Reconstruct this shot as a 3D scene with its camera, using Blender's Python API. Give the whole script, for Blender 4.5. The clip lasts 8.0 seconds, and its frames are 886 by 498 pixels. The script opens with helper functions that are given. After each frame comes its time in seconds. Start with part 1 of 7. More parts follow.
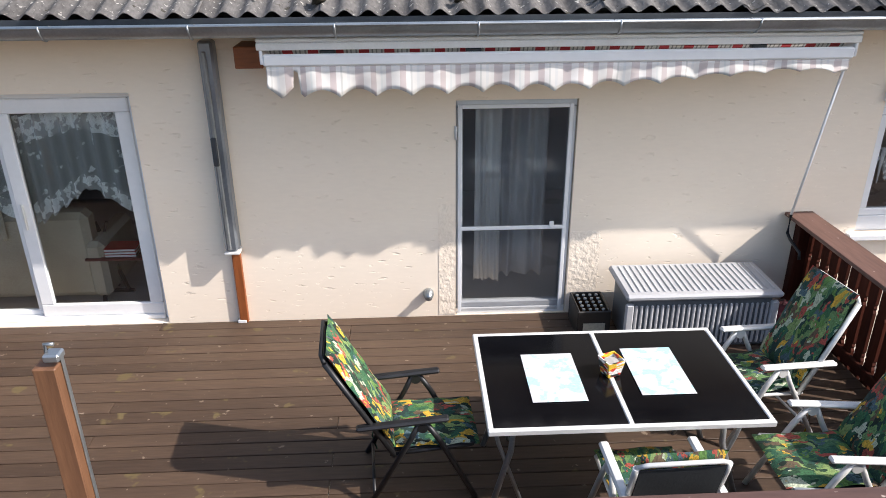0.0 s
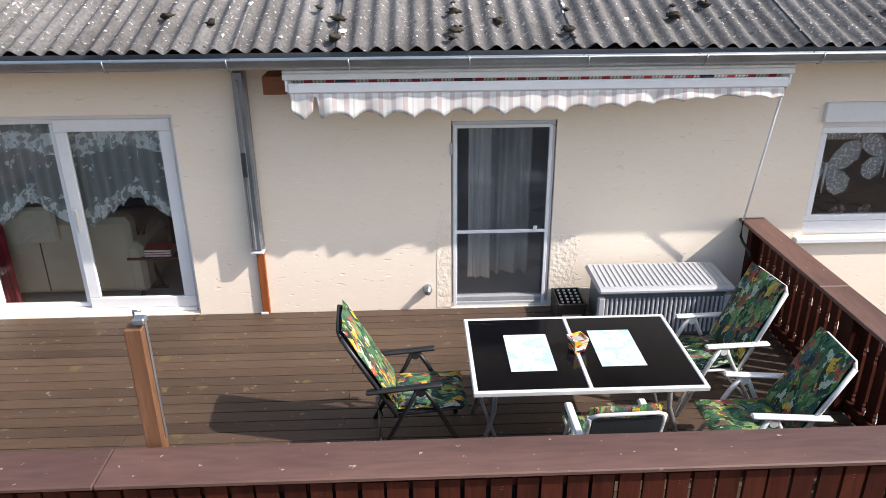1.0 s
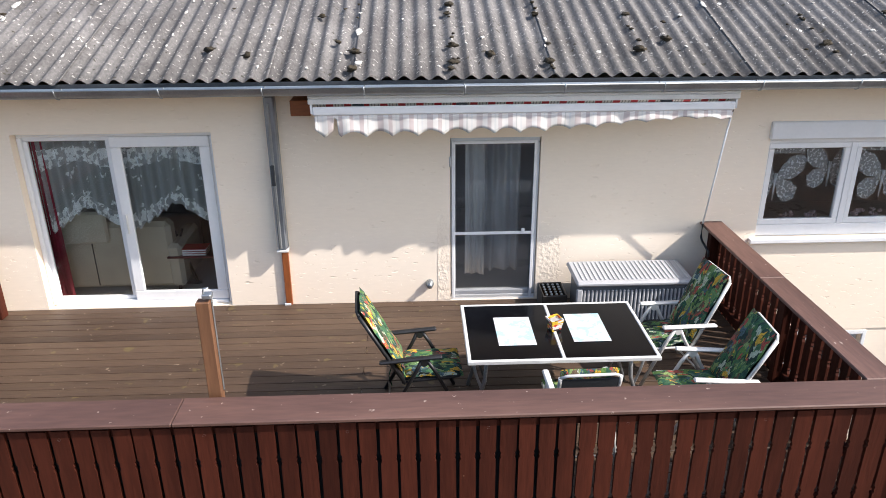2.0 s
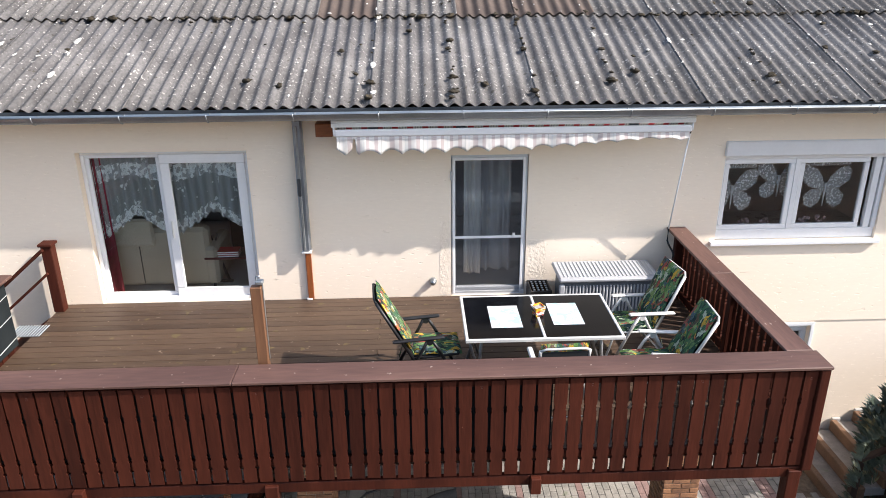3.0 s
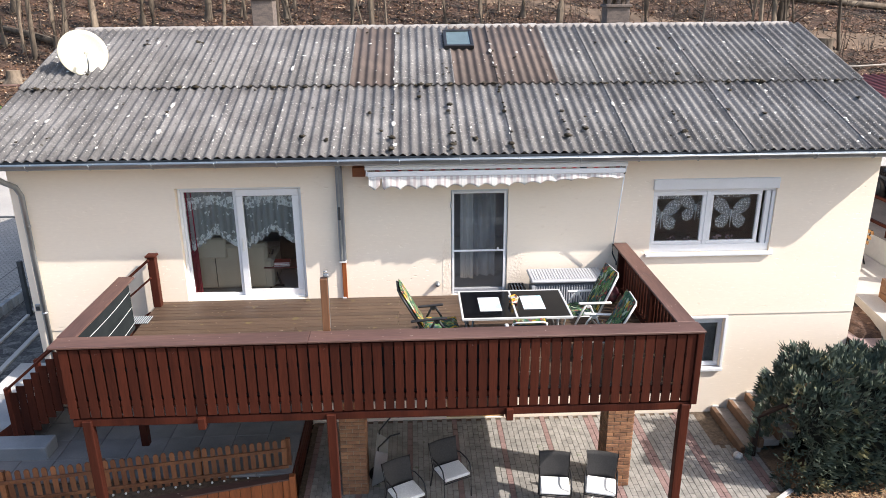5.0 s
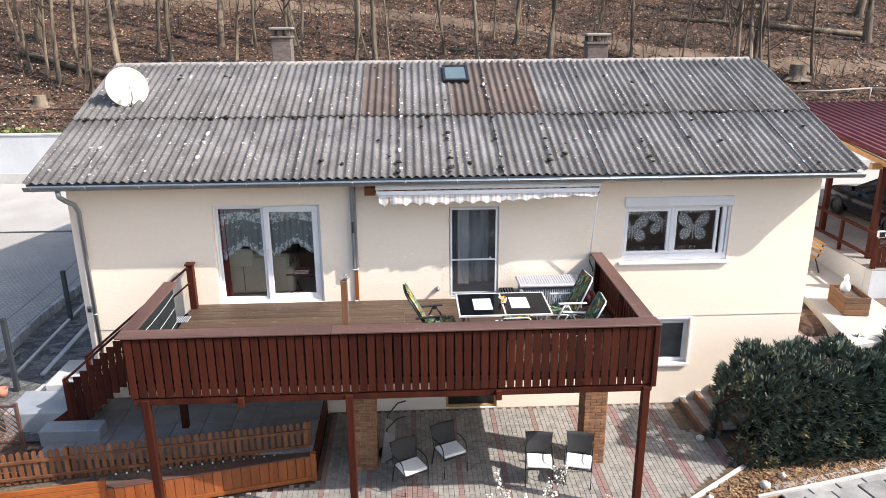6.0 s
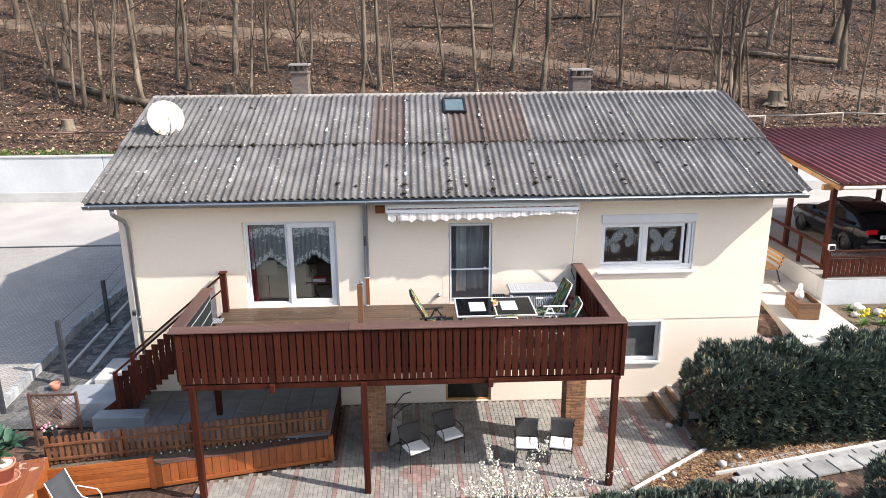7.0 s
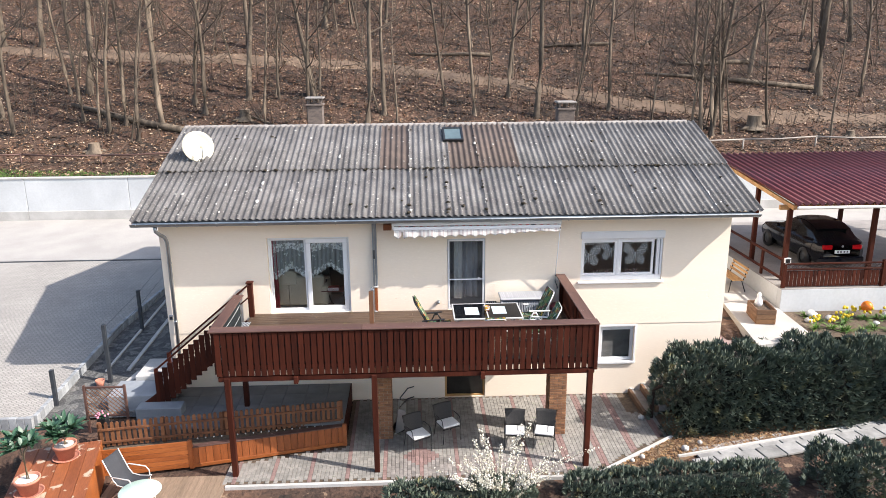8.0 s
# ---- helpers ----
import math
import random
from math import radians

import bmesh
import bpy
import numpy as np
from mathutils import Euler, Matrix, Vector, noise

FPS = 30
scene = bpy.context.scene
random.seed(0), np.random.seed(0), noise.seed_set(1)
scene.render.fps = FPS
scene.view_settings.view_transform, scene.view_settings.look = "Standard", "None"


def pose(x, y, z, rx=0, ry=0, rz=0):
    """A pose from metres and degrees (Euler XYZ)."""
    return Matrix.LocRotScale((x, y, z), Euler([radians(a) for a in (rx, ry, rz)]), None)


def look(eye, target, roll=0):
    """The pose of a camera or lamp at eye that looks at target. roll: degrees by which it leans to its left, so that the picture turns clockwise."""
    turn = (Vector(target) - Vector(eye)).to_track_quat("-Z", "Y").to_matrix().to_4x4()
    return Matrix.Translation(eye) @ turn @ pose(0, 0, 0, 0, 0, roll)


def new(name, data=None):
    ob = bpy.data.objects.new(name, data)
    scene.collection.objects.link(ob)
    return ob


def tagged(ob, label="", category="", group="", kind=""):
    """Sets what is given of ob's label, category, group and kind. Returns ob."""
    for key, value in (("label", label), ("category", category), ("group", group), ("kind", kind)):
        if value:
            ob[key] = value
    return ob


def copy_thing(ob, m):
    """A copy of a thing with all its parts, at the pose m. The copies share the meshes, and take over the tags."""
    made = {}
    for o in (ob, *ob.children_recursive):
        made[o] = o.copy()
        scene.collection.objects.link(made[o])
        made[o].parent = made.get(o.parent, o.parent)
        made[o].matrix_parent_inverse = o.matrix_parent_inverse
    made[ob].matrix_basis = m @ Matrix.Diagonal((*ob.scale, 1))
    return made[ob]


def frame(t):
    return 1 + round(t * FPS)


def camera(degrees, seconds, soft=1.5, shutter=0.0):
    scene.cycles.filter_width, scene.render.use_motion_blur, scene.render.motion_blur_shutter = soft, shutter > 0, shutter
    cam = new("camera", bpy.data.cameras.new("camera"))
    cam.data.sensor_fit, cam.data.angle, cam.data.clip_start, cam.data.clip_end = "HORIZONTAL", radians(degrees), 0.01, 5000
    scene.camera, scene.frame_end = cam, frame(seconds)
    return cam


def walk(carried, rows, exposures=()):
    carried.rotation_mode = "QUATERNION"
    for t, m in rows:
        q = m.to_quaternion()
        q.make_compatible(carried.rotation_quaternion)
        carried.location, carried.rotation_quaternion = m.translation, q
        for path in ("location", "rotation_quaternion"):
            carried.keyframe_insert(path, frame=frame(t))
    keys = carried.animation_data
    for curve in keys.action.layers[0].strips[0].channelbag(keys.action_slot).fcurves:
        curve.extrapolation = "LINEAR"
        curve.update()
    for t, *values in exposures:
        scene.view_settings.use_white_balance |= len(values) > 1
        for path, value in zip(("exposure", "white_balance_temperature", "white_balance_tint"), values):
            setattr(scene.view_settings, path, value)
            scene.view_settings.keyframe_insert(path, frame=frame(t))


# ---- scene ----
cam = camera(62.5, 8.0, soft=0.85)
PATH = [
    (0, (-0.388, -6.212, 6.223), (-0.3086, -4.387, 5.409), -0.37),
    (0.5, (-0.365, -6.668, 6.370), (-0.2918, -4.836, 5.570), -0.38),
    (1, (-0.360, -7.168, 6.522), (-0.2907, -5.330, 5.737), -0.38),
    (1.5, (-0.370, -7.715, 6.686), (-0.3023, -5.872, 5.914), -0.38),
    (2, (-0.393, -8.313, 6.863), (-0.3259, -6.463, 6.104), -0.39),
    (2.5, (-0.427, -8.961, 7.054), (-0.3602, -7.106, 6.310), -0.39),
    (3, (-0.471, -9.662, 7.261), (-0.4024, -7.801, 6.533), -0.39),
    (3.5, (-0.521, -10.416, 7.483), (-0.4520, -8.549, 6.770), -0.39),
    (4, (-0.577, -11.224, 7.717), (-0.5050, -9.350, 7.022), -0.40),
    (4.5, (-0.636, -12.085, 7.963), (-0.5602, -10.204, 7.286), -0.40),
    (5, (-0.696, -13.000, 8.218), (-0.6168, -11.112, 7.561), -0.40),
    (5.5, (-0.756, -13.969, 8.481), (-0.6722, -12.074, 7.845), -0.41),
    (6, (-0.812, -14.993, 8.752), (-0.7266, -13.092, 8.137), -0.41),
    (6.5, (-0.863, -16.073, 9.030), (-0.7771, -14.165, 8.437), -0.41),
    (7, (-0.907, -17.213, 9.317), (-0.8222, -15.298, 8.746), -0.41),
    (7.5, (-0.942, -18.414, 9.616), (-0.8586, -16.492, 9.068), -0.42),
    (8, (-0.966, -19.680, 9.933), (-0.8834, -17.753, 9.406), -0.42),
]
walk(cam, [(t, look(eye, target, roll)) for t, eye, target, roll in PATH], [(0.0, 0.62, 6660, 11), (3.5, 0.77, 6680, 11), (8.0, 0.84, 6720, 11)])

world = bpy.data.worlds.new("sky")
scene.world = world
world.use_nodes = True
TO_SUN = Vector((0.99, -0.37, 0.95)).normalized()
sky = world.node_tree.nodes.new("ShaderNodeTexSky")
sky.sky_type, sky.sun_disc = "NISHITA", False
sky.sun_elevation, sky.sun_rotation = math.asin(TO_SUN.z), math.atan2(TO_SUN.x, TO_SUN.y)
sky.air_density, sky.dust_density, sky.ozone_density = 1.0, 2.0, 1.0
world.node_tree.links.new(sky.outputs["Color"], world.node_tree.nodes["Background"].inputs["Color"])
world.node_tree.nodes["Background"].inputs["Strength"].default_value = 0.165
sun = new("sun", bpy.data.lights.new("sun", "SUN"))
sun.data.energy, sun.data.angle, sun.data.color = 4.1, radians(0.6), (1.0, 0.95, 0.91)
sun.matrix_world = look(TO_SUN * 60, (0, 0, 0))


# ---- materials ----
def mat(name, col, col2=None, rough=0.6, metal=0.0, scale=3.0, fine=60.0, bump=0.15, grain=0.15, stretch=(1, 1, 1), rand=0.08, spots=None, bands=None, spec=0.5, depth=0.01, gouge=False):
    """Two scales of noise between col and col2, fine grain with relief, a shift for each object; spots: (colour, scale, share)."""
    m = bpy.data.materials.new(name)
    m.use_nodes = True
    nt = m.node_tree
    n, link = nt.nodes, nt.links.new
    b = n["Principled BSDF"]
    b.inputs["Metallic"].default_value = metal
    b.inputs["Specular IOR Level"].default_value = spec
    co, info = n.new("ShaderNodeTexCoord"), n.new("ShaderNodeObjectInfo")
    shift, mp = n.new("ShaderNodeVectorMath"), n.new("ShaderNodeMapping")
    mul = n.new("ShaderNodeMath")
    mul.operation, mul.inputs[1].default_value = "MULTIPLY", 37.0
    link(info.outputs["Random"], mul.inputs[0])
    link(co.outputs["Object"], shift.inputs[0])
    link(mul.outputs[0], shift.inputs[1])
    link(shift.outputs[0], mp.inputs["Vector"])
    mp.inputs["Scale"].default_value = stretch
    big, small = n.new("ShaderNodeTexNoise"), n.new("ShaderNodeTexNoise")
    for t, s, d in ((big, scale, 5.0), (small, fine, 4.0)):
        t.inputs["Scale"].default_value, t.inputs["Detail"].default_value = s, d
        link(mp.outputs[0], t.inputs["Vector"])
    ramp = n.new("ShaderNodeValToRGB")
    col2 = col2 or tuple(c * 0.7 for c in col)
    ramp.color_ramp.elements[0].position, ramp.color_ramp.elements[1].position = 0.36, 0.64
    ramp.color_ramp.elements[0].color, ramp.color_ramp.elements[1].color = (*col2, 1), (*col, 1)
    link(big.outputs["Fac"], ramp.inputs[0])
    out = ramp.outputs[0]
    if spots:
        for colour, sscale, share in spots:
            sp, r2, mx = n.new("ShaderNodeTexNoise"), n.new("ShaderNodeValToRGB"), n.new("ShaderNodeMix")
            sp.inputs["Scale"].default_value, sp.inputs["Detail"].default_value = sscale, 3.0
            link(shift.outputs[0], sp.inputs["Vector"])
            r2.color_ramp.elements[0].position, r2.color_ramp.elements[1].position = 1 - share, min(1, 1.04 - share)
            link(sp.outputs["Fac"], r2.inputs[0])
            mx.data_type = "RGBA"
            link(r2.outputs[0], mx.inputs["Factor"])
            link(out, mx.inputs["A"])
            mx.inputs["B"].default_value = (*colour, 1)
            out = mx.outputs["Result"]
    hsv = n.new("ShaderNodeHueSaturation")
    v = n.new("ShaderNodeMath")
    v.operation = "MULTIPLY_ADD"
    g = n.new("ShaderNodeMapRange")
    g.inputs["To Min"].default_value, g.inputs["To Max"].default_value = 1 - grain - rand, 1 + grain - rand
    g.inputs["From Min"].default_value, g.inputs["From Max"].default_value = 0.25, 0.75
    link(small.outputs["Fac"], g.inputs["Value"])
    link(info.outputs["Random"], v.inputs[0])
    v.inputs[1].default_value = 2 * rand
    link(g.outputs[0], v.inputs[2])
    link(v.outputs[0], hsv.inputs["Value"])
    link(out, hsv.inputs["Color"])
    link(hsv.outputs[0], b.inputs["Base Color"])
    rr = n.new("ShaderNodeMapRange")
    rr.inputs["To Min"].default_value, rr.inputs["To Max"].default_value = max(0.02, rough - 0.1), min(1, rough + 0.1)
    link(big.outputs["Fac"], rr.inputs["Value"])
    link(rr.outputs[0], b.inputs["Roughness"])
    if bump:
        bp = n.new("ShaderNodeBump")
        bp.inputs["Strength"].default_value, bp.inputs["Distance"].default_value = bump, depth
        if gouge:
            gg = n.new("ShaderNodeMapRange")
            gg.inputs["From Min"].default_value, gg.inputs["From Max"].default_value = 0.64, 0.72
            gg.inputs["To Min"].default_value, gg.inputs["To Max"].default_value = 1.0, 0.0
            link(small.outputs["Fac"], gg.inputs["Value"])
            link(gg.outputs[0], bp.inputs["Height"])
        else:
            link(small.outputs["Fac"], bp.inputs["Height"])
        link(bp.outputs[0], b.inputs["Normal"])
    return m


def cells(name, cols, scale, rough=0.85, stretch=(1, 1, 1), bump=0.1, warp=0.0):
    """Cells of many colours, for prints, petals and litter."""
    m = bpy.data.materials.new(name)
    m.use_nodes = True
    n, link = m.node_tree.nodes, m.node_tree.links.new
    b = n["Principled BSDF"]
    b.inputs["Roughness"].default_value = rough
    co, info, mul, sh, mp = (n.new("ShaderNode" + k) for k in ("TexCoord", "ObjectInfo", "Math", "VectorMath", "Mapping"))
    mul.operation, mul.inputs[1].default_value = "MULTIPLY", 23.0
    link(info.outputs["Random"], mul.inputs[0])
    link(co.outputs["Object"], sh.inputs[0])
    link(mul.outputs[0], sh.inputs[1])
    link(sh.outputs[0], mp.inputs["Vector"])
    mp.inputs["Scale"].default_value = stretch
    vec = mp.outputs[0]
    if warp:
        wn, ad, sc = n.new("ShaderNodeTexNoise"), n.new("ShaderNodeVectorMath"), n.new("ShaderNodeVectorMath")
        wn.inputs["Scale"].default_value, wn.inputs["Detail"].default_value = scale * 0.8, 3.0
        sc.operation, sc.inputs["Scale"].default_value = "SCALE", warp
        link(vec, wn.inputs["Vector"])
        link(wn.outputs["Color"], sc.inputs[0])
        link(vec, ad.inputs[0])
        link(sc.outputs[0], ad.inputs[1])
        vec = ad.outputs[0]
    vo, ramp = n.new("ShaderNodeTexVoronoi"), n.new("ShaderNodeValToRGB")
    vo.inputs["Scale"].default_value = scale
    link(vec, vo.inputs["Vector"])
    sep = n.new("ShaderNodeSeparateColor")
    link(vo.outputs["Color"], sep.inputs[0])
    ramp.color_ramp.interpolation = "CONSTANT"
    while len(ramp.color_ramp.elements) < len(cols):
        ramp.color_ramp.elements.new(0.5)
    for i, (e, c) in enumerate(zip(ramp.color_ramp.elements, cols)):
        e.position, e.color = i / len(cols), (*c, 1)
    link(sep.outputs[0], ramp.inputs[0])
    no, hsv, mr = n.new("ShaderNodeTexNoise"), n.new("ShaderNodeHueSaturation"), n.new("ShaderNodeMapRange")
    no.inputs["Scale"].default_value, no.inputs["Detail"].default_value = scale * 4, 4.0
    link(vec, no.inputs["Vector"])
    mr.inputs["From Min"].default_value, mr.inputs["From Max"].default_value = 0.3, 0.7
    mr.inputs["To Min"].default_value, mr.inputs["To Max"].default_value = 0.45, 1.35
    link(no.outputs["Fac"], mr.inputs["Value"])
    link(mr.outputs[0], hsv.inputs["Value"])
    link(ramp.outputs[0], hsv.inputs["Color"])
    link(hsv.outputs[0], b.inputs["Base Color"])
    bp = n.new("ShaderNodeBump")
    bp.inputs["Strength"].default_value, bp.inputs["Distance"].default_value = bump, 0.02
    link(no.outputs["Fac"], bp.inputs["Height"])
    link(bp.outputs[0], b.inputs["Normal"])
    return m


def glass(name, tint=(0.95, 0.96, 0.96)):
    m = bpy.data.materials.new(name)
    m.use_nodes = True
    n, link = m.node_tree.nodes, m.node_tree.links.new
    n.remove(n["Principled BSDF"])
    clear, gloss, mix, fr = (n.new("ShaderNode" + k) for k in ("BsdfTransparent", "BsdfGlossy", "MixShader", "Fresnel"))
    clear.inputs[0].default_value = (*tint, 1)
    gloss.inputs["Roughness"].default_value = 0.01
    fr.inputs["IOR"].default_value = 1.5
    link(fr.outputs[0], mix.inputs[0])
    link(clear.outputs[0], mix.inputs[1])
    link(gloss.outputs[0], mix.inputs[2])
    link(mix.outputs[0], n["Material Output"].inputs["Surface"])
    return m


def lace(name, col, scale, thresh, sheer=0.35):
    """Sheer net with dense embroidered figures."""
    m = bpy.data.materials.new(name)
    m.use_nodes = True
    n, link = m.node_tree.nodes, m.node_tree.links.new
    b = n["Principled BSDF"]
    b.inputs["Base Color"].default_value = (*col, 1)
    b.inputs["Roughness"].default_value = 0.9
    co, no, r = n.new("ShaderNodeTexCoord"), n.new("ShaderNodeTexNoise"), n.new("ShaderNodeMapRange")
    no.inputs["Scale"].default_value, no.inputs["Detail"].default_value = scale, 2.5
    link(co.outputs["Object"], no.inputs["Vector"])
    r.inputs["From Min"].default_value, r.inputs["From Max"].default_value = thresh, thresh + 0.05
    r.inputs["To Min"].default_value, r.inputs["To Max"].default_value = sheer, 0.95
    link(no.outputs["Fac"], r.inputs["Value"])
    link(r.outputs[0], b.inputs["Alpha"])
    return m


PLASTER = mat("plaster", (0.93, 0.815, 0.675), (0.905, 0.78, 0.635), 0.9, scale=0.5, fine=15, bump=0.42, grain=0.02, gouge=True, stretch=(0.55, 0.55, 2.2), rand=0.0, depth=0.02)
PLASTER_ROUGH = mat("rough_plaster", (0.93, 0.815, 0.675), (0.90, 0.775, 0.63), 0.9, scale=4, fine=22, bump=0.5, grain=0.04, rand=0.0, depth=0.025)
WHITE = mat("white_plastic", (0.82, 0.83, 0.84), (0.78, 0.79, 0.80), 0.35, scale=2, fine=20, bump=0.02, grain=0.02, rand=0.01)
CEMENT = mat("corrugated_cement", (0.163, 0.157, 0.153), (0.095, 0.090, 0.088), 0.95, scale=2.2, fine=35, bump=0.5, grain=0.3, stretch=(1, 0.5, 1), rand=0.07, spots=[((0.40, 0.385, 0.36), 24, 0.37), ((0.06, 0.055, 0.045), 12, 0.34)])
RIDGE = mat("bleached_ridge_cement", (0.36, 0.335, 0.31), (0.24, 0.22, 0.205), 0.95, scale=4, fine=40, bump=0.4, grain=0.2, rand=0.12)
CEMENT_BROWN = mat("brown_corrugated_sheet", (0.118, 0.088, 0.074), (0.082, 0.062, 0.053), 0.85, scale=2.5, fine=40, bump=0.3, grain=0.2, rand=0.05)
MOSS = mat("moss", (0.05, 0.04, 0.025), (0.025, 0.02, 0.012), 1.0, scale=20, fine=90, bump=0.8, grain=0.3)
ZINC = mat("zinc", (0.42, 0.45, 0.47), (0.33, 0.36, 0.38), 0.42, 0.85, scale=3, fine=50, bump=0.05, grain=0.08, rand=0.04)
WOOD_RED = mat("red_brown_stained_wood", (0.068, 0.0165, 0.0088), (0.034, 0.0085, 0.005), 0.62, spec=0.15, scale=3, fine=40, bump=0.25, grain=0.2, stretch=(1, 1, 0.12), rand=0.16, spots=[((0.26, 0.15, 0.09), 30, 0.22)])
WOOD_CAP = mat("weathered_rail_cap", (0.128, 0.068, 0.053), (0.078, 0.04, 0.032), 0.6, scale=2, fine=30, bump=0.25, grain=0.2, stretch=(0.15, 1, 1), rand=0.06, spots=[((0.34, 0.27, 0.23), 18, 0.30)])
WOOD_CAP_Y = mat("weathered_rail_cap_lengthwise", (0.128, 0.068, 0.053), (0.078, 0.04, 0.032), 0.6, scale=2, fine=30, bump=0.25, grain=0.2, stretch=(1, 0.15, 1), rand=0.06, spots=[((0.34, 0.27, 0.23), 18, 0.28)])
DECK = mat("deck_plank", (0.093, 0.058, 0.037), (0.060, 0.037, 0.024), 0.55, scale=1.6, fine=45, bump=0.25, grain=0.2, stretch=(0.14, 1, 1), rand=0.1, spots=[((0.125, 0.092, 0.042), 4.5, 0.34), ((0.23, 0.175, 0.13), 15, 0.31)])
WOOD_ORANGE = mat("orange_stained_wood", (0.33, 0.10, 0.025), (0.22, 0.062, 0.016), 0.45, scale=3, fine=40, bump=0.2, grain=0.18, stretch=(0.2, 1, 1), rand=0.12)
WOOD_ORANGE_Z = mat("orange_stained_upright_wood", (0.29, 0.085, 0.024), (0.18, 0.05, 0.014), 0.45, scale=3, fine=40, bump=0.2, grain=0.18, stretch=(1, 1, 0.2), rand=0.14)
WOOD_PICKET = mat("picket_wood", (0.2, 0.082, 0.034), (0.11, 0.043, 0.02), 0.6, scale=3, fine=40, bump=0.25, grain=0.2, stretch=(1, 1, 0.2), rand=0.2)
WOOD_LIGHT = mat("light_wood", (0.5, 0.3, 0.12), (0.38, 0.2, 0.08), 0.6, scale=3, fine=40, bump=0.2, grain=0.15, stretch=(0.3, 1, 1), rand=0.1)
CONCRETE = mat("concrete", (0.50, 0.49, 0.47), (0.40, 0.39, 0.37), 0.9, scale=1.2, fine=40, bump=0.25, grain=0.1, rand=0.05)
WALL_GREY = mat("pale_grey_wall", (0.58, 0.60, 0.61), (0.50, 0.52, 0.53), 0.85, scale=0.6, fine=12, bump=0.15, grain=0.05, rand=0.0)
SOIL = mat("soil", (0.13, 0.095, 0.065), (0.075, 0.055, 0.038), 1.0, scale=1.0, fine=14, bump=0.7, grain=0.35, rand=0.0, depth=0.05)
BLACK_STEEL = mat("black_steel", (0.025, 0.026, 0.028), (0.018, 0.018, 0.02), 0.4, 0.3, scale=8, fine=80, bump=0.04, grain=0.1)
WHITE_STEEL = mat("white_lacquered_steel", (0.72, 0.72, 0.70), (0.66, 0.66, 0.64), 0.35, 0.2, scale=5, fine=60, bump=0.03, grain=0.04)
DARK_POST = mat("anthracite_post", (0.06, 0.07, 0.08), (0.045, 0.05, 0.06), 0.5, 0.4, scale=5, fine=60, bump=0.05, grain=0.08)
MATRIB = mat("pale_plastic_rib", (0.45, 0.5, 0.55), (0.38, 0.43, 0.48), 0.5, bump=0.05)
GLASS = glass("window_glass")


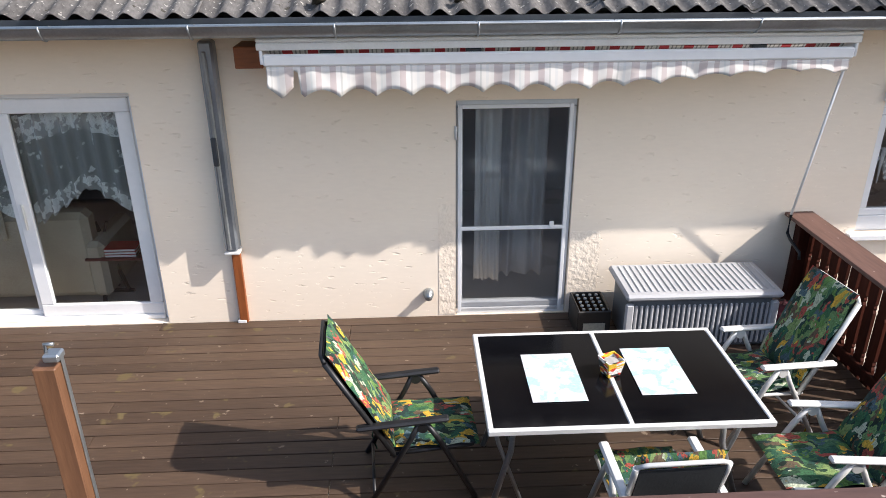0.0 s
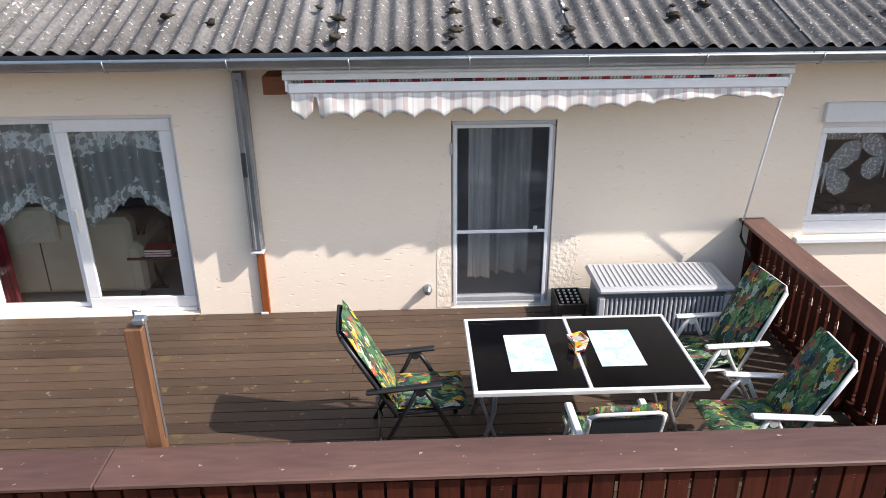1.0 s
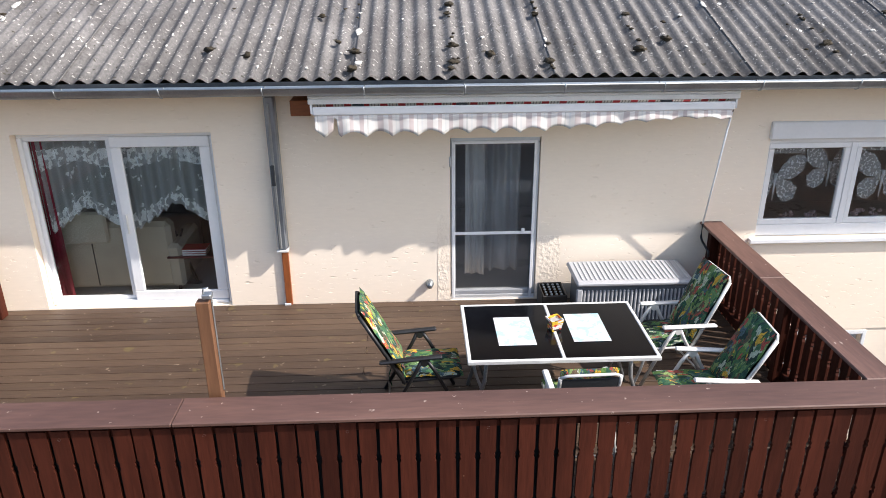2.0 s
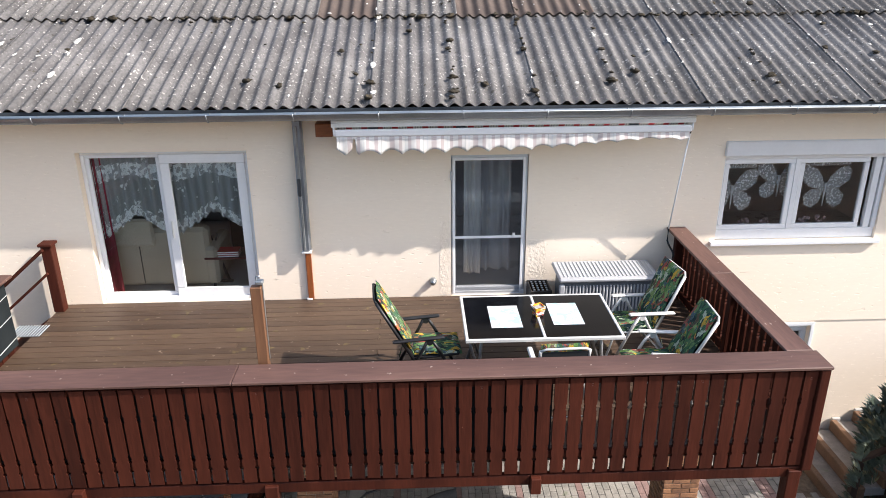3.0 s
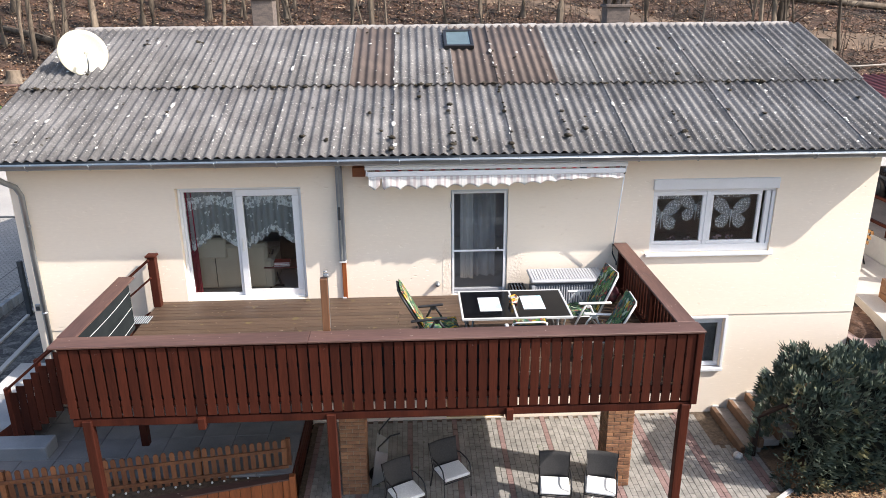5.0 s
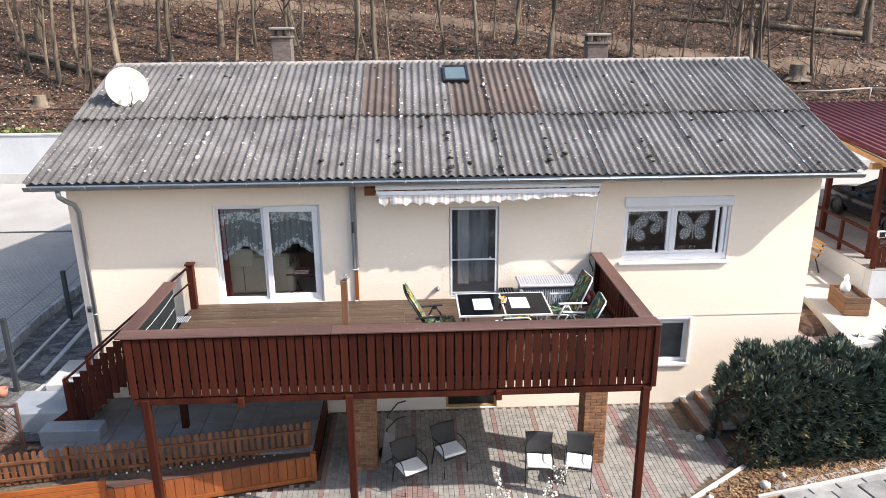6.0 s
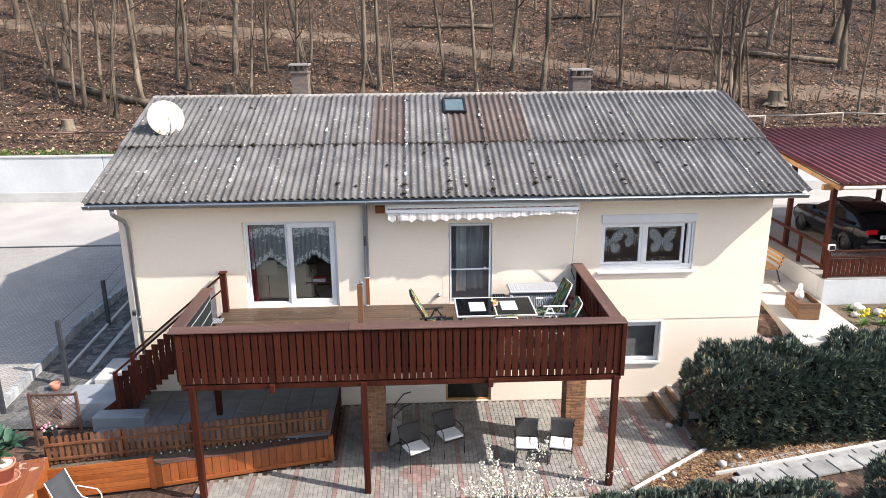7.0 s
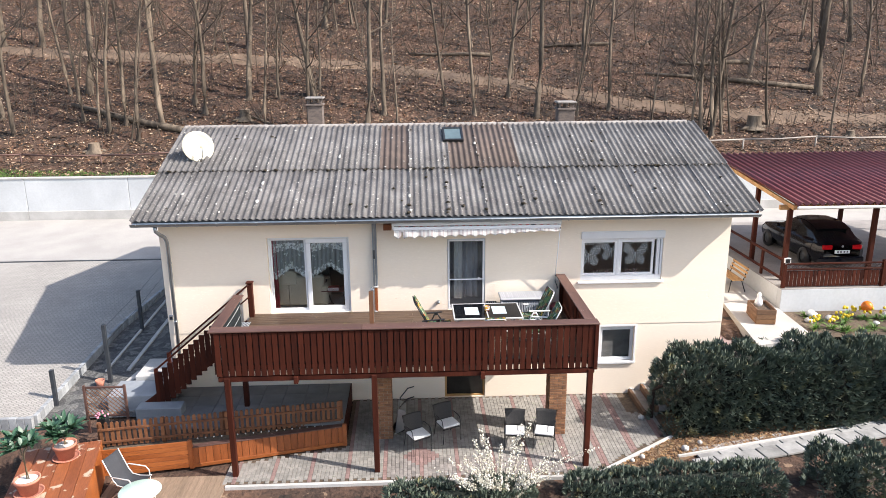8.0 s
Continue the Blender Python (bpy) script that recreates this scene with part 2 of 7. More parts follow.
# ---- geometry ----
class Geo:
    def __init__(self):
        self.v, self.f, self.s = [], [], []

    def add(self, verts, faces, smooth=False, m=None):
        k = len(self.v)
        self.v += [tuple(m @ Vector(p)) for p in verts] if m is not None else [tuple(p) for p in verts]
        self.f += [tuple(i + k for i in q) for q in faces]
        self.s += [smooth] * len(faces)
        return self

    def box(self, x0, x1, y0, y1, z0, z1, c=0.0, m=None):
        lo, hi = (x0, y0, z0), (x1, y1, z1)
        if c <= 0:
            p = [(x, y, z) for z in (z0, z1) for y in (y0, y1) for x in (x0, x1)]
            return self.add(p, [(0, 2, 3, 1), (4, 5, 7, 6), (0, 1, 5, 4), (2, 6, 7, 3), (0, 4, 6, 2), (1, 3, 7, 5)], False, m)
        c = min(c, 0.45 * min(hi[i] - lo[i] for i in range(3)))
        p, idx = [], {}
        for sx in (0, 1):
            for sy in (0, 1):
                for sz in (0, 1):
                    s = (sx, sy, sz)
                    for a in range(3):
                        q = [(hi[i] if s[i] else lo[i]) + (0 if i == a else (-c if s[i] else c)) for i in range(3)]
                        idx[s, a] = len(p)
                        p.append(q)
        f = []
        for a in range(3):
            b, d = (a + 1) % 3, (a + 2) % 3
            for side in (0, 1):
                ring = []
                for u, w in ((0, 0), (1, 0), (1, 1), (0, 1)):
                    s = [0, 0, 0]
                    s[a], s[b], s[d] = side, u, w
                    ring.append(idx[tuple(s), a])
                f.append(ring if side else ring[::-1])
            for u in (0, 1):
                for w in (0, 1):
                    s0, s1 = [0, 0, 0], [0, 0, 0]
                    s0[b] = s1[b] = u
                    s0[d] = s1[d] = w
                    s1[a] = 1
                    q = [idx[tuple(s0), b], idx[tuple(s1), b], idx[tuple(s1), d], idx[tuple(s0), d]]
                    f.append(q if u != w else q[::-1])
        for sx in (0, 1):
            for sy in (0, 1):
                for sz in (0, 1):
                    q = [idx[(sx, sy, sz), a] for a in range(3)]
                    f.append(q if (sx + sy + sz) % 2 else q[::-1])
        return self.add(p, f, False, m)

    def beam(self, a, b, w, h, c=0.0, up=(0, 0, 1)):
        """A bar of section w x h from a to b."""
        a, b = Vector(a), Vector(b)
        x = (b - a).normalized()
        y = Vector(up).cross(x)
        y = y.normalized() if y.length > 1e-4 else Vector((0, 1, 0))
        z = x.cross(y)
        m = Matrix((x, y, z)).transposed().to_4x4()
        m.translation = a
        return self.box(0, (b - a).length, -w / 2, w / 2, -h / 2, h / 2, c, m)

    def tube(self, pts, r, n=8, cap=True):
        pts = [Vector(p) for p in pts]
        rs = r if isinstance(r, (list, tuple)) else [r] * len(pts)
        v, f = [], []
        up = Vector((0, 0, 1))
        for i, p in enumerate(pts):
            d = (pts[min(i + 1, len(pts) - 1)] - pts[max(i - 1, 0)]).normalized()
            s = d.cross(up)
            s = s.normalized() if s.length > 0.05 else d.cross(Vector((0, 1, 0))).normalized()
            t = s.cross(d)
            for k in range(n):
                a = 2 * math.pi * k / n
                v.append(p + rs[i] * (math.cos(a) * s + math.sin(a) * t))
        for i in range(len(pts) - 1):
            for k in range(n):
                f.append((i * n + k, (i + 1) * n + k, (i + 1) * n + (k + 1) % n, i * n + (k + 1) % n))
        self.add(v, f, True)
        if cap:
            self.f += [tuple(len(self.v) - len(v) + k for k in range(n)), tuple(len(self.v) - n + k for k in range(n))[::-1]]
            self.s += [False, False]
        return self

    def prism(self, poly, m, h, smooth=False):
        """Outline poly (x, y) raised by h along z, then placed by m."""
        n = len(poly)
        v = [(x, y, 0) for x, y in poly] + [(x, y, h) for x, y in poly]
        f = [tuple(range(n))[::-1], tuple(range(n, 2 * n))] + [(i, (i + 1) % n, n + (i + 1) % n, n + i) for i in range(n)]
        return self.add(v, f, smooth, m)

    def lathe(self, prof, n=16, m=None, smooth=True):
        v = [(r * math.cos(2 * math.pi * k / n), r * math.sin(2 * math.pi * k / n), z) for r, z in prof for k in range(n)]
        f = [(i * n + k, i * n + (k + 1) % n, (i + 1) * n + (k + 1) % n, (i + 1) * n + k) for i in range(len(prof) - 1) for k in range(n)]
        return self.add(v, f, smooth, m)

    def blob(self, c, r, rng, n=7, rings=5, rough=0.25, flat=1.0):
        v, f = [], []
        for i in range(rings + 1):
            a = math.pi * i / rings
            for k in range(n):
                b = 2 * math.pi * k / n
                q = r * (1 + rough * rng.uniform(-1, 1))
                v.append((c[0] + q * math.sin(a) * math.cos(b), c[1] + q * math.sin(a) * math.sin(b), c[2] + q * flat * math.cos(a)))
        for i in range(rings):
            for k in range(n):
                f.append((i * n + k, (i + 1) * n + k, (i + 1) * n + (k + 1) % n, i * n + (k + 1) % n))
        return self.add(v, f, True)

    def mesh(self, name, *mats):
        me = bpy.data.meshes.new(name)
        me.from_pydata(self.v, [], self.f)
        me.polygons.foreach_set("use_smooth", self.s)
        for mt in mats:
            me.materials.append(mt)
        return me


def part(name, geo, material, parent, label="", m=None):
    ob = new(name, geo.mesh(name, material) if isinstance(geo, Geo) else geo)
    ob.parent = parent
    if m is not None:
        ob.matrix_basis = m
    if label:
        ob["label"] = label
    return ob


def thing(name, m, label, category, group="", kind=""):
    ob = new(name)
    ob.empty_display_size = 0.2
    ob.matrix_basis = m if isinstance(m, Matrix) else pose(*m)
    return tagged(ob, label, category, group, kind)


def solid(name, geo, material, label, category, group="", kind="", m=None):
    ob = new(name, geo.mesh(name, material))
    if m is not None:
        ob.matrix_basis = m
    return tagged(ob, label, category, group, kind)


def step(a, b, t):
    t = min(1, max(0, (t - a) / (b - a)))
    return t * t * (3 - 2 * t)


# ---- ground ----
FLOOR = 2.75                     # deck floor


def drive_z(y):
    return 0.85 + 0.06 * min(17, max(-8, y))


def hill_z(x, y):
    return 3.95 + 0.44 * (y - 17.7) + 0.25 * noise.noise(Vector((x * 0.15, y * 0.15, 0))) + 0.12 * noise.noise(Vector((x * 0.6, y * 0.6, 3)))


def ground_z(x, y):
    if y >= 16.9:
        return hill_z(x, max(y, 17.3)) - 0.02
    z = -0.06
    if x < -8.0:
        z = max(-0.06, drive_z(y) - 0.29) if y > -2.6 else -0.06 + 0.9 * step(-4.0, -2.6, y)
    elif x < -3.6:
        z = 0.48 if y > -2.2 else -0.06
    elif x > 8.0:
        z = -0.06 + 1.84 * step(-1.6, 0.2, y) + 0.07 * max(0, y) if y < 9.3 else drive_z(y) - 0.1
    return z


xs = np.concatenate([[-400, -200, -120, -80, -60], np.arange(-45, 45.1, 0.75), [60, 80, 120, 200, 400]])
ys = np.concatenate([[-400, -200, -100, -60, -40, -30, -20, -14, -10], np.arange(-8, 16.51, 0.5), [16.89, 16.9], np.arange(17.3, 48, 0.8), [52, 58, 66, 76, 90, 110, 140, 200, 400]])
g = Geo()
nx = len(xs)
g.add([(x, y, ground_z(x, min(y, 110))) for y in ys for x in xs], [(j * nx + i, j * nx + i + 1, (j + 1) * nx + i + 1, (j + 1) * nx + i) for j in range(len(ys) - 1) for i in range(nx - 1)], True)
LITTER = mat("leaf_litter_soil", (0.108, 0.06, 0.039), (0.046, 0.028, 0.02), 1.0, scale=0.5, fine=7, bump=0.8, grain=0.45, rand=0.0, spots=[((0.2, 0.135, 0.09), 3.2, 0.38), ((0.028, 0.02, 0.015), 1.7, 0.43)], depth=0.12)
ground = solid("ground", g, LITTER, "brown wooded slope covered with dry leaf litter", "ground", kind="structure")

# ---- house ----
house = thing("house", (0, 0, 0), "cream plastered two-storey house with a grey corrugated roof", "house")
XL, XR, EAVE = -7.9, 8.03, 5.5


def wall_grid(x0, x1, z0, z1, y0, y1, holes):
    g = Geo()
    X = sorted({x0, x1, *(h[0] for h in holes), *(h[1] for h in holes)})
    Z = sorted({z0, z1, *(h[2] for h in holes), *(h[3] for h in holes)})
    X, Z = [x for x in X if x0 <= x <= x1], [z for z in Z if z0 <= z <= z1]

    def full(i, k):
        if not (0 <= i < len(X) - 1 and 0 <= k < len(Z) - 1):
            return False
        cx, cz = (X[i] + X[i + 1]) / 2, (Z[k] + Z[k + 1]) / 2
        return not any(h[0] < cx < h[1] and h[2] < cz < h[3] for h in holes)
    for i in range(len(X) - 1):
        for k in range(len(Z) - 1):
            if full(i, k):
                a, b, c, d = X[i], X[i + 1], Z[k], Z[k + 1]
                g.add([(a, y0, c), (b, y0, c), (b, y0, d), (a, y0, d)], [(0, 1, 2, 3)])
                g.add([(a, y1, c), (b, y1, c), (b, y1, d), (a, y1, d)], [(3, 2, 1, 0)])
                for ok, q in ((full(i - 1, k), [(a, y0, c), (a, y0, d), (a, y1, d), (a, y1, c)]), (full(i + 1, k), [(b, y0, c), (b, y1, c), (b, y1, d), (b, y0, d)]),
                              (full(i, k - 1), [(a, y0, c), (a, y1, c), (b, y1, c), (b, y0, c)]), (full(i, k + 1), [(a, y0, d), (b, y0, d), (b, y1, d), (a, y1, d)])):
                    if not ok:
                        g.add(q, [(0, 1, 2, 3)])
    return g


SLIDE, DOOR, WIN = (-5.0, -2.74, FLOOR, 4.95), (0.0, 1.067, FLOOR, 4.84), (3.79, 6.13, 3.52, 4.77)
LOW, CELLAR = (4.45, 5.46, 1.0, 2.12), (-0.1, 1.09, 0.0, 2.05)
part("wall", wall_grid(XL, XR, 2.2, EAVE, 0.0, 0.32, [SLIDE, DOOR, WIN]), PLASTER, house, "cream plastered upper front wall")
part("wall", wall_grid(XL, XR, -0.3, 2.2, 0.015, 0.32, [LOW, CELLAR]), PLASTER, house, "cream plastered lower front wall")
RIDGE_Y, RIDGE_Z, EAVE_Y, EAVE_Z = 5.0, 7.5, -0.58, 5.62
for name, x in (("gable_wall", XL), ("gable_wall", XR - 0.32)):
    g = Geo()
    g.prism([(0.321, -0.3), (9.7, -0.3), (9.7, 5.45), (RIDGE_Y, 7.3), (0.321, 5.55)], Matrix(((0, 0, 1, x), (1, 0, 0, 0), (0, 1, 0, 0), (0, 0, 0, 1))), 0.32)
    part(name, g, PLASTER, house)
part("back_wall", Geo().box(XL + 0.32, XR - 0.32, 9.4, 9.7, -0.3, 5.45), PLASTER, house)
part("storey_floor", Geo().box(XL + 0.32, XR - 0.32, 0.321, 9.399, 2.45, 2.74), mat("room_tiles", (0.55, 0.53, 0.5), (0.5, 0.48, 0.45), 0.3, scale=2, bump=0.03), house, "pale tiled floor")
part("room_ceiling", Geo().box(XL + 0.32, XR - 0.32, 0.321, 9.399, 5.2, 5.3), mat("ceiling_paint", (0.75, 0.74, 0.72), rough=0.9, bump=0.05), house)
ROOM = mat("room_wall_paint", (0.45, 0.42, 0.37), (0.4, 0.37, 0.33), 0.9, bump=0.1)
part("room_wall", Geo().box(XL + 0.33, XR - 0.33, 3.6, 3.7, 2.74, 5.2), ROOM, house)
for x in (-1.4, 2.6):
    part("room_wall", Geo().box(x, x + 0.1, 0.321, 3.6, 2.74, 5.2), ROOM, house)
part("cellar_wall", Geo().box(XL + 0.33, XR - 0.33, 2.6, 2.7, 0, 2.45), ROOM, house)
part("soffit", Geo().box(-8.36, 8.42, -0.56, -0.002, 5.46, 5.499), mat("soffit_board", (0.3, 0.24, 0.18), rough=0.8), house)

# roof: corrugated sheets in two rows on the front slope
PITCH = (8.46 + 8.42) / 16
slope = math.atan2(RIDGE_Z - EAVE_Z, RIDGE_Y - EAVE_Y)


def corrugated(width, length, waves, amp=0.026, per=8, thick=0.007):
    g = Geo()
    k = waves * per + 1
    v = []
    for dz in (0, -thick):
        for y in (0, length / 2, length):
            for i in range(k):
                v.append((width * i / (k - 1), y, dz + amp * math.cos(2 * math.pi * i / per)))
    f = []
    for r in range(2):
        for i in range(k - 1):
            a = r * k + i
            f.append((a, a + 1, a + k + 1, a + k))
            f.append((3 * k + a, 3 * k + a + k, 3 * k + a + k + 1, 3 * k + a + 1))
    for i in range(k - 1):
        f.append((i, 3 * k + i, 3 * k + i + 1, i + 1))
        f.append((2 * k + i, 2 * k + i + 1, 5 * k + i + 1, 5 * k + i))
    for a, b in ((0, k), (k, 2 * k)):
        f.append((a, b, 3 * k + b, 3 * k + a))
        a, b = a + k - 1, b + k - 1
        f.append((a, 3 * k + a, 3 * k + b, b))
    g.add(v, f, True)
    return g


run = math.hypot(RIDGE_Z - EAVE_Z, RIDGE_Y - EAVE_Y)
SEAM = 2.58 / math.cos(slope)
low_me = corrugated(PITCH * 7 / 6, SEAM + 0.12, 7).mesh("roof_sheet", CEMENT)
top_me = corrugated(PITCH * 7 / 6, run - SEAM, 7).mesh("roof_sheet", CEMENT)
brown_me = corrugated(PITCH * 7 / 6, run - SEAM, 7).mesh("roof_sheet", CEMENT_BROWN)
back_me = corrugated(PITCH * 7 / 6, run, 7).mesh("roof_sheet", CEMENT)
rng = random.Random(4)
roof = part("roof", Geo().box(-8.3, 8.35, 0, 0.05, 0, 0.05), WOOD_CAP, house, "grey lichened corrugated fibre-cement roof")
roof.matrix_basis = pose(0, RIDGE_Y, RIDGE_Z - 0.14)
face = pose(0, EAVE_Y - RIDGE_Y, EAVE_Z - RIDGE_Z + 0.14, math.degrees(slope))
for i in range(16):
    x = -8.42 + PITCH * i
    part("roof_sheet", low_me, None, roof, m=face @ pose(x, rng.uniform(-0.025, 0.025), 0.011 * (i % 2), 0, 0, rng.uniform(-0.12, 0.12)))
    odd = i in (6, 8, 9)
    part("roof_sheet", brown_me if odd else top_me, None, roof, "brown replacement sheet" if odd else "", m=face @ pose(x, SEAM + rng.uniform(-0.02, 0.03), 0.03 + 0.011 * (i % 2), 0, 0, rng.uniform(-0.12, 0.12)))
    part("roof_sheet", back_me, None, roof, m=pose(x + PITCH, RIDGE_Y - EAVE_Y, EAVE_Z - RIDGE_Z + 0.14 + 0.004 * (i % 2), 0, 0, 180) @ pose(0, 0, 0, math.degrees(slope)))
for i in range(80):
    g = Geo()
    g.lathe([(0.10, 0), (0.11, 0.1), (0.105, 0.21)], 10)
    part("ridge_cap", g, RIDGE, roof, m=pose(-8.4 + i * 0.21, 0, 0.105, 0, 90, 0)) if i == 0 else None
    if i == 0:
        ridge_me = bpy.data.objects["ridge_cap"].data
    else:
        part("ridge_cap", ridge_me, None, roof, m=pose(-8.4 + i * 0.21, rng.uniform(-0.008, 0.008), 0.105 + rng.uniform(-0.006, 0.006), 0, 90, 0))
g = Geo()
for i in range(230):
    u = rng.uniform(-8.2, 8.2)
    d = SEAM + rng.uniform(-0.08, 0.03) if i < 90 else rng.uniform(0.1, run - 0.2)
    if i >= 150:
        u = -8.42 + PITCH * rng.choice((7, 8, 8, 9, 9, 9, 10, 12)) + rng.uniform(-0.03, 0.05)
    p = face @ Vector((u, d, 0.045))
    g.blob(p, rng.choice((0.018, 0.022, 0.028, 0.035, 0.045, 0.06)), rng, 8, 5, 0.6, 0.45)
tagged(part("moss_clumps", g, MOSS, roof), kind="stuff")
g = Geo()
for i in range(640):
    u, d = -8.42 + 0.176 * rng.randint(1, 94) + rng.uniform(-0.03, 0.03), rng.uniform(0.15, run - 0.3)
    if i >= 480:
        u = -8.42 + PITCH * rng.randint(1, 15) + rng.uniform(-0.015, 0.05)
    q = face @ pose(u, d, 0.034 if d < SEAM else 0.064, rng.uniform(-8, 8), rng.uniform(-8, 8), rng.uniform(0, 180))
    ring = [(rng.uniform(0.5, 1.0) * math.cos(a) * 0.045, rng.uniform(0.5, 1.0) * math.sin(a) * 0.032, 0.0) for a in [k * math.pi / 4.5 for k in range(9)]]
    size = rng.choice((0.25, 0.3, 0.3, 0.4, 0.4, 0.5, 0.6, 1.1))
    long = rng.uniform(1.5, 5) if i >= 480 else 1
    if i >= 480:
        q = face @ pose(u, d, 0.036 if d < SEAM else 0.066)
    g.add([q @ Vector((p[0] * size, p[1] * size * long, 0)) for p in ring] + [q @ Vector((p[0] * size * 0.7, p[1] * size * long * 0.7, 0.007)) for p in ring], [(k, (k + 1) % 9, 9 + (k + 1) % 9, 9 + k) for k in range(9)] + [tuple(range(9, 18))])
tagged(part("lichen_cover", g, mat("white_lichen", (0.58, 0.57, 0.53), (0.36, 0.35, 0.32), 1.0, scale=20, fine=90, bump=0.5, grain=0.2), roof, "pale lichen and bird-lime patches"), kind="stuff")
# verge boards and gutter
for x in (-8.36, 8.4):
    part("verge_board", Geo().beam((x, EAVE_Y + 0.03, EAVE_Z - 0.11), (x, RIDGE_Y, RIDGE_Z - 0.11), 0.025, 0.16), WOOD_CAP_Y, house)
gv = [(x, -0.665 + r * math.cos(math.pi + math.pi * k / 8), 5.56 + r * math.sin(math.pi + math.pi * k / 8)) for r in (0.09, 0.084) for x in (-8.36, 8.5) for k in range(9)]
gut = part("gutter", Geo().add(gv, [(k, k + 1, 10 + k, 9 + k) for k in range(8)] + [(18 + k, 27 + k, 28 + k, 19 + k) for k in range(8)], True), ZINC, house, "zinc half-round gutter")
part("bead", Geo().tube([(-8.36, -0.757, 5.565), (8.5, -0.757, 5.565)], 0.011, 8), ZINC, gut)
strap = None
for i in range(17):
    g = Geo()
    g.tube([(0, -0.098, 0.015), (0, -0.09, -0.035), (0, -0.055, -0.078), (0, 0, -0.094), (0, 0.05, -0.078), (0, 0.085, 0.0)], 0.009, 6)
    if strap is None:
        strap = g.mesh("gutter_bracket", ZINC)
    part("gutter_bracket", strap, None, gut, m=pose(-8.2 + i * 1.04, -0.665, 5.56))
dp = part("downpipe", Geo().tube([(-7.75, -0.64, 5.46), (-7.75, -0.62, 5.34), (-7.72, -0.45, 5.22), (-7.68, -0.2, 5.08), (-7.66, -0.1, 4.9), (-7.66, -0.09, 1.15)], 0.05, 12), ZINC, house)
for z in (4.3, 2.6, 1.5):
    part("clamp", Geo().tube([(-7.66, -0.09, z), (-7.66, -0.09, z + 0.04)], 0.057, 12), ZINC, dp)
CHIMNEY = mat("grey_brown_chimney_brick", (0.17, 0.135, 0.115), (0.11, 0.09, 0.08), 0.95, scale=6, fine=40, bump=0.5, grain=0.25, stretch=(1, 1, 2.5))
for x, z1, w in ((-4.17, 8.42, 0.5), (4.36, 8.2, 0.56)):
    ch = part("chimney", Geo().box(x - w / 2, x + w / 2, 5.35, 5.85, 6.8, z1 - 0.28, 0.01), CHIMNEY, house, "weathered chimney with a slab cover")
    part("collar", Geo().box(x - w / 2 - 0.04, x + w / 2 + 0.04, 5.31, 5.89, z1 - 0.28, z1 - 0.22, 0.01), CHIMNEY, ch)
    for dx in (-1, 0, 1):
        for yy in (5.37, 5.77):
            part("pier", Geo().box(x + dx * w * 0.4 - 0.04, x + dx * w * 0.4 + 0.04, yy, yy + 0.08, z1 - 0.22, z1 - 0.06), CHIMNEY, ch)
    part("cover_slab", Geo().box(x - w / 2 - 0.05, x + w / 2 + 0.05, 5.3, 5.9, z1 - 0.06, z1, 0.012), mat("weathered_slab", (0.3, 0.28, 0.26), rough=0.95, bump=0.3), ch, "pale grey cover slab")
sk = part("roof_window", Geo().box(0.06, 0.72, SEAM + 1.75, SEAM + 1.83, 0.03, 0.13, 0.01), BLACK_STEEL, house, "small dark roof window", m=pose(0, EAVE_Y, EAVE_Z, math.degrees(slope)))
for q in ((0.06, 0.72, SEAM + 2.62, SEAM + 2.7), (0.06, 0.13, SEAM + 1.832, SEAM + 2.618), (0.65, 0.72, SEAM + 1.832, SEAM + 2.618)):
    part("frame_bar", Geo().box(*q, 0.03, 0.13, 0.01), BLACK_STEEL, sk)
part("pane", Geo().box(0.132, 0.648, SEAM + 1.832, SEAM + 2.618, 0.095, 0.105), mat("roof_glazing", (0.12, 0.17, 0.18), (0.10, 0.14, 0.15), 0.08, bump=0.0), sk)

# ---- windows and doors of the house ----
def framed(parent, x0, x1, z0, z1, y, w=0.07, d=0.07, material=WHITE):
    """Four bars round an opening, each a part, and a pane."""
    for q in ((x0, x1, z0, z0 + w), (x0, x1, z1 - w, z1), (x0, x0 + w, z0 + w + 0.001, z1 - w - 0.001), (x1 - w, x1, z0 + w + 0.001, z1 - w - 0.001)):
        part("frame_bar", Geo().box(q[0], q[1], y, y + d, q[2], q[3], 0.008), material, parent)
    pane = part("pane", Geo().box(x0 + w - 0.005, x1 - w + 0.005, y + d * 0.5, y + d * 0.5 + 0.006, z0 + w - 0.005, z1 - w + 0.005), GLASS, parent)
    pane.visible_shadow = False


a, b, c, d = SLIDE
sd = part("sliding_door", Geo().box(a + 0.01, b - 0.01, 0.11, 0.2, d - 0.06, d - 0.003, 0.006), WHITE, house, "white two-leaf glazed terrace door")
for q in ((a + 0.005, a + 0.05, c, d - 0.061), (b - 0.06, b - 0.005, c, d - 0.061)):
    part("frame_bar", Geo().box(q[0], q[1], 0.11, 0.2, q[2], q[3], 0.006), WHITE, sd)
part("threshold", Geo().box(a + 0.052, b - 0.062, 0.08, 0.2, c + 0.001, c + 0.045, 0.006), WHITE, sd)
leaf1 = part("door_leaf", Geo().box(a + 0.06, a + 0.065, 0.16, 0.165, c + 0.05, c + 0.06), WHITE, sd)
framed(leaf1, a + 0.051, -3.96, c + 0.046, d - 0.062, 0.15, 0.05, 0.045)
leaf2 = part("door_leaf", Geo().box(-3.85, -3.845, 0.13, 0.135, c + 0.05, c + 0.06), WHITE, sd)
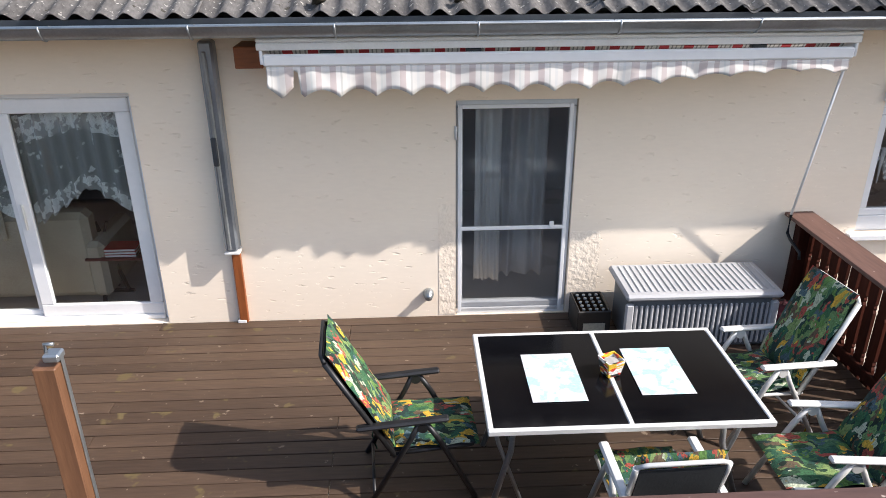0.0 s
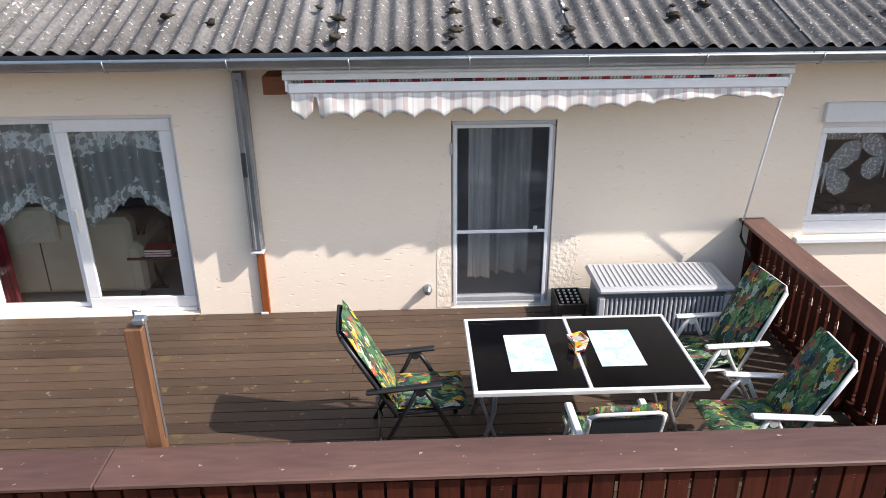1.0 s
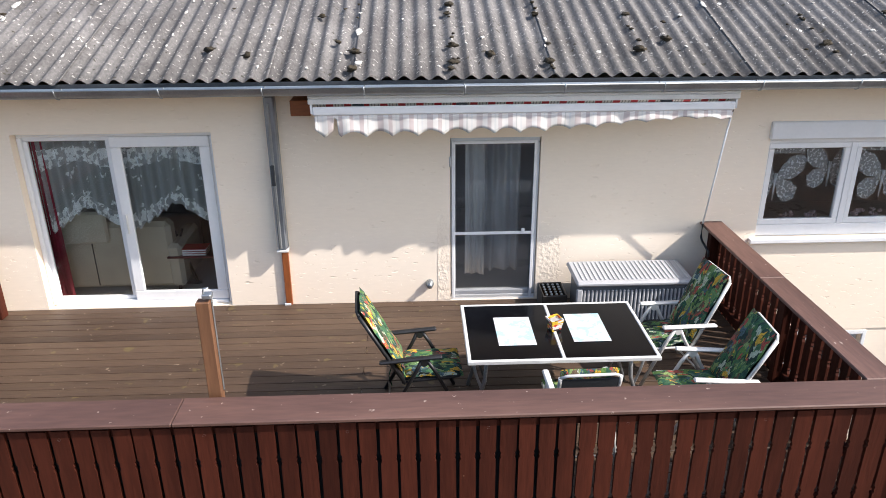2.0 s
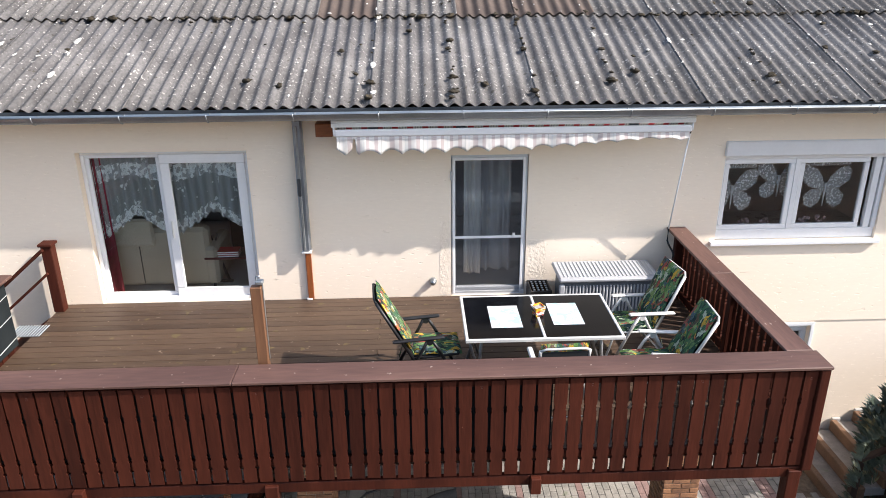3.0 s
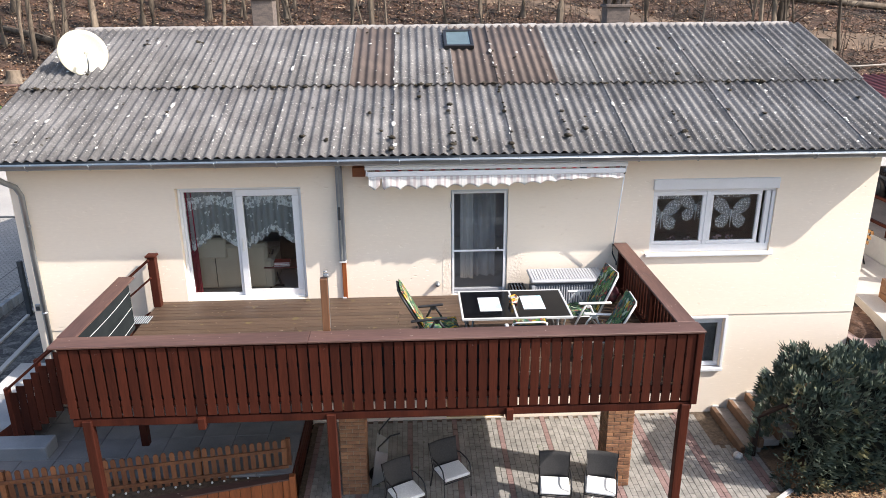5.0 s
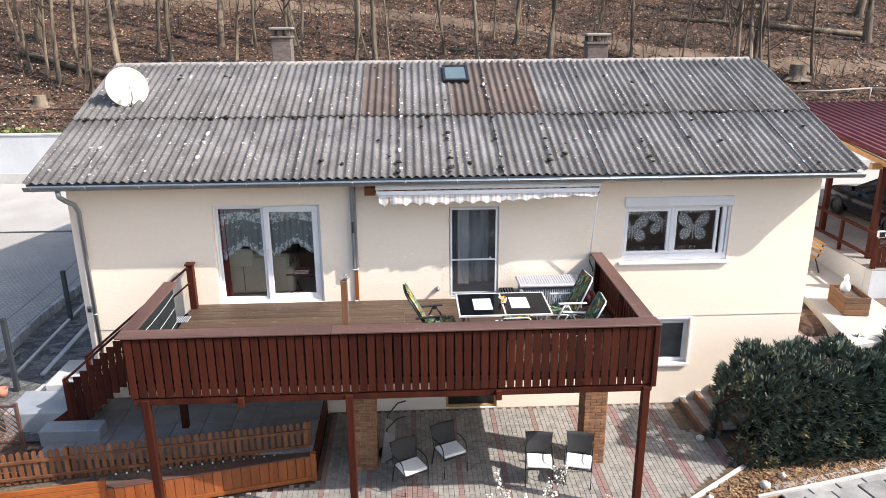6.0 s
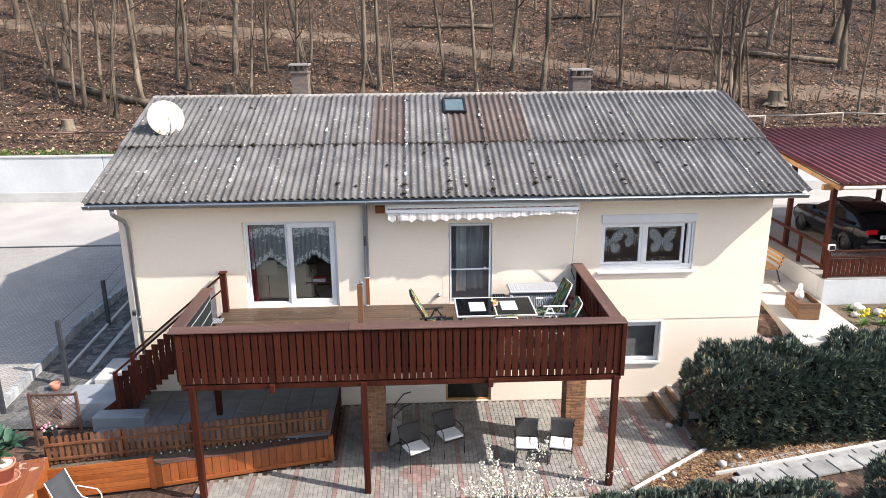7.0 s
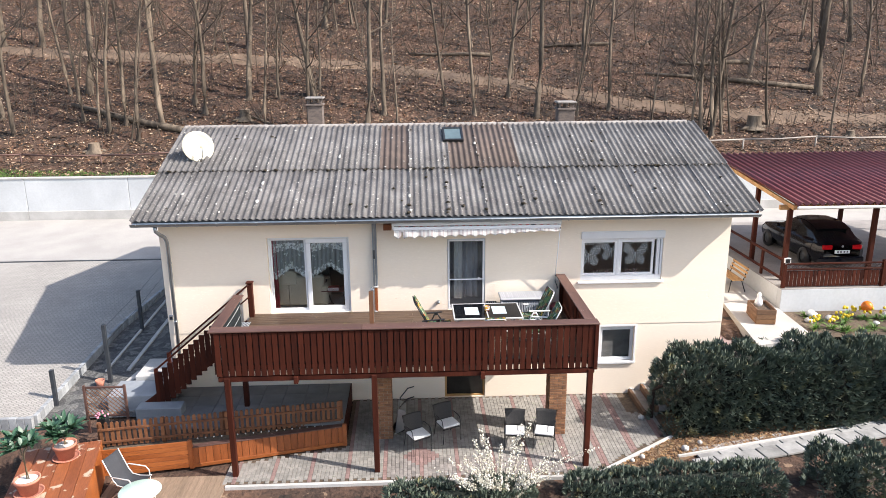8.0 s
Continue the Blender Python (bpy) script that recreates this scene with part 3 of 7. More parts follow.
framed(leaf2, -3.95, b - 0.061, c + 0.046, d - 0.062, 0.10, 0.125, 0.045)
part("pull_handle", Geo().box(-3.90, -3.88, 0.07, 0.10, 3.7, 3.95, 0.005), WHITE_STEEL, leaf2)

a, b, c, d = DOOR
bd = part("balcony_door", Geo().box(a + 0.004, b - 0.004, 0.02, 0.1, c, c + 0.06, 0.006), WHITE, house, "white balcony door with a fly screen")
GREY_FRAME = mat("grey_white_frame", (0.62, 0.64, 0.66), (0.55, 0.57, 0.6), 0.4, bump=0.02, grain=0.03)
framed(bd, a + 0.006, b - 0.006, c + 0.061, d - 0.004, 0.03, 0.06, 0.08, GREY_FRAME)
scr = part("screen_frame", Geo().box(a + 0.04, b - 0.05, 0.0, 0.024, c + 0.88, c + 0.915, 0.004), WHITE, bd)
for q in ((a + 0.02, a + 0.055, c + 0.03, d - 0.04), (b - 0.075, b - 0.04, c + 0.03, d - 0.04)):
    part("screen_stile", Geo().box(q[0], q[1], 0.001, 0.026, q[2], q[3], 0.004), WHITE, scr)
part("screen_rail", Geo().box(a + 0.056, b - 0.076, 0.001, 0.026, d - 0.075, d - 0.04, 0.004), WHITE, scr)
part("screen_mesh", Geo().box(a + 0.056, b - 0.076, 0.012, 0.0125, c + 0.03, d - 0.076), lace("fly_screen", (0.12, 0.13, 0.15), 30.0, 0.9, 0.16), scr, "fine grey fly screen")
part("screen_handle", Geo().box(b - 0.2, b - 0.16, -0.015, 0.0, c + 0.9, c + 0.96, 0.004), WHITE, scr)
part("hinge", Geo().tube([(a + 0.0, -0.012, 4.5), (a + 0.0, -0.012, 4.62)], 0.012, 8), GREY_FRAME, bd)

a, b, c, d = WIN
wn = part("window", Geo().box(a - 0.02, b + 0.02, -0.05, 0.06, d + 0.001, 4.98, 0.012), WHITE, house, "white two-sash window with a tilted sash under a roller shutter box")
part("shutter_guide", Geo().box(a + 0.002, b - 0.002, 0.04, 0.1, d - 0.06, d - 0.002, 0.005), WHITE, wn)
for q in ((a + 0.002, a + 0.03), (4.823, 4.897), (5.96, 6.05), (6.065, b - 0.002)):
    part("frame_bar", Geo().box(q[0], q[1], 0.03 if q[0] > 6 else 0.05, 0.13, c + 0.151, d - 0.062, 0.006), WHITE, wn)
part("frame_bar", Geo().box(a + 0.002, b - 0.002, 0.05, 0.13, c + 0.001, c + 0.149, 0.006), WHITE, wn)
for q, y in (((a + 0.031, 4.822), 0.055), ((4.898, 5.89), 0.06)):
    s = part("sash", Geo().box(q[0] + 0.01, q[0] + 0.015, 0.1, 0.11, c + 0.17, c + 0.18), WHITE, wn)
    framed(s, q[0], q[1], c + 0.15, d - 0.063, y, 0.07, 0.06)
part("sill", Geo().box(a - 0.08, b + 0.06, -0.07, 0.05, c - 0.06, c - 0.001, 0.008), WHITE, wn)

a, b, c, d = LOW
lw = part("window", Geo().box(a + 0.002, b - 0.002, 0.06, 0.13, d - 0.05, d - 0.002, 0.006), WHITE, house, "small white cellar window with a raised sill")
framed(lw, a + 0.003, b - 0.003, c + 0.02, d - 0.052, 0.09, 0.09, 0.06, GREY_FRAME)
part("sill", Geo().box(a - 0.05, b + 0.05, -0.05, 0.09, c - 0.045, c + 0.018, 0.008), WHITE, lw)
for q in ((a - 0.05, a - 0.001, c + 0.02, d + 0.05), (b + 0.001, b + 0.05, c + 0.02, d + 0.05), (a - 0.001, b + 0.001, d + 0.001, d + 0.05)):
    part("surround", Geo().box(q[0], q[1], -0.012, 0.014, q[2], q[3], 0.004), WHITE, lw)
# Added panel: its grey stands for the reflection on the cellar window glass.
solid("roller_blind", Geo().box(LOW[0] + 0.05, LOW[1] - 0.05, 0.2, 0.21, LOW[2], LOW[3]), mat("pane_backing_grey", (0.2, 0.2, 0.2), rough=0.9, bump=0.05), "dark grey panel added behind the cellar window", "blind")
a, b, c, d = CELLAR
cd = part("cellar_door", Geo().box(a + 0.062, b - 0.062, 0.1, 0.14, 0.06, d - 0.062, 0.005), mat("dark_door_glass", (0.03, 0.028, 0.025), rough=0.15, bump=0.0), house, "dark cellar door in a wooden frame")
for q in ((a + 0.003, a + 0.06, 0.0, d), (b - 0.06, b - 0.003, 0.0, d), (a + 0.061, b - 0.061, 0.0, 0.055), (a + 0.061, b - 0.061, d - 0.06, d)):
    part("frame_bar", Geo().box(q[0], q[1], 0.06, 0.15, q[2] + 0.002, q[3] - 0.002, 0.006), WOOD_LIGHT, cd)

# ---- deck ----
DX0, DX1, DY0 = -5.55, 3.27, -3.80
deck = thing("deck", (0, 0, FLOOR), "raised brown timber deck on posts in front of the house", "deck", kind="structure")
for x in (-5.35, -1.93, 3.2):
    part("post", Geo().box(x - 0.065, x + 0.065, -3.90, -3.77, -FLOOR, -0.17, 0.008), WOOD_RED, deck, "red-brown stained post")
part("post", Geo().box(-5.49, -5.36, -1.93, -1.80, 0.85 - FLOOR, -0.17, 0.008), WOOD_RED, deck)
part("fascia_beam", Geo().box(DX0, DX1 + 0.03, -3.86, -3.79, -0.27, -0.15, 0.008), WOOD_RED, deck)
part("fascia_beam", Geo().box(DX1 - 0.03, DX1 + 0.03, -3.785, -0.02, -0.27, -0.03, 0.008), WOOD_RED, deck)
part("fascia_beam", Geo().box(DX0, DX0 + 0.06, -3.785, -0.02, -0.27, -0.03, 0.008), WOOD_RED, deck)
part("main_beam", Geo().box(DX0 + 0.07, DX1 - 0.04, -2.35, -2.2, -0.4, -0.2, 0.01), WOOD_RED, deck)
for x in (-5.0, -3.75, -2.6, -1.5, -0.4, 0.63, 1.7, 2.6):
    part("joist", Geo().box(x - 0.05, x + 0.05, -3.93 if x in (-3.75, 0.63) else -3.78, -0.02, -0.33 if x in (-3.75, 0.63) else -0.2, -0.151 if x in (-3.75, 0.63) else -0.03, 0.006), WOOD_RED, deck)
rng = random.Random(7)
W = 0.1405
planks = {}
for i in range(27):
    y = DY0 + 0.004 + i * W
    cut = (-1.0, 1.6, -2.8)[i % 3] if i % 5 else -1.0
    for x0, x1 in ((DX0, cut), (cut, DX1)):
        key = (round(x0, 2), round(x1, 2))
        if key not in planks:
            planks[key] = Geo().box(x0 + 0.002, x1 - 0.002, 0, W - 0.010, -0.028, 0, 0.003).mesh("plank", DECK)
        part("plank", planks[key], None, deck, m=pose(0, y, rng.uniform(-0.0015, 0.0015)))


def slat_mesh(h, w=0.123, t=0.028):
    """A board with the notched outline of alpine balconies."""
    half = w / 2
    prof = [(0.0, half), (0.14, half), (0.15, half - 0.010), (0.165, half - 0.010), (0.18, half - 0.001), (0.24, half), (0.262, half - 0.011), (0.28, half - 0.004), (0.30, half - 0.011), (0.32, half), (0.66, half - 0.001), (0.682, half - 0.011), (0.70, half - 0.004), (0.72, half - 0.011), (0.74, half), (1.0, half)]
    poly = [(x, z * h) for z, x in prof] + [(-x, z * h) for z, x in prof[::-1]]
    return Geo().prism(poly, Matrix(((1, 0, 0, 0), (0, 0, 1, 0), (0, 1, 0, 0), (0, 0, 0, 1))), t).mesh("slat", WOOD_RED)


SLAT, SLAT_OPEN = slat_mesh(1.06), slat_mesh(1.06, 0.112)
BOLT = Geo().lathe([(0.012, 0), (0.012, -0.006), (0.0, -0.008)], 8, pose(0, 0, 0, 90)).mesh("bolt", ZINC)


def railing(m, length, label, caps, wide, board=SLAT):
    """Railing along local x from 0 to length at y 0, slats on the outer (-y) side; caps: the ends of the cap boards; wide: their edges."""
    r = thing("railing", m, label, "railing", "deck railings")
    for x0, x1 in zip(caps, caps[1:]):
        part("cap", Geo().box(x0 + 0.0015, x1 - 0.0015, wide[0], wide[1], 0.97, 1.005 + rng.uniform(-0.002, 0.002), 0.008), WOOD_CAP, r, "weathered brown rail cap")
    part("top_rail", Geo().box(0, length, -0.045, -0.005, 0.86, 0.965, 0.006), WOOD_RED, r)
    part("bottom_rail", Geo().box(0, length, -0.045, -0.005, 0.03, 0.12, 0.006), WOOD_RED, r)
    n = round(length / 0.147)
    for i in range(n):
        part("slat", board, None, r, m=pose((i + 0.5) * length / n, -0.074, -0.12 + rng.uniform(-0.006, 0.006), 0, rng.uniform(-0.35, 0.35)))
        if i % 7 == 3:
            part("bolt", BOLT, None, r, m=pose((i + 0.5) * length / n, -0.075, 0.87))
    return r


fr = railing(pose(DX0 - 0.03, -3.80, FLOOR), DX1 - DX0 + 0.02, "red-brown slatted timber railing along the deck front", (-0.11, 3.4, 8.95), (-0.11, 0.22))
rr = railing(pose(DX1 - 0.02, -3.78, FLOOR, 0, 0, 90), 3.74, "red-brown slatted timber side railing against the house", (0.204, 2.1, 3.77), (-0.09, 0.18), SLAT_OPEN)
lr = railing(pose(DX0 - 0.01, -1.30, FLOOR, 0, 0, -90), 2.48, "red-brown slatted side railing with a grey screen", (-0.03, 2.276), (-0.14, 0.13))
part("corner_post", Geo().box(8.84, 8.935, -0.10, 0.02, -0.17, 0.968, 0.008), WOOD_RED, fr)
part("end_post", Geo().box(3.66, 3.76, -0.06, 0.06, 0.0, 0.968, 0.008), WOOD_RED, rr)
part("mid_post", Geo().box(1.7, 1.79, -0.004, 0.085, 0.0, 0.965, 0.008), WOOD_RED, rr)
SCREEN = mat("grey_privacy_cloth", (0.022, 0.027, 0.029), (0.015, 0.019, 0.021), 0.95, spec=0.1, scale=3, fine=120, bump=0.1, grain=0.1)
sc = part("privacy_screen", Geo().box(0.0, 2.3, 0.012, 0.022, 0.06, 0.93), SCREEN, lr, "dark grey privacy cloth")
for z in (0.12, 0.42, 0.70):
    part("white_stripe", Geo().tube([(x, 0.026, z + 0.05 * (x / 1.15 - 1) ** 2) for x in [0.23 * k for k in range(11)]], 0.004, 5), WHITE, sc)
part("privacy_screen", Geo().box(0.15, 6.35, 0.0, 0.008, 0.05, 0.95), SCREEN, fr, "dark grey privacy cloth")
gp = solid("gate_post", Geo().box(-0.07, 0.07, -0.07, 0.07, 0, 0.98, 0.008).box(-0.095, 0.095, -0.095, 0.095, 0.982, 1.02, 0.008), WOOD_RED, "red-brown stained gate post with a cap at the house wall", "post", m=pose(-5.5, -0.2, FLOOR))
# Added strip: blocks light at the eave; dark colour stands for the shaded gap.
part("fascia_board", Geo().box(-8.36, 8.42, -0.56, -0.54, 5.5, 5.6), DARK_POST, house)

mt = thing("door_mat", pose(-5.64, -0.84, FLOOR + 0.001), "pale blue-grey plastic grid mat at the head of the stairs", "mat")
part("mat_base", Geo().box(-0.2, 0.2, -0.16, 0.16, 0.0, 0.008, 0.003), DARK_POST, mt)
for k in range(11):
    part("rib", Geo().box(-0.2 + k * 0.0385, -0.185 + k * 0.0385, -0.16, 0.16, 0.0085, 0.016, 0.003), MATRIB, mt)

# ---- on the front wall ----
def striped(name, per_metre, stripes):
    m = bpy.data.materials.new(name)
    m.use_nodes = True
    n, link = m.node_tree.nodes, m.node_tree.links.new
    co, sep, ramp, mul, fr_, noise, dirt = (n.new("ShaderNode" + k) for k in ("TexCoord", "SeparateXYZ", "ValToRGB", "Math", "Math", "TexNoise", "Mix"))
    link(co.outputs["Object"], sep.inputs[0])
    mul.operation, mul.inputs[1].default_value = "MULTIPLY", per_metre
    fr_.operation = "FRACT"
    link(sep.outputs["X"], mul.inputs[0])
    link(mul.outputs[0], fr_.inputs[0])
    link(fr_.outputs[0], ramp.inputs[0])
    ramp.color_ramp.interpolation = "CONSTANT"
    while len(ramp.color_ramp.elements) < len(stripes):
        ramp.color_ramp.elements.new(0.5)
    for e, (p, c) in zip(ramp.color_ramp.elements, stripes):
        e.position, e.color = p, (*c, 1)
    noise.inputs["Scale"].default_value, noise.inputs["Detail"].default_value = 3.5, 5.0
    dirt.data_type, dirt.blend_type = "RGBA", "MULTIPLY"
    dirt.inputs["Factor"].default_value = 0.3
    link(co.outputs["Object"], noise.inputs["Vector"])
    link(ramp.outputs[0], dirt.inputs["A"])
    link(noise.outputs["Fac"], dirt.inputs["B"])
    link(dirt.outputs["Result"], n["Principled BSDF"].inputs["Base Color"])
    n["Principled BSDF"].inputs["Roughness"].default_value = 0.9
    return m


STRIPE = striped("faded_striped_cloth", 1.9, [(0.0, (0.77, 0.75, 0.72)), (0.12, (0.61, 0.53, 0.52)), (0.21, (0.79, 0.77, 0.75)), (0.27, (0.61, 0.61, 0.59)), (0.30, (0.78, 0.76, 0.73)), (0.36, (0.71, 0.71, 0.70)), (0.40, (0.77, 0.75, 0.72)), (0.48, (0.62, 0.55, 0.54)), (0.60, (0.78, 0.76, 0.74)), (0.70, (0.59, 0.52, 0.51)), (0.78, (0.78, 0.76, 0.73)), (0.84, (0.70, 0.71, 0.69)), (0.87, (0.77, 0.76, 0.73)), (0.92, (0.61, 0.54, 0.53))])
ROLL = striped("rolled_striped_cloth", 5.2, [(0.0, (0.42, 0.035, 0.045)), (0.4, (0.6, 0.6, 0.58)), (0.5, (0.25, 0.25, 0.26)), (0.56, (0.66, 0.65, 0.63)), (0.66, (0.3, 0.3, 0.3)), (0.72, (0.62, 0.62, 0.6)), (0.86, (0.28, 0.28, 0.29)), (0.93, (0.6, 0.59, 0.58))])

AX0, AX1, AY = -1.46, 3.01, -0.575
aw = thing("awning", (0, 0, 0.028), "retracted striped fabric awning with a scalloped torn valance", "awning")
part("cover_hood", Geo().box(AX0 - 0.06, AX1 + 0.06, AY - 0.06, -0.15, 5.40, 5.435, 0.01), WHITE_STEEL, aw, "white metal hood")
part("cloth_roll", Geo().tube([(AX0, AY + 0.1, 5.345), (AX1, AY + 0.1, 5.345)], 0.055, 14), ROLL, aw, "red and grey striped roll of cloth")
part("front_bar", Geo().box(AX0 - 0.02, AX1 + 0.02, AY - 0.06, AY - 0.015, 5.225, 5.315, 0.014), WHITE, aw, "white front bar")
part("hood_lip", Geo().box(AX0 - 0.06, AX1 + 0.06, AY - 0.058, AY - 0.04, 5.345, 5.399, 0.006), WHITE_STEEL, aw)
part("rear_bar", Geo().box(AX0, AX1, -0.12, -0.07, 5.27, 5.33, 0.008), WHITE_STEEL, aw)
for x in (AX0 - 0.03, AX1 + 0.03):
    part("end_plate", Geo().box(x - 0.012, x + 0.012, AY - 0.05, -0.06, 5.24, 5.398, 0.006), WHITE, aw)
for x in (-1.0, 0.1, 2.3):
    part("arm_joint", Geo().box(x - 0.06, x + 0.06, AY - 0.01, AY + 0.05, 5.3, 5.34, 0.01), DARK_POST, aw)
    part("wall_bracket", Geo().box(x - 0.04, x + 0.04, -0.069, -0.002, 5.22, 5.38, 0.006), WHITE_STEEL, aw)
part("mounting_board", Geo().box(AX0 - 0.30, AX0 - 0.08, -0.32, -0.002, 5.16, 5.33, 0.006), WOOD_ORANGE, aw)
g = Geo()
nv, v, rng = 330, [], random.Random(2)
for j in range(6):
    for i in range(nv + 1):
        x = AX0 + (AX1 - AX0) * i / nv
        d = x - AX0
        h = 0.225 - 0.062 * abs(math.sin(math.pi * d / 0.272)) ** 0.8 + 0.01 * math.sin(d * 2.3)
        if d < 0.24:
            h = 0.24 - 0.9 * abs(d - 0.1) if d < 0.2 else 0.03 + 0.5 * (d - 0.2)
            h = max(0.03, h)
        h *= 1 - 0.6 * step(2.0, 4.1, d) + 0.2 * step(4.2, 4.55, d)
        s = j / 5
        y = AY - 0.047 - 0.015 * s + 0.016 * s * math.sin(d * 8.3 + 2 * math.sin(d * 1.7)) + 0.005 * math.sin(d * 27 + 3 * math.sin(2.1 * d)) + 0.007 * math.sin(5 * s + d * 13) * s
        v.append((x, y, 5.224 - h * s))
g.add(v, [(j * (nv + 1) + i, (j + 1) * (nv + 1) + i, (j + 1) * (nv + 1) + i + 1, j * (nv + 1) + i + 1) for j in range(5) for i in range(nv)], True)
val = part("valance", g, STRIPE, aw, "pale striped scalloped valance")
val.modifiers.new("thickness", "SOLIDIFY").thickness = 0.003
cr = thing("awning_crank", (0, 0, 0), "white awning crank rod hanging beside the railing", "crank")
part("rod", Geo().tube([(3.06, -0.5, 5.22), (3.03, -0.2, 3.80)], 0.012, 8), WHITE, cr)
part("handle", Geo().tube([(3.03, -0.2, 3.80), (3.03, -0.2, 3.62), (3.035, -0.25, 3.58), (3.05, -0.42, 3.52), (3.05, -0.44, 3.46)], 0.014, 8), BLACK_STEEL, cr)
part("eyelet", Geo().tube([(3.06, -0.5, 5.21), (3.06, -0.53, 5.29), (3.03, -0.57, 5.3)], 0.012, 8), BLACK_STEEL, cr)

CASE = mat("grey_aluminium_case", (0.30, 0.33, 0.37), (0.25, 0.28, 0.32), 0.35, 0.7, scale=3, fine=40, bump=0.04, grain=0.06)
sa = thing("side_awning_case", (-2.02, 0, 0), "grey aluminium side awning case on a wooden strip", "awning case")
part("strip", Geo().box(-0.04, 0.04, -0.045, -0.002, FLOOR + 0.005, 3.53, 0.005), WOOD_ORANGE_Z, sa, "bare wooden strip")
part("case", Geo().box(-0.065, 0.055, -0.14, -0.002, 3.535, 5.38, 0.02), CASE, sa)
part("pull_bar", Geo().box(-0.03, 0.0, -0.165, -0.141, 3.56, 5.3, 0.008), ZINC, sa)
part("cap", Geo().box(-0.075, 0.065, -0.15, -0.003, 3.505, 3.533, 0.008), WHITE_STEEL, sa)
part("handle", Geo().box(-0.045, 0.0, -0.19, -0.166, 4.35, 4.6, 0.008), DARK_POST, sa)
part("fixing_block", Geo().box(-0.06, 0.02, -0.05, -0.003, FLOOR, FLOOR + 0.03, 0.004), WHITE, sa)
fp = thing("side_awning_post", (-1.95, -3.50, FLOOR), "brown wooden post with a grey edge strip on the railing", "post")
part("timber", Geo().box(-0.06, 0.04, -0.04, 0.05, 0.0, 1.77, 0.006), mat("brown_post_wood", (0.22, 0.105, 0.05), (0.14, 0.065, 0.032), 0.6, fine=40, stretch=(1, 1, 0.12), bump=0.2, grain=0.2), fp)
part("edge_strip", Geo().box(0.041, 0.048, 0.015, 0.04, 1.0, 1.79, 0.003), ZINC, fp)
part("latch", Geo().box(-0.01, 0.06, -0.03, 0.04, 1.792, 1.83, 0.008).tube([(0.0, 0, 1.83), (0.0, 0, 1.87), (0.04, 0, 1.87)], 0.008, 6), ZINC, fp)
mb = thing("socket_box", (-7.8, 0, 2.7), "small grey outdoor socket box on the house wall", "socket")
part("box", Geo().box(-0.05, 0.05, -0.045, -0.001, -0.07, 0.07, 0.008), ZINC, mb)
part("flap", Geo().box(-0.035, 0.035, -0.052, -0.0455, -0.05, 0.03, 0.004), DARK_POST, mb)
tap = thing("wall_tap", (-0.26, 0, 3.0), "small grey wall outlet cap", "tap")
part("body", Geo().lathe([(0.0, 0.0), (0.05, 0.0), (0.05, 0.05), (0.035, 0.06), (0.035, 0.11), (0.0, 0.115)], 12, pose(0, 0, 0, 90)), ZINC, tap)
rp = solid("plaster_patch", Geo().box(-0.16, -0.002, -0.003, -0.001, FLOOR + 0.01, 3.9), PLASTER_ROUGH, "strip of rough grainy plaster beside the balcony door", "plaster", kind="structure")
solid("plaster_patch", Geo().box(1.07, 1.36, -0.003, -0.001, FLOOR + 0.01, 3.6), PLASTER_ROUGH, "patch of rough grainy plaster beside the balcony door", "plaster", kind="structure")

# ---- behind the panes ----
NET = lace("lace_net", (0.84, 0.88, 0.87), 9.0, 0.62, 0.36)
NET_DENSE = lace("lace_border", (0.9, 0.93, 0.92), 13.0, 0.47, 0.42)


def net_curtain(x0, x1, y, z1, low, name, label, peak, nx=60, waves=9):
    """A sheer net with an arched lower edge and a dense border; low and peak: its lowest and highest bottom edge."""
    c = thing(name, (0, 0, 0), label, "curtain")
    rows = 10
    for nm, s0, s1, mt in (("net", 0.0, 0.84, NET), ("border", 0.84, 1.0, NET_DENSE), ("top_border", 0.16, 0.36, NET_DENSE)):
        g, v = Geo(), []
        for j in range(rows + 1):
            s = s0 + (s1 - s0) * j / rows
            for i in range(nx + 1):
                u = i / nx
                z0 = low + (peak - low) * (1 - abs(2 * u - 1)) ** 1.1 + 0.02 * math.sin(u * 60)
                yy = y + 0.035 * math.sin(u * waves * 2 * math.pi + math.sin(u * 5)) - (0.004 if nm == "top_border" else 0)
                v.append((x0 + (x1 - x0) * u, yy, z1 + (z0 - z1) * s))
        g.add(v, [(j * (nx + 1) + i, (j + 1) * (nx + 1) + i, (j + 1) * (nx + 1) + i + 1, j * (nx + 1) + i + 1) for j in range(rows) for i in range(nx)], True)
        part(nm, g, mt, c)
    return c


net_curtain(-4.92, -3.9, 0.26, 4.9, 3.64, "net_curtain", "white lace net curtain with an arched hem behind glass", 4.0)
net_curtain(-3.88, -2.8, 0.26, 4.9, 3.68, "net_curtain", "white lace net curtain with an arched hem behind glass", 4.04)


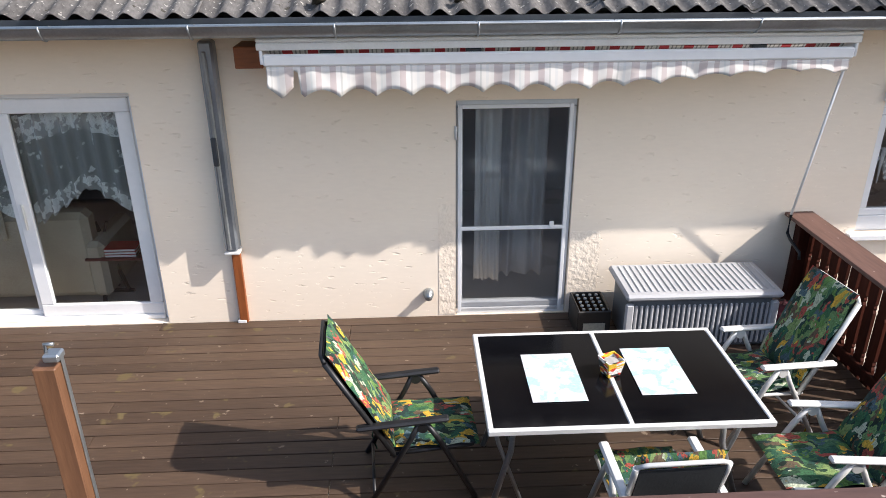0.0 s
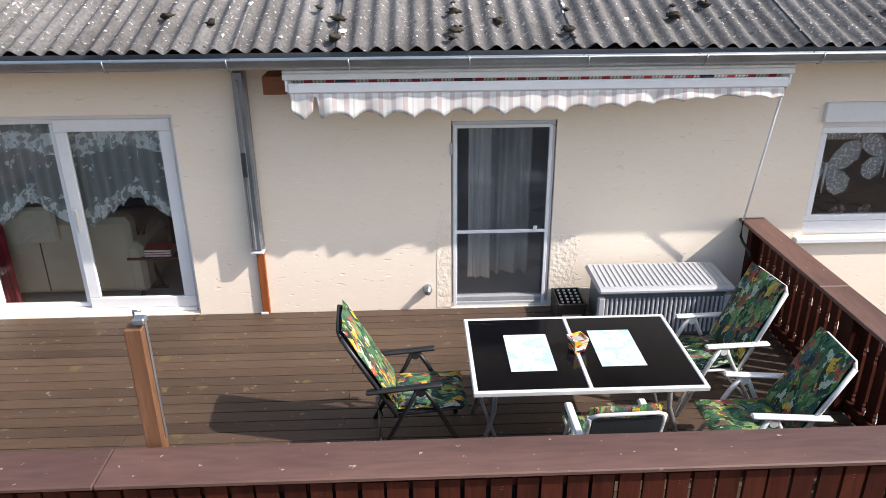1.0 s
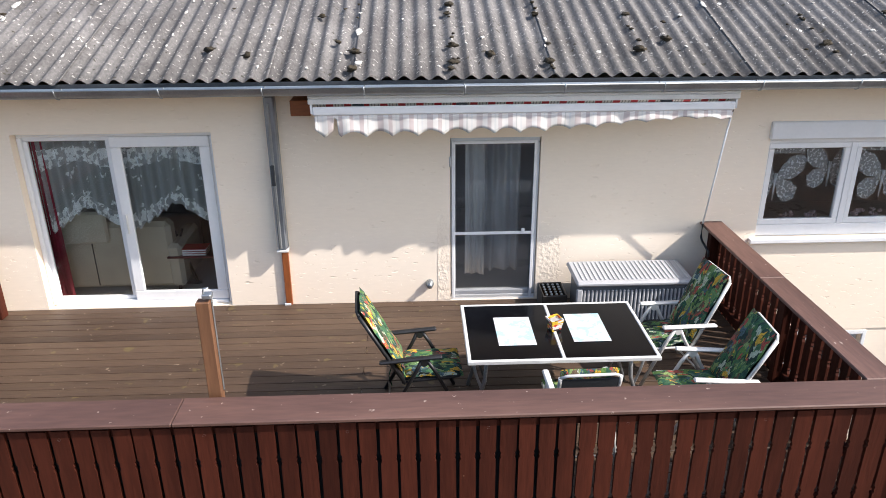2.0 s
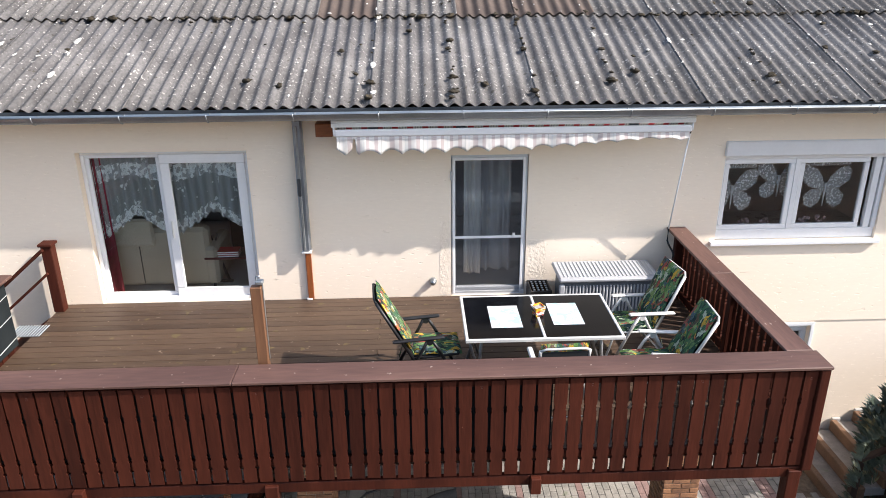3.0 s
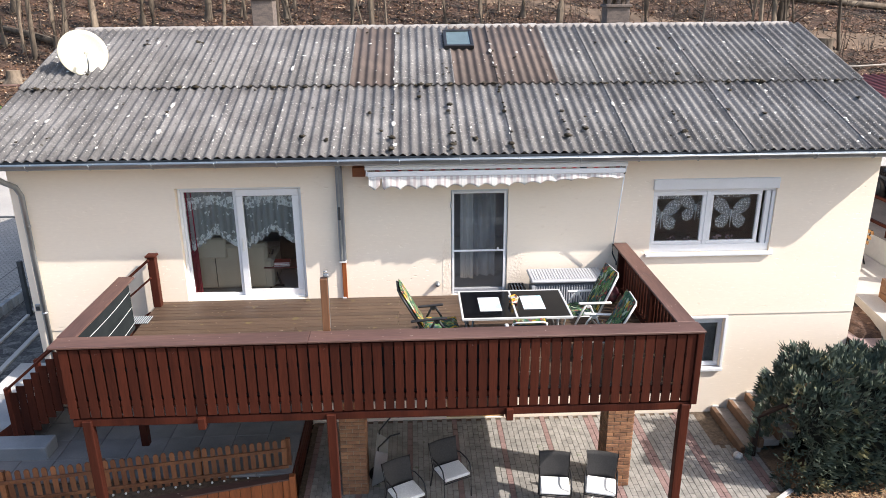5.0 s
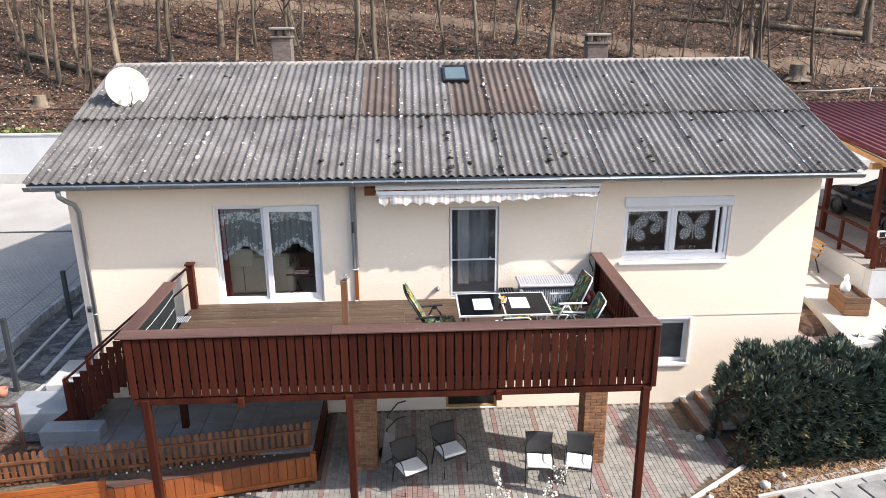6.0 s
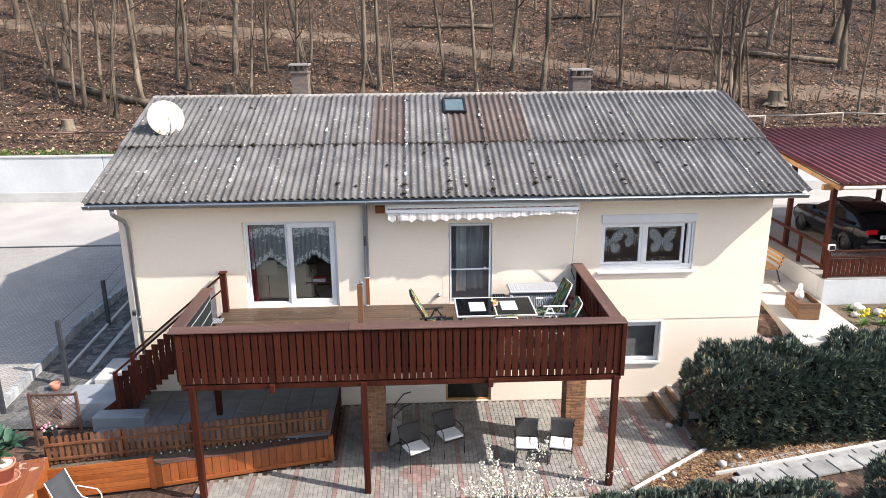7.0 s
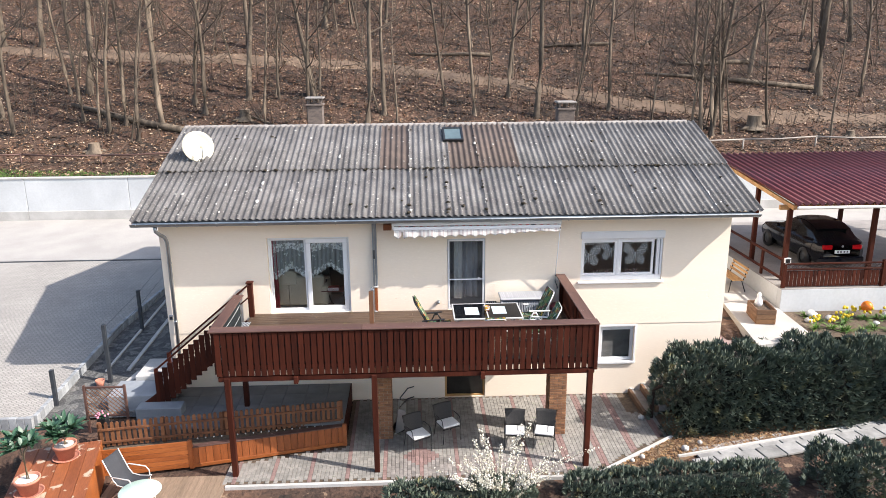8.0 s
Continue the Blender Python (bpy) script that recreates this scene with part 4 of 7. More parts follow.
def drape(name, x0, x1, y, z0, z1, material, label, waves=5, amp=0.05):
    g, v, nx = Geo(), [], 50
    for j in range(7):
        for i in range(nx + 1):
            u, s = i / nx, j / 6
            v.append((x0 + (x1 - x0) * u + 0.02 * s * math.sin(u * 9), y + amp * math.sin(u * waves * 2 * math.pi) + 0.02 * math.sin(u * 40) * s, z1 + (z0 - z1) * s))
    g.add(v, [(j * (nx + 1) + i, (j + 1) * (nx + 1) + i, (j + 1) * (nx + 1) + i + 1, j * (nx + 1) + i + 1) for j in range(6) for i in range(nx)], True)
    ob = solid(name, g, material, label, "curtain")
    ob.modifiers.new("thickness", "SOLIDIFY").thickness = 0.004
    return ob


drape("drape", -4.97, -4.80, 0.29, 2.78, 4.95, mat("dark_red_cloth", (0.36, 0.03, 0.06), rough=0.9, bump=0.05), "dark red curtain beside the terrace door", 2, 0.03)
GREYVOILE = mat("grey_print_curtain", (0.62, 0.62, 0.64), (0.42, 0.42, 0.45), 0.9, scale=2.5, fine=30, bump=0.05, grain=0.1, stretch=(2, 1, 0.6))
drape("drape", 0.28, 0.88, 0.34, 3.02, 4.85, GREYVOILE, "grey printed curtain behind the balcony door", 4, 0.05)
drape("drape", 0.20, 0.44, 0.29, 2.98, 4.85, mat("pale_voile", (0.85, 0.84, 0.83), (0.75, 0.75, 0.75), 0.9, bump=0.05), "pale voile curtain edge behind the balcony door", 2, 0.03)
DARKSEAM = mat("dark_seam", (0.1, 0.09, 0.07), rough=0.9, bump=0.05)
SOFA = mat("olive_beige_sofa_cloth", (0.58, 0.53, 0.42), (0.5, 0.455, 0.355), 0.9, scale=3, fine=60, bump=0.15)
so = thing("sofa", (-4.3, 0.84, 2.741), "olive beige upholstered sofa seen from behind glass", "sofa")
part("back", Geo().box(-0.75, 0.75, -0.35, -0.1, 0.05, 0.95, 0.06), SOFA, so)
part("seat", Geo().box(-0.7, 0.7, -0.099, 0.5, 0.1, 0.45, 0.06), SOFA, so)
for x in (-0.86, 0.66):
    part("arm", Geo().box(x, x + 0.2, -0.36, 0.5, 0.05, 0.65, 0.05), SOFA, so)
part("back_cushion", Geo().box(-0.6, 0.0, -0.42, -0.352, 0.7, 1.12, 0.03), SOFA, so)
for x in (-0.25, 0.25):
    part("back_seam", Geo().tube([(x, -0.352, 0.1), (x, -0.352, 0.93)], 0.008, 5), DARKSEAM, so)
DARKWOOD = mat("dark_brown_lacquer", (0.035, 0.022, 0.018), (0.02, 0.014, 0.012), 0.4, bump=0.05)
st = thing("side_table", (-3.3, 0.68, 2.741), "dark brown side table holding papers behind glass", "table")
part("top", Geo().box(-0.33, 0.33, -0.22, 0.22, 0.46, 0.489, 0.008), mat("dark_red_top", (0.13, 0.02, 0.02), rough=0.4, bump=0.03), st)
for a in (-0.28, 0.28):
    part("leg", Geo().beam((a, -0.18, 0.46), (a + 0.05, 0.18, 0), 0.04, 0.03), DARKWOOD, st)
    part("leg", Geo().beam((a, 0.18, 0.46), (a + 0.05, -0.18, 0), 0.04, 0.03), DARKWOOD, st)
bk = thing("book_stack", (-3.28, 0.58, 3.231), "red-covered books with white pages on a side table", "books")
for k in range(3):
    bb = part("book", Geo().box(-0.15, 0.15, -0.1, 0.1, 0.03 * k + 0.003, 0.03 * k + 0.026, 0.002), WHITE, bk)
    part("cover", Geo().box(-0.155, 0.155, -0.105, 0.105, 0.03 * k + 0.0265, 0.03 * k + 0.0295), mat("red_cover", (0.5, 0.02, 0.02), rough=0.5, bump=0.02), bb)
tp = thing("keyboard_stand", (-3.55, 0.75, 2.74), "black folding stand behind glass", "stand")
for a in (-0.2, 0.2):
    part("leg", Geo().beam((a, -0.05, 0.0), (-a * 0.3, 0.05, 0.75), 0.035, 0.025), BLACK_STEEL, tp)
part("foot", Geo().beam((-0.25, -0.05, 0.02), (0.25, -0.05, 0.02), 0.03, 0.03), BLACK_STEEL, tp)
solid("dark_cabinet", Geo().box(-3.5, -2.75, 1.6, 2.1, 2.74, 4.2, 0.01), DARKWOOD, "dark brown wall cabinet inside the living room", "cabinet")

BFLY = lace("butterfly_lace", (0.78, 0.80, 0.81), 30.0, 0.53, 0.3)
for bx, bz, sc_ in ((4.06, 4.22, 1.0), (4.72, 4.36, 0.9), (5.42, 4.24, 1.0)):
    bt = thing("butterfly_curtain", (bx, 0.26, bz), "white lace butterfly window hanging", "curtain", "butterfly hangings")
    for sgn in (-1, 1):
        upper = [(0.01, 0), (0.06, 0.14), (0.16, 0.26), (0.3, 0.3), (0.36, 0.22), (0.34, 0.08), (0.22, -0.02), (0.05, -0.04)]
        lower = [(0.01, -0.03), (0.2, -0.05), (0.3, -0.14), (0.27, -0.28), (0.16, -0.33), (0.06, -0.25)]
        for nm, poly in (("upper_wing", upper), ("lower_wing", lower)):
            pl = [(sgn * x * sc_, z * sc_) for x, z in poly]
            part(nm, Geo().prism(pl if sgn > 0 else pl[::-1], Matrix(((1, 0, 0, 0), (0, 0, 1, 0), (0, 1, 0, 0), (0, 0, 0, 1))), 0.004), BFLY, bt)
    part("body", Geo().tube([(0, -0.006, -0.3 * sc_), (0, -0.006, 0.05)], [0.008, 0.022], 6), WHITE, bt)
    part("scallop_band", Geo().box(-0.33, 0.33, 0.006, 0.01, 0.3, 0.4), BFLY, bt)
for vx in (4.3, 4.62, 5.2, 5.45):
    vs = thing("flower_vase", (vx, 0.29, 3.5), "small ornament with pale flowers on the window ledge", "vase", "window ornaments")
    part("vase", Geo().lathe([(0.0, 0.0), (0.05, 0.0), (0.07, 0.06), (0.04, 0.13), (0.045, 0.15)], 12), mat("brown_glaze", (0.2, 0.06, 0.05), rough=0.3, bump=0.0), vs)
    g, rr_ = Geo(), random.Random(int(vx * 100))
    for _ in range(9):
        g.blob((rr_.uniform(-0.07, 0.07), rr_.uniform(-0.03, 0.03), 0.2 + rr_.uniform(-0.04, 0.07)), 0.03, rr_, 5, 3)
    part("flowers", g, mat("dusty_pink", (0.5, 0.36, 0.36), rough=0.9), vs)
part("window_board", Geo().box(3.8, 6.1, 0.14, 0.42, 3.46, 3.498, 0.004), WHITE, house)

# ---- deck furniture ----
JUNGLE = cells("jungle_print_cloth", [(0.014, 0.05, 0.022), (0.09, 0.19, 0.045), (0.02, 0.09, 0.05), (0.2, 0.29, 0.1), (0.42, 0.47, 0.34), (0.008, 0.02, 0.014), (0.035, 0.12, 0.05), (0.36, 0.07, 0.05), (0.012, 0.035, 0.03), (0.05, 0.13, 0.06), (0.6, 0.36, 0.04), (0.015, 0.06, 0.045), (0.06, 0.11, 0.13), (0.11, 0.075, 0.045), (0.12, 0.22, 0.08)], 14, 0.9, (0.85, 1.5, 1), 0.15, 0.28)
UNDERSIDE = mat("dark_cushion_back", (0.03, 0.035, 0.04), rough=0.9, bump=0.1)


def recliner(m, frame_mat, label, lean=0.5, back_h=0.76):
    """Folding garden chair that faces local +x, with a quilted cushion."""
    c = thing("reclining_chair", m, label, "chair", "chairs round the deck table")
    bx, bz = -math.sin(lean), math.cos(lean)
    for s in (-1, 1):
        y = 0.27 * s
        part("back_tube", Geo().tube([(-0.22, y * 0.93, 0.38), (-0.25 + bx * 0.4, y * 0.93, 0.43 + bz * 0.4), (-0.25 + bx * back_h, y * 0.93, 0.43 + bz * back_h)], 0.019, 8), frame_mat, c)
        part("armrest", Geo().box(-0.42, 0.16, y - 0.03, y + 0.03, 0.63, 0.662, 0.012, m=pose(0, 0, 0, 0, -3)), frame_mat, c)
        part("leg", Geo().tube([(-0.02, y, 0.63), (0.06, y, 0.5), (0.30, y, 0.0)], 0.019, 8), frame_mat, c)
        part("leg", Geo().tube([(-0.06, y, 0.63), (-0.12, y, 0.5), (-0.40, y, 0.0)], 0.019, 8), frame_mat, c)
        part("seat_tube", Geo().tube([(-0.25, y * 0.93, 0.39), (0.28, y * 0.93, 0.42)], 0.013, 8), frame_mat, c)
        part("pivot", Geo().tube([(-0.04, y - 0.02, 0.6), (-0.04, y + 0.02, 0.6)], 0.035, 10), frame_mat, c)
    top = Vector((-0.25 + bx * back_h, 0, 0.43 + bz * back_h))
    part("top_bar", Geo().tube([(top.x, -0.25, top.z), (top.x - 0.02, -0.2, top.z + 0.03), (top.x - 0.02, 0.2, top.z + 0.03), (top.x, 0.25, top.z)], 0.014, 8), frame_mat, c)
    part("cross_bar", Geo().tube([(0.28, -0.25, 0.42), (0.28, 0.25, 0.42)], 0.013, 8), frame_mat, c)
    part("cross_bar", Geo().tube([(-0.36, -0.27, 0.08), (-0.36, 0.27, 0.08)], 0.011, 8), frame_mat, c)
    part("sling", Geo().box(-0.22, 0.27, -0.235, 0.235, 0.405, 0.412), UNDERSIDE, c)

    def pad(length, wide, thick, seed):
        g, v, nu, nw = Geo(), [], 26, 14
        r = random.Random(seed)
        ph = r.uniform(0, 6)
        for side in (1, -1):
            for i in range(nu + 1):
                for j in range(nw + 1):
                    u, w = i / nu, j / nw
                    edge = min(1, 9 * min(u, 1 - u, w, 1 - w)) ** 0.5
                    quilt = 0.72 + 0.28 * abs(math.sin(math.pi * u * 3)) ** 0.4
                    wob = 0.006 * math.sin(u * 17 + ph) * math.sin(w * 11 + ph)
                    v.append((u * length, (w - 0.5) * wide * (1 + 0.02 * math.sin(u * 13 + ph)), side * thick * 0.5 * edge * quilt + wob))
        k = (nu + 1) * (nw + 1)
        f = []
        for i in range(nu):
            for j in range(nw):
                a = i * (nw + 1) + j
                f.append((a, a + nw + 1, a + nw + 2, a + 1))
                f.append((k + a, k + a + 1, k + a + nw + 2, k + a + nw + 1))
        return g.add(v, f, True)
    seat = part("seat_cushion", pad(0.56, 0.50, 0.055, 1), JUNGLE, c, "jungle print seat cushion", m=pose(-0.23, 0, 0.445, 0, 2))
    back = part("back_cushion", pad(back_h + 0.05, 0.50, 0.05, 2), JUNGLE, c, "jungle print back cushion", m=pose(-0.215, 0, 0.45, 0, -90 - math.degrees(lean)))
    part("back_sling", Geo().box(-0.235, 0.235, -0.004, 0.004, 0.03, back_h - 0.01, m=pose(-0.262, 0, 0.43) @ pose(0, 0, 0, 0, -math.degrees(lean)) @ pose(0, 0, 0, 0, 0, 90)), UNDERSIDE, c, "dark woven back cloth")
    part("tie", Geo().tube([(-0.32, 0.24, 0.3), (-0.36, 0.26, 0.15), (-0.33, 0.27, 0.02)], 0.006, 5), JUNGLE, c)
    return c


recliner(pose(-0.34, -2.22, FLOOR, 0, 0, 4), BLACK_STEEL, "black-framed reclining garden chair with a jungle print cushion")
recliner(pose(2.08, -1.76, FLOOR, 0, 0, 188), WHITE_STEEL, "white-framed reclining garden chair with a jungle print cushion", 0.42, 0.71)
recliner(pose(2.1, -2.72, FLOOR, 0, 0, 178), WHITE_STEEL, "white-framed reclining garden chair beside the railing", 0.46, 0.66)
recliner(pose(0.98, -2.88, FLOOR, 0, 0, 92), WHITE_STEEL, "white-framed garden chair with a dark back cloth pushed under the table", 0.25, 0.46)

TX0, TX1, TY0, TY1, TZ = 0.02, 1.75, -2.76, -1.64, FLOOR + 0.755
BLACKGLASS = mat("black_table_glass", (0.005, 0.005, 0.006), (0.003, 0.003, 0.004), 0.08, scale=2, fine=40, bump=0.0, grain=0.1, spec=0.25)
tb = thing("garden_table", (0, 0, FLOOR), "white-framed garden table with two black glass tops", "table")
tz = TZ - FLOOR
for q in ((TX0, TX1, TY0, TY0 + 0.035), (TX0, TX1, TY1 - 0.035, TY1), (TX0, TX0 + 0.035, TY0 + 0.036, TY1 - 0.036), (TX1 - 0.035, TX1, TY0 + 0.036, TY1 - 0.036), (0.865, 0.9, TY0 + 0.036, TY1 - 0.036)):
    part("frame_bar", Geo().box(*q, tz - 0.04, tz, 0.006), WHITE_STEEL, tb)
for x0, x1 in ((TX0 + 0.036, 0.864), (0.901, TX1 - 0.036)):
    part("glass_top", Geo().box(x0, x1, TY0 + 0.036, TY1 - 0.036, tz - 0.012, tz - 0.003), BLACKGLASS, tb, "black glass plate")
TABLELEG = mat("silver_table_leg", (0.35, 0.36, 0.37), (0.3, 0.31, 0.32), 0.4, 0.6, bump=0.02)
for x, s in ((0.22, -1), (1.55, 1)):
    for y in (-2.5, -1.9):
        part("leg", Geo().tube([(x, y, tz - 0.04), (x + 0.02 * s, y, 0.4), (x + 0.14 * s, y - 0.05, 0.0)], 0.02, 8), TABLELEG, tb)
        part("leg_brace", Geo().tube([(x + 0.16 * s, y, tz - 0.05), (x + 0.1 * s, y, 0.45), (x - 0.05 * s, y, 0.0)], 0.014, 8), TABLELEG, tb)
MATWHITE = mat("placemat", (0.62, 0.61, 0.62), (0.58, 0.58, 0.59), 0.7, bump=0.02, spots=[((0.38, 0.60, 0.64), 11, 0.47)])
for x, y in ((0.5, -2.22), (1.2, -2.18)):
    solid("placemat", Geo().box(-0.175, 0.175, -0.275, 0.275, 0.0, 0.004, 0.0015), MATWHITE, "white placemat with a pale turquoise print on the table", "placemat", "placemats", m=pose(x, y, TZ + 0.001))
cup = thing("candle_cup", (0.885, -2.2, TZ + 0.002), "square cup with red, yellow and black print and pale filling", "cup")
part("cup_body", Geo().add([(sx * r, sy * r, z) for r, z in ((0.045, 0), (0.065, 0.12), (0.057, 0.118), (0.04, 0.02)) for sx, sy in ((-1, -1), (1, -1), (1, 1), (-1, 1))], [(a + k, a + (k + 1) % 4, a + 4 + (k + 1) % 4, a + 4 + k) for a in (0, 4, 8) for k in range(4)] + [(3, 2, 1, 0)], False, pose(0, 0, 0, 0, 0, 20)), cells("printed_paper", [(0.6, 0.05, 0.03), (0.7, 0.45, 0.03), (0.02, 0.02, 0.02), (0.75, 0.72, 0.68)], 22, 0.6, (1, 1, 2.5)), cup)
part("filling", Geo().lathe([(0.0, 0.105), (0.05, 0.1)], 8), mat("grey_sand", (0.55, 0.53, 0.5), bump=0.5), cup)

BOXGREY = mat("grey_resin", (0.50, 0.51, 0.53), (0.44, 0.45, 0.47), 0.5, scale=2, fine=40, bump=0.05, grain=0.05)
BOXDARK = mat("slate_resin", (0.16, 0.18, 0.20), (0.13, 0.15, 0.17), 0.5, scale=2, fine=40, bump=0.05, grain=0.05)
sb = thing("storage_box", (1.43, -0.75, FLOOR), "grey resin storage box with a ribbed lid against the wall", "storage box")
part("body", Geo().box(0.05, 1.31, 0.04, 0.58, 0.0, 0.50, 0.02), BOXDARK, sb, "slate grey body")
for i in range(26):
    part("rib", Geo().box(0.085 + i * 0.0465, 0.11 + i * 0.0465, 0.02, 0.041, 0.04, 0.44, 0.008), BOXGREY, sb)
part("corner_post", Geo().box(0.0, 0.07, 0.0, 0.05, 0.0, 0.46, 0.012), BOXGREY, sb)
part("corner_post", Geo().box(1.28, 1.35, 0.0, 0.05, 0.0, 0.46, 0.012), BOXGREY, sb)
lid = part("lid", Geo().box(-0.01, 1.37, -0.02, 0.62, 0.50, 0.56, 0.02), BOXGREY, sb, "pale grey ribbed lid", m=pose(0, 0, 0, 0, 0, 0))
for i in range(24):
    part("lid_rib", Geo().box(0.06 + i * 0.0535, 0.085 + i * 0.0535, 0.05, 0.57, 0.558, 0.571, 0.006), BOXGREY, lid)
cr_ = thing("bottle_crate", (1.08, -0.5, FLOOR), "black beer crate full of bottles beside the door", "crate")
CRATE = mat("black_crate_plastic", (0.03, 0.028, 0.025), rough=0.5, bump=0.05)
for q in ((0, 0.3, 0, 0.02), (0, 0.3, 0.38, 0.4), (0, 0.02, 0.021, 0.379), (0.28, 0.3, 0.021, 0.379)):
    part("side", Geo().box(*q, 0.0, 0.27, 0.008), CRATE, cr_)
part("base", Geo().box(0.021, 0.279, 0.021, 0.379, 0.0, 0.02), CRATE, cr_)
part("badge", Geo().box(0.05, 0.25, -0.004, 0.0, 0.03, 0.15), mat("cream_badge", (0.6, 0.57, 0.45), rough=0.5, bump=0.0), cr_)
bottle = Geo().lathe([(0.0, 0.0), (0.028, 0.0), (0.028, 0.15), (0.013, 0.2), (0.013, 0.24), (0.0, 0.243)], 8).mesh("bottle", mat("brown_bottle_glass", (0.05, 0.025, 0.012), rough=0.15, bump=0.0))
capm = Geo().lathe([(0.016, 0.236), (0.016, 0.248), (0.0, 0.25)], 8).mesh("bottle_cap", ZINC)
for i in range(4):
    for j in range(5):
        bo = part("bottle", bottle, None, cr_, m=pose(0.06 + i * 0.06, 0.06 + j * 0.07, 0.021))
        part("bottle_cap", capm, None, bo)
bag = solid("red_bag", Geo().blob((0, 0, 0.16), 0.17, random.Random(9), 10, 7, 0.12, 0.95), mat("red_black_cloth", (0.22, 0.03, 0.05), (0.04, 0.03, 0.03), 0.8, scale=6, bump=0.2), "dark red bag between the storage box and the railing", "bag", m=pose(2.97, -0.5, FLOOR))

# ---- satellite dish ----
sd_ = thing("satellite_dish", (-7.36, 3.1, 6.70), "cream satellite dish on a bracket on the roof", "satellite dish")
DISH = mat("cream_dish", (0.62, 0.58, 0.44), (0.55, 0.51, 0.37), 0.5, bump=0.03)
aim = Matrix.Translation((-0.1, -0.2, 0.42)) @ look((0, 0, 0), (-0.62, 1.0, -0.42)) @ Matrix.Scale(1.1, 4)
g = Geo()
g.lathe([(0.0, 0.0), (0.12, 0.006), (0.24, 0.026), (0.36, 0.06), (0.43, 0.088), (0.436, 0.08), (0.36, 0.048), (0.0, -0.012)], 36)
part("reflector", g, DISH, sd_, m=aim)
part("feed_arm", Geo().tube([aim @ Vector((0.0, -0.42, 0.08)), aim @ Vector((0, -0.32, 0.35)), aim @ Vector((0, -0.12, 0.45))], 0.015, 6), ZINC, sd_)
part("feed_horn", Geo().tube([aim @ Vector((0, -0.13, 0.46)), aim @ Vector((0, -0.09, 0.36))], 0.035, 10), DISH, sd_)
part("mast", Geo().tube([(-0.1, 0.1, -0.05), (-0.1, 0.1, 0.8)], 0.025, 8), ZINC, sd_)
part("foot_plate", Geo().box(-0.2, 0.0, 0.0, 0.2, -0.09, -0.02), ZINC, sd_)

# ---- patio under the deck ----
PAVE_GREY = mat("grey_paver", (0.275, 0.25, 0.232), (0.2, 0.184, 0.17), 0.9, scale=6, fine=70, bump=0.3, grain=0.15, rand=0.2, spots=[((0.2, 0.21, 0.16), 5, 0.33)])
PAVE_RED = mat("red_paver", (0.27, 0.178, 0.162), (0.215, 0.142, 0.13), 0.9, scale=6, fine=70, bump=0.3, grain=0.15, rand=0.18)
patio = thing("patio", (0, 0, 0), "patio of grey block pavers with red stripes and a diamond", "patio", kind="structure")
part("bed_mortar", Geo().add([(-5.6, -4.3, -0.018), (3.3, -4.3, -0.018), (4.1, -3.95, -0.018), (5.75, -2.65, -0.018), (5.75, 0.01, -0.018), (-2.8, 0.01, -0.018), (-2.8, -2.58, -0.018), (-5.6, -3.24, -0.018)], [tuple(range(8))]), SOIL, patio)


def on_patio(x, y):
    if y < -4.25 or y > -0.02 or x > 5.7:
        return False
    if x > 3.3 and y < -4.25 + (x - 3.3) * 0.68:
        return False
    if x > 5.0 and y > -1.3:
        return False
    return x > -2.78 or y < -2.66 - (-2.78 - x) * 0.233


pg, pr = Geo().box(0.003, 0.097, 0.003, 0.197, -0.05, 0.0, 0.004).mesh("paver", PAVE_GREY), Geo().box(0.003, 0.097, 0.003, 0.197, -0.05, 0.0, 0.004).mesh("paver", PAVE_RED)
far_g, far_r = Geo(), Geo()
rng = random.Random(11)
near = 0
for i in range(-56, 57):
    x = i * 0.1
    for j in range(-24, 1):
        y = j * 0.2 + (0.1 if i % 2 else 0.0)
        if not (on_patio(x, y) and on_patio(x + 0.1, y) and on_patio(x, y + 0.1)):
            continue
        red = i % 9 in (0,) or (i % 9 == 1 and x > 2) or abs(x + 0.95) / 0.5 + abs(y + 3.3) / 0.5 < 1
        dz = rng.uniform(-0.002, 0.002)
        if y < -3.35 and -1.9 < x < 3.2 and near < 300:
            part("paver", pr if red else pg, None, patio, m=pose(x, y, dz))
            near += 1
        else:
            (far_r if red else far_g).box(x + 0.003, x + 0.097, y + 0.003, y + 0.197, -0.05, dz, 0.004)
tagged(part("paving", far_g, mat("grey_paving", (0.29, 0.275, 0.25), (0.19, 0.182, 0.165), 0.9, scale=5, fine=70, bump=0.3, grain=0.15, rand=0.0, spots=[((0.2, 0.21, 0.16), 5, 0.33)]), patio), kind="stuff")
tagged(part("red_paving", far_r, PAVE_RED, patio), kind="stuff")
solid("kerb", Geo().box(-5.5, 3.3, -4.36, -4.27, -0.1, 0.03, 0.01), CONCRETE, "grey concrete edging along the patio front", "kerb", kind="structure")
solid("kerb", Geo().beam((3.3, -4.32, -0.02), (5.8, -2.62, -0.02), 0.09, 0.12, 0.01), CONCRETE, "grey concrete edging beside the bark bed", "kerb", kind="structure")

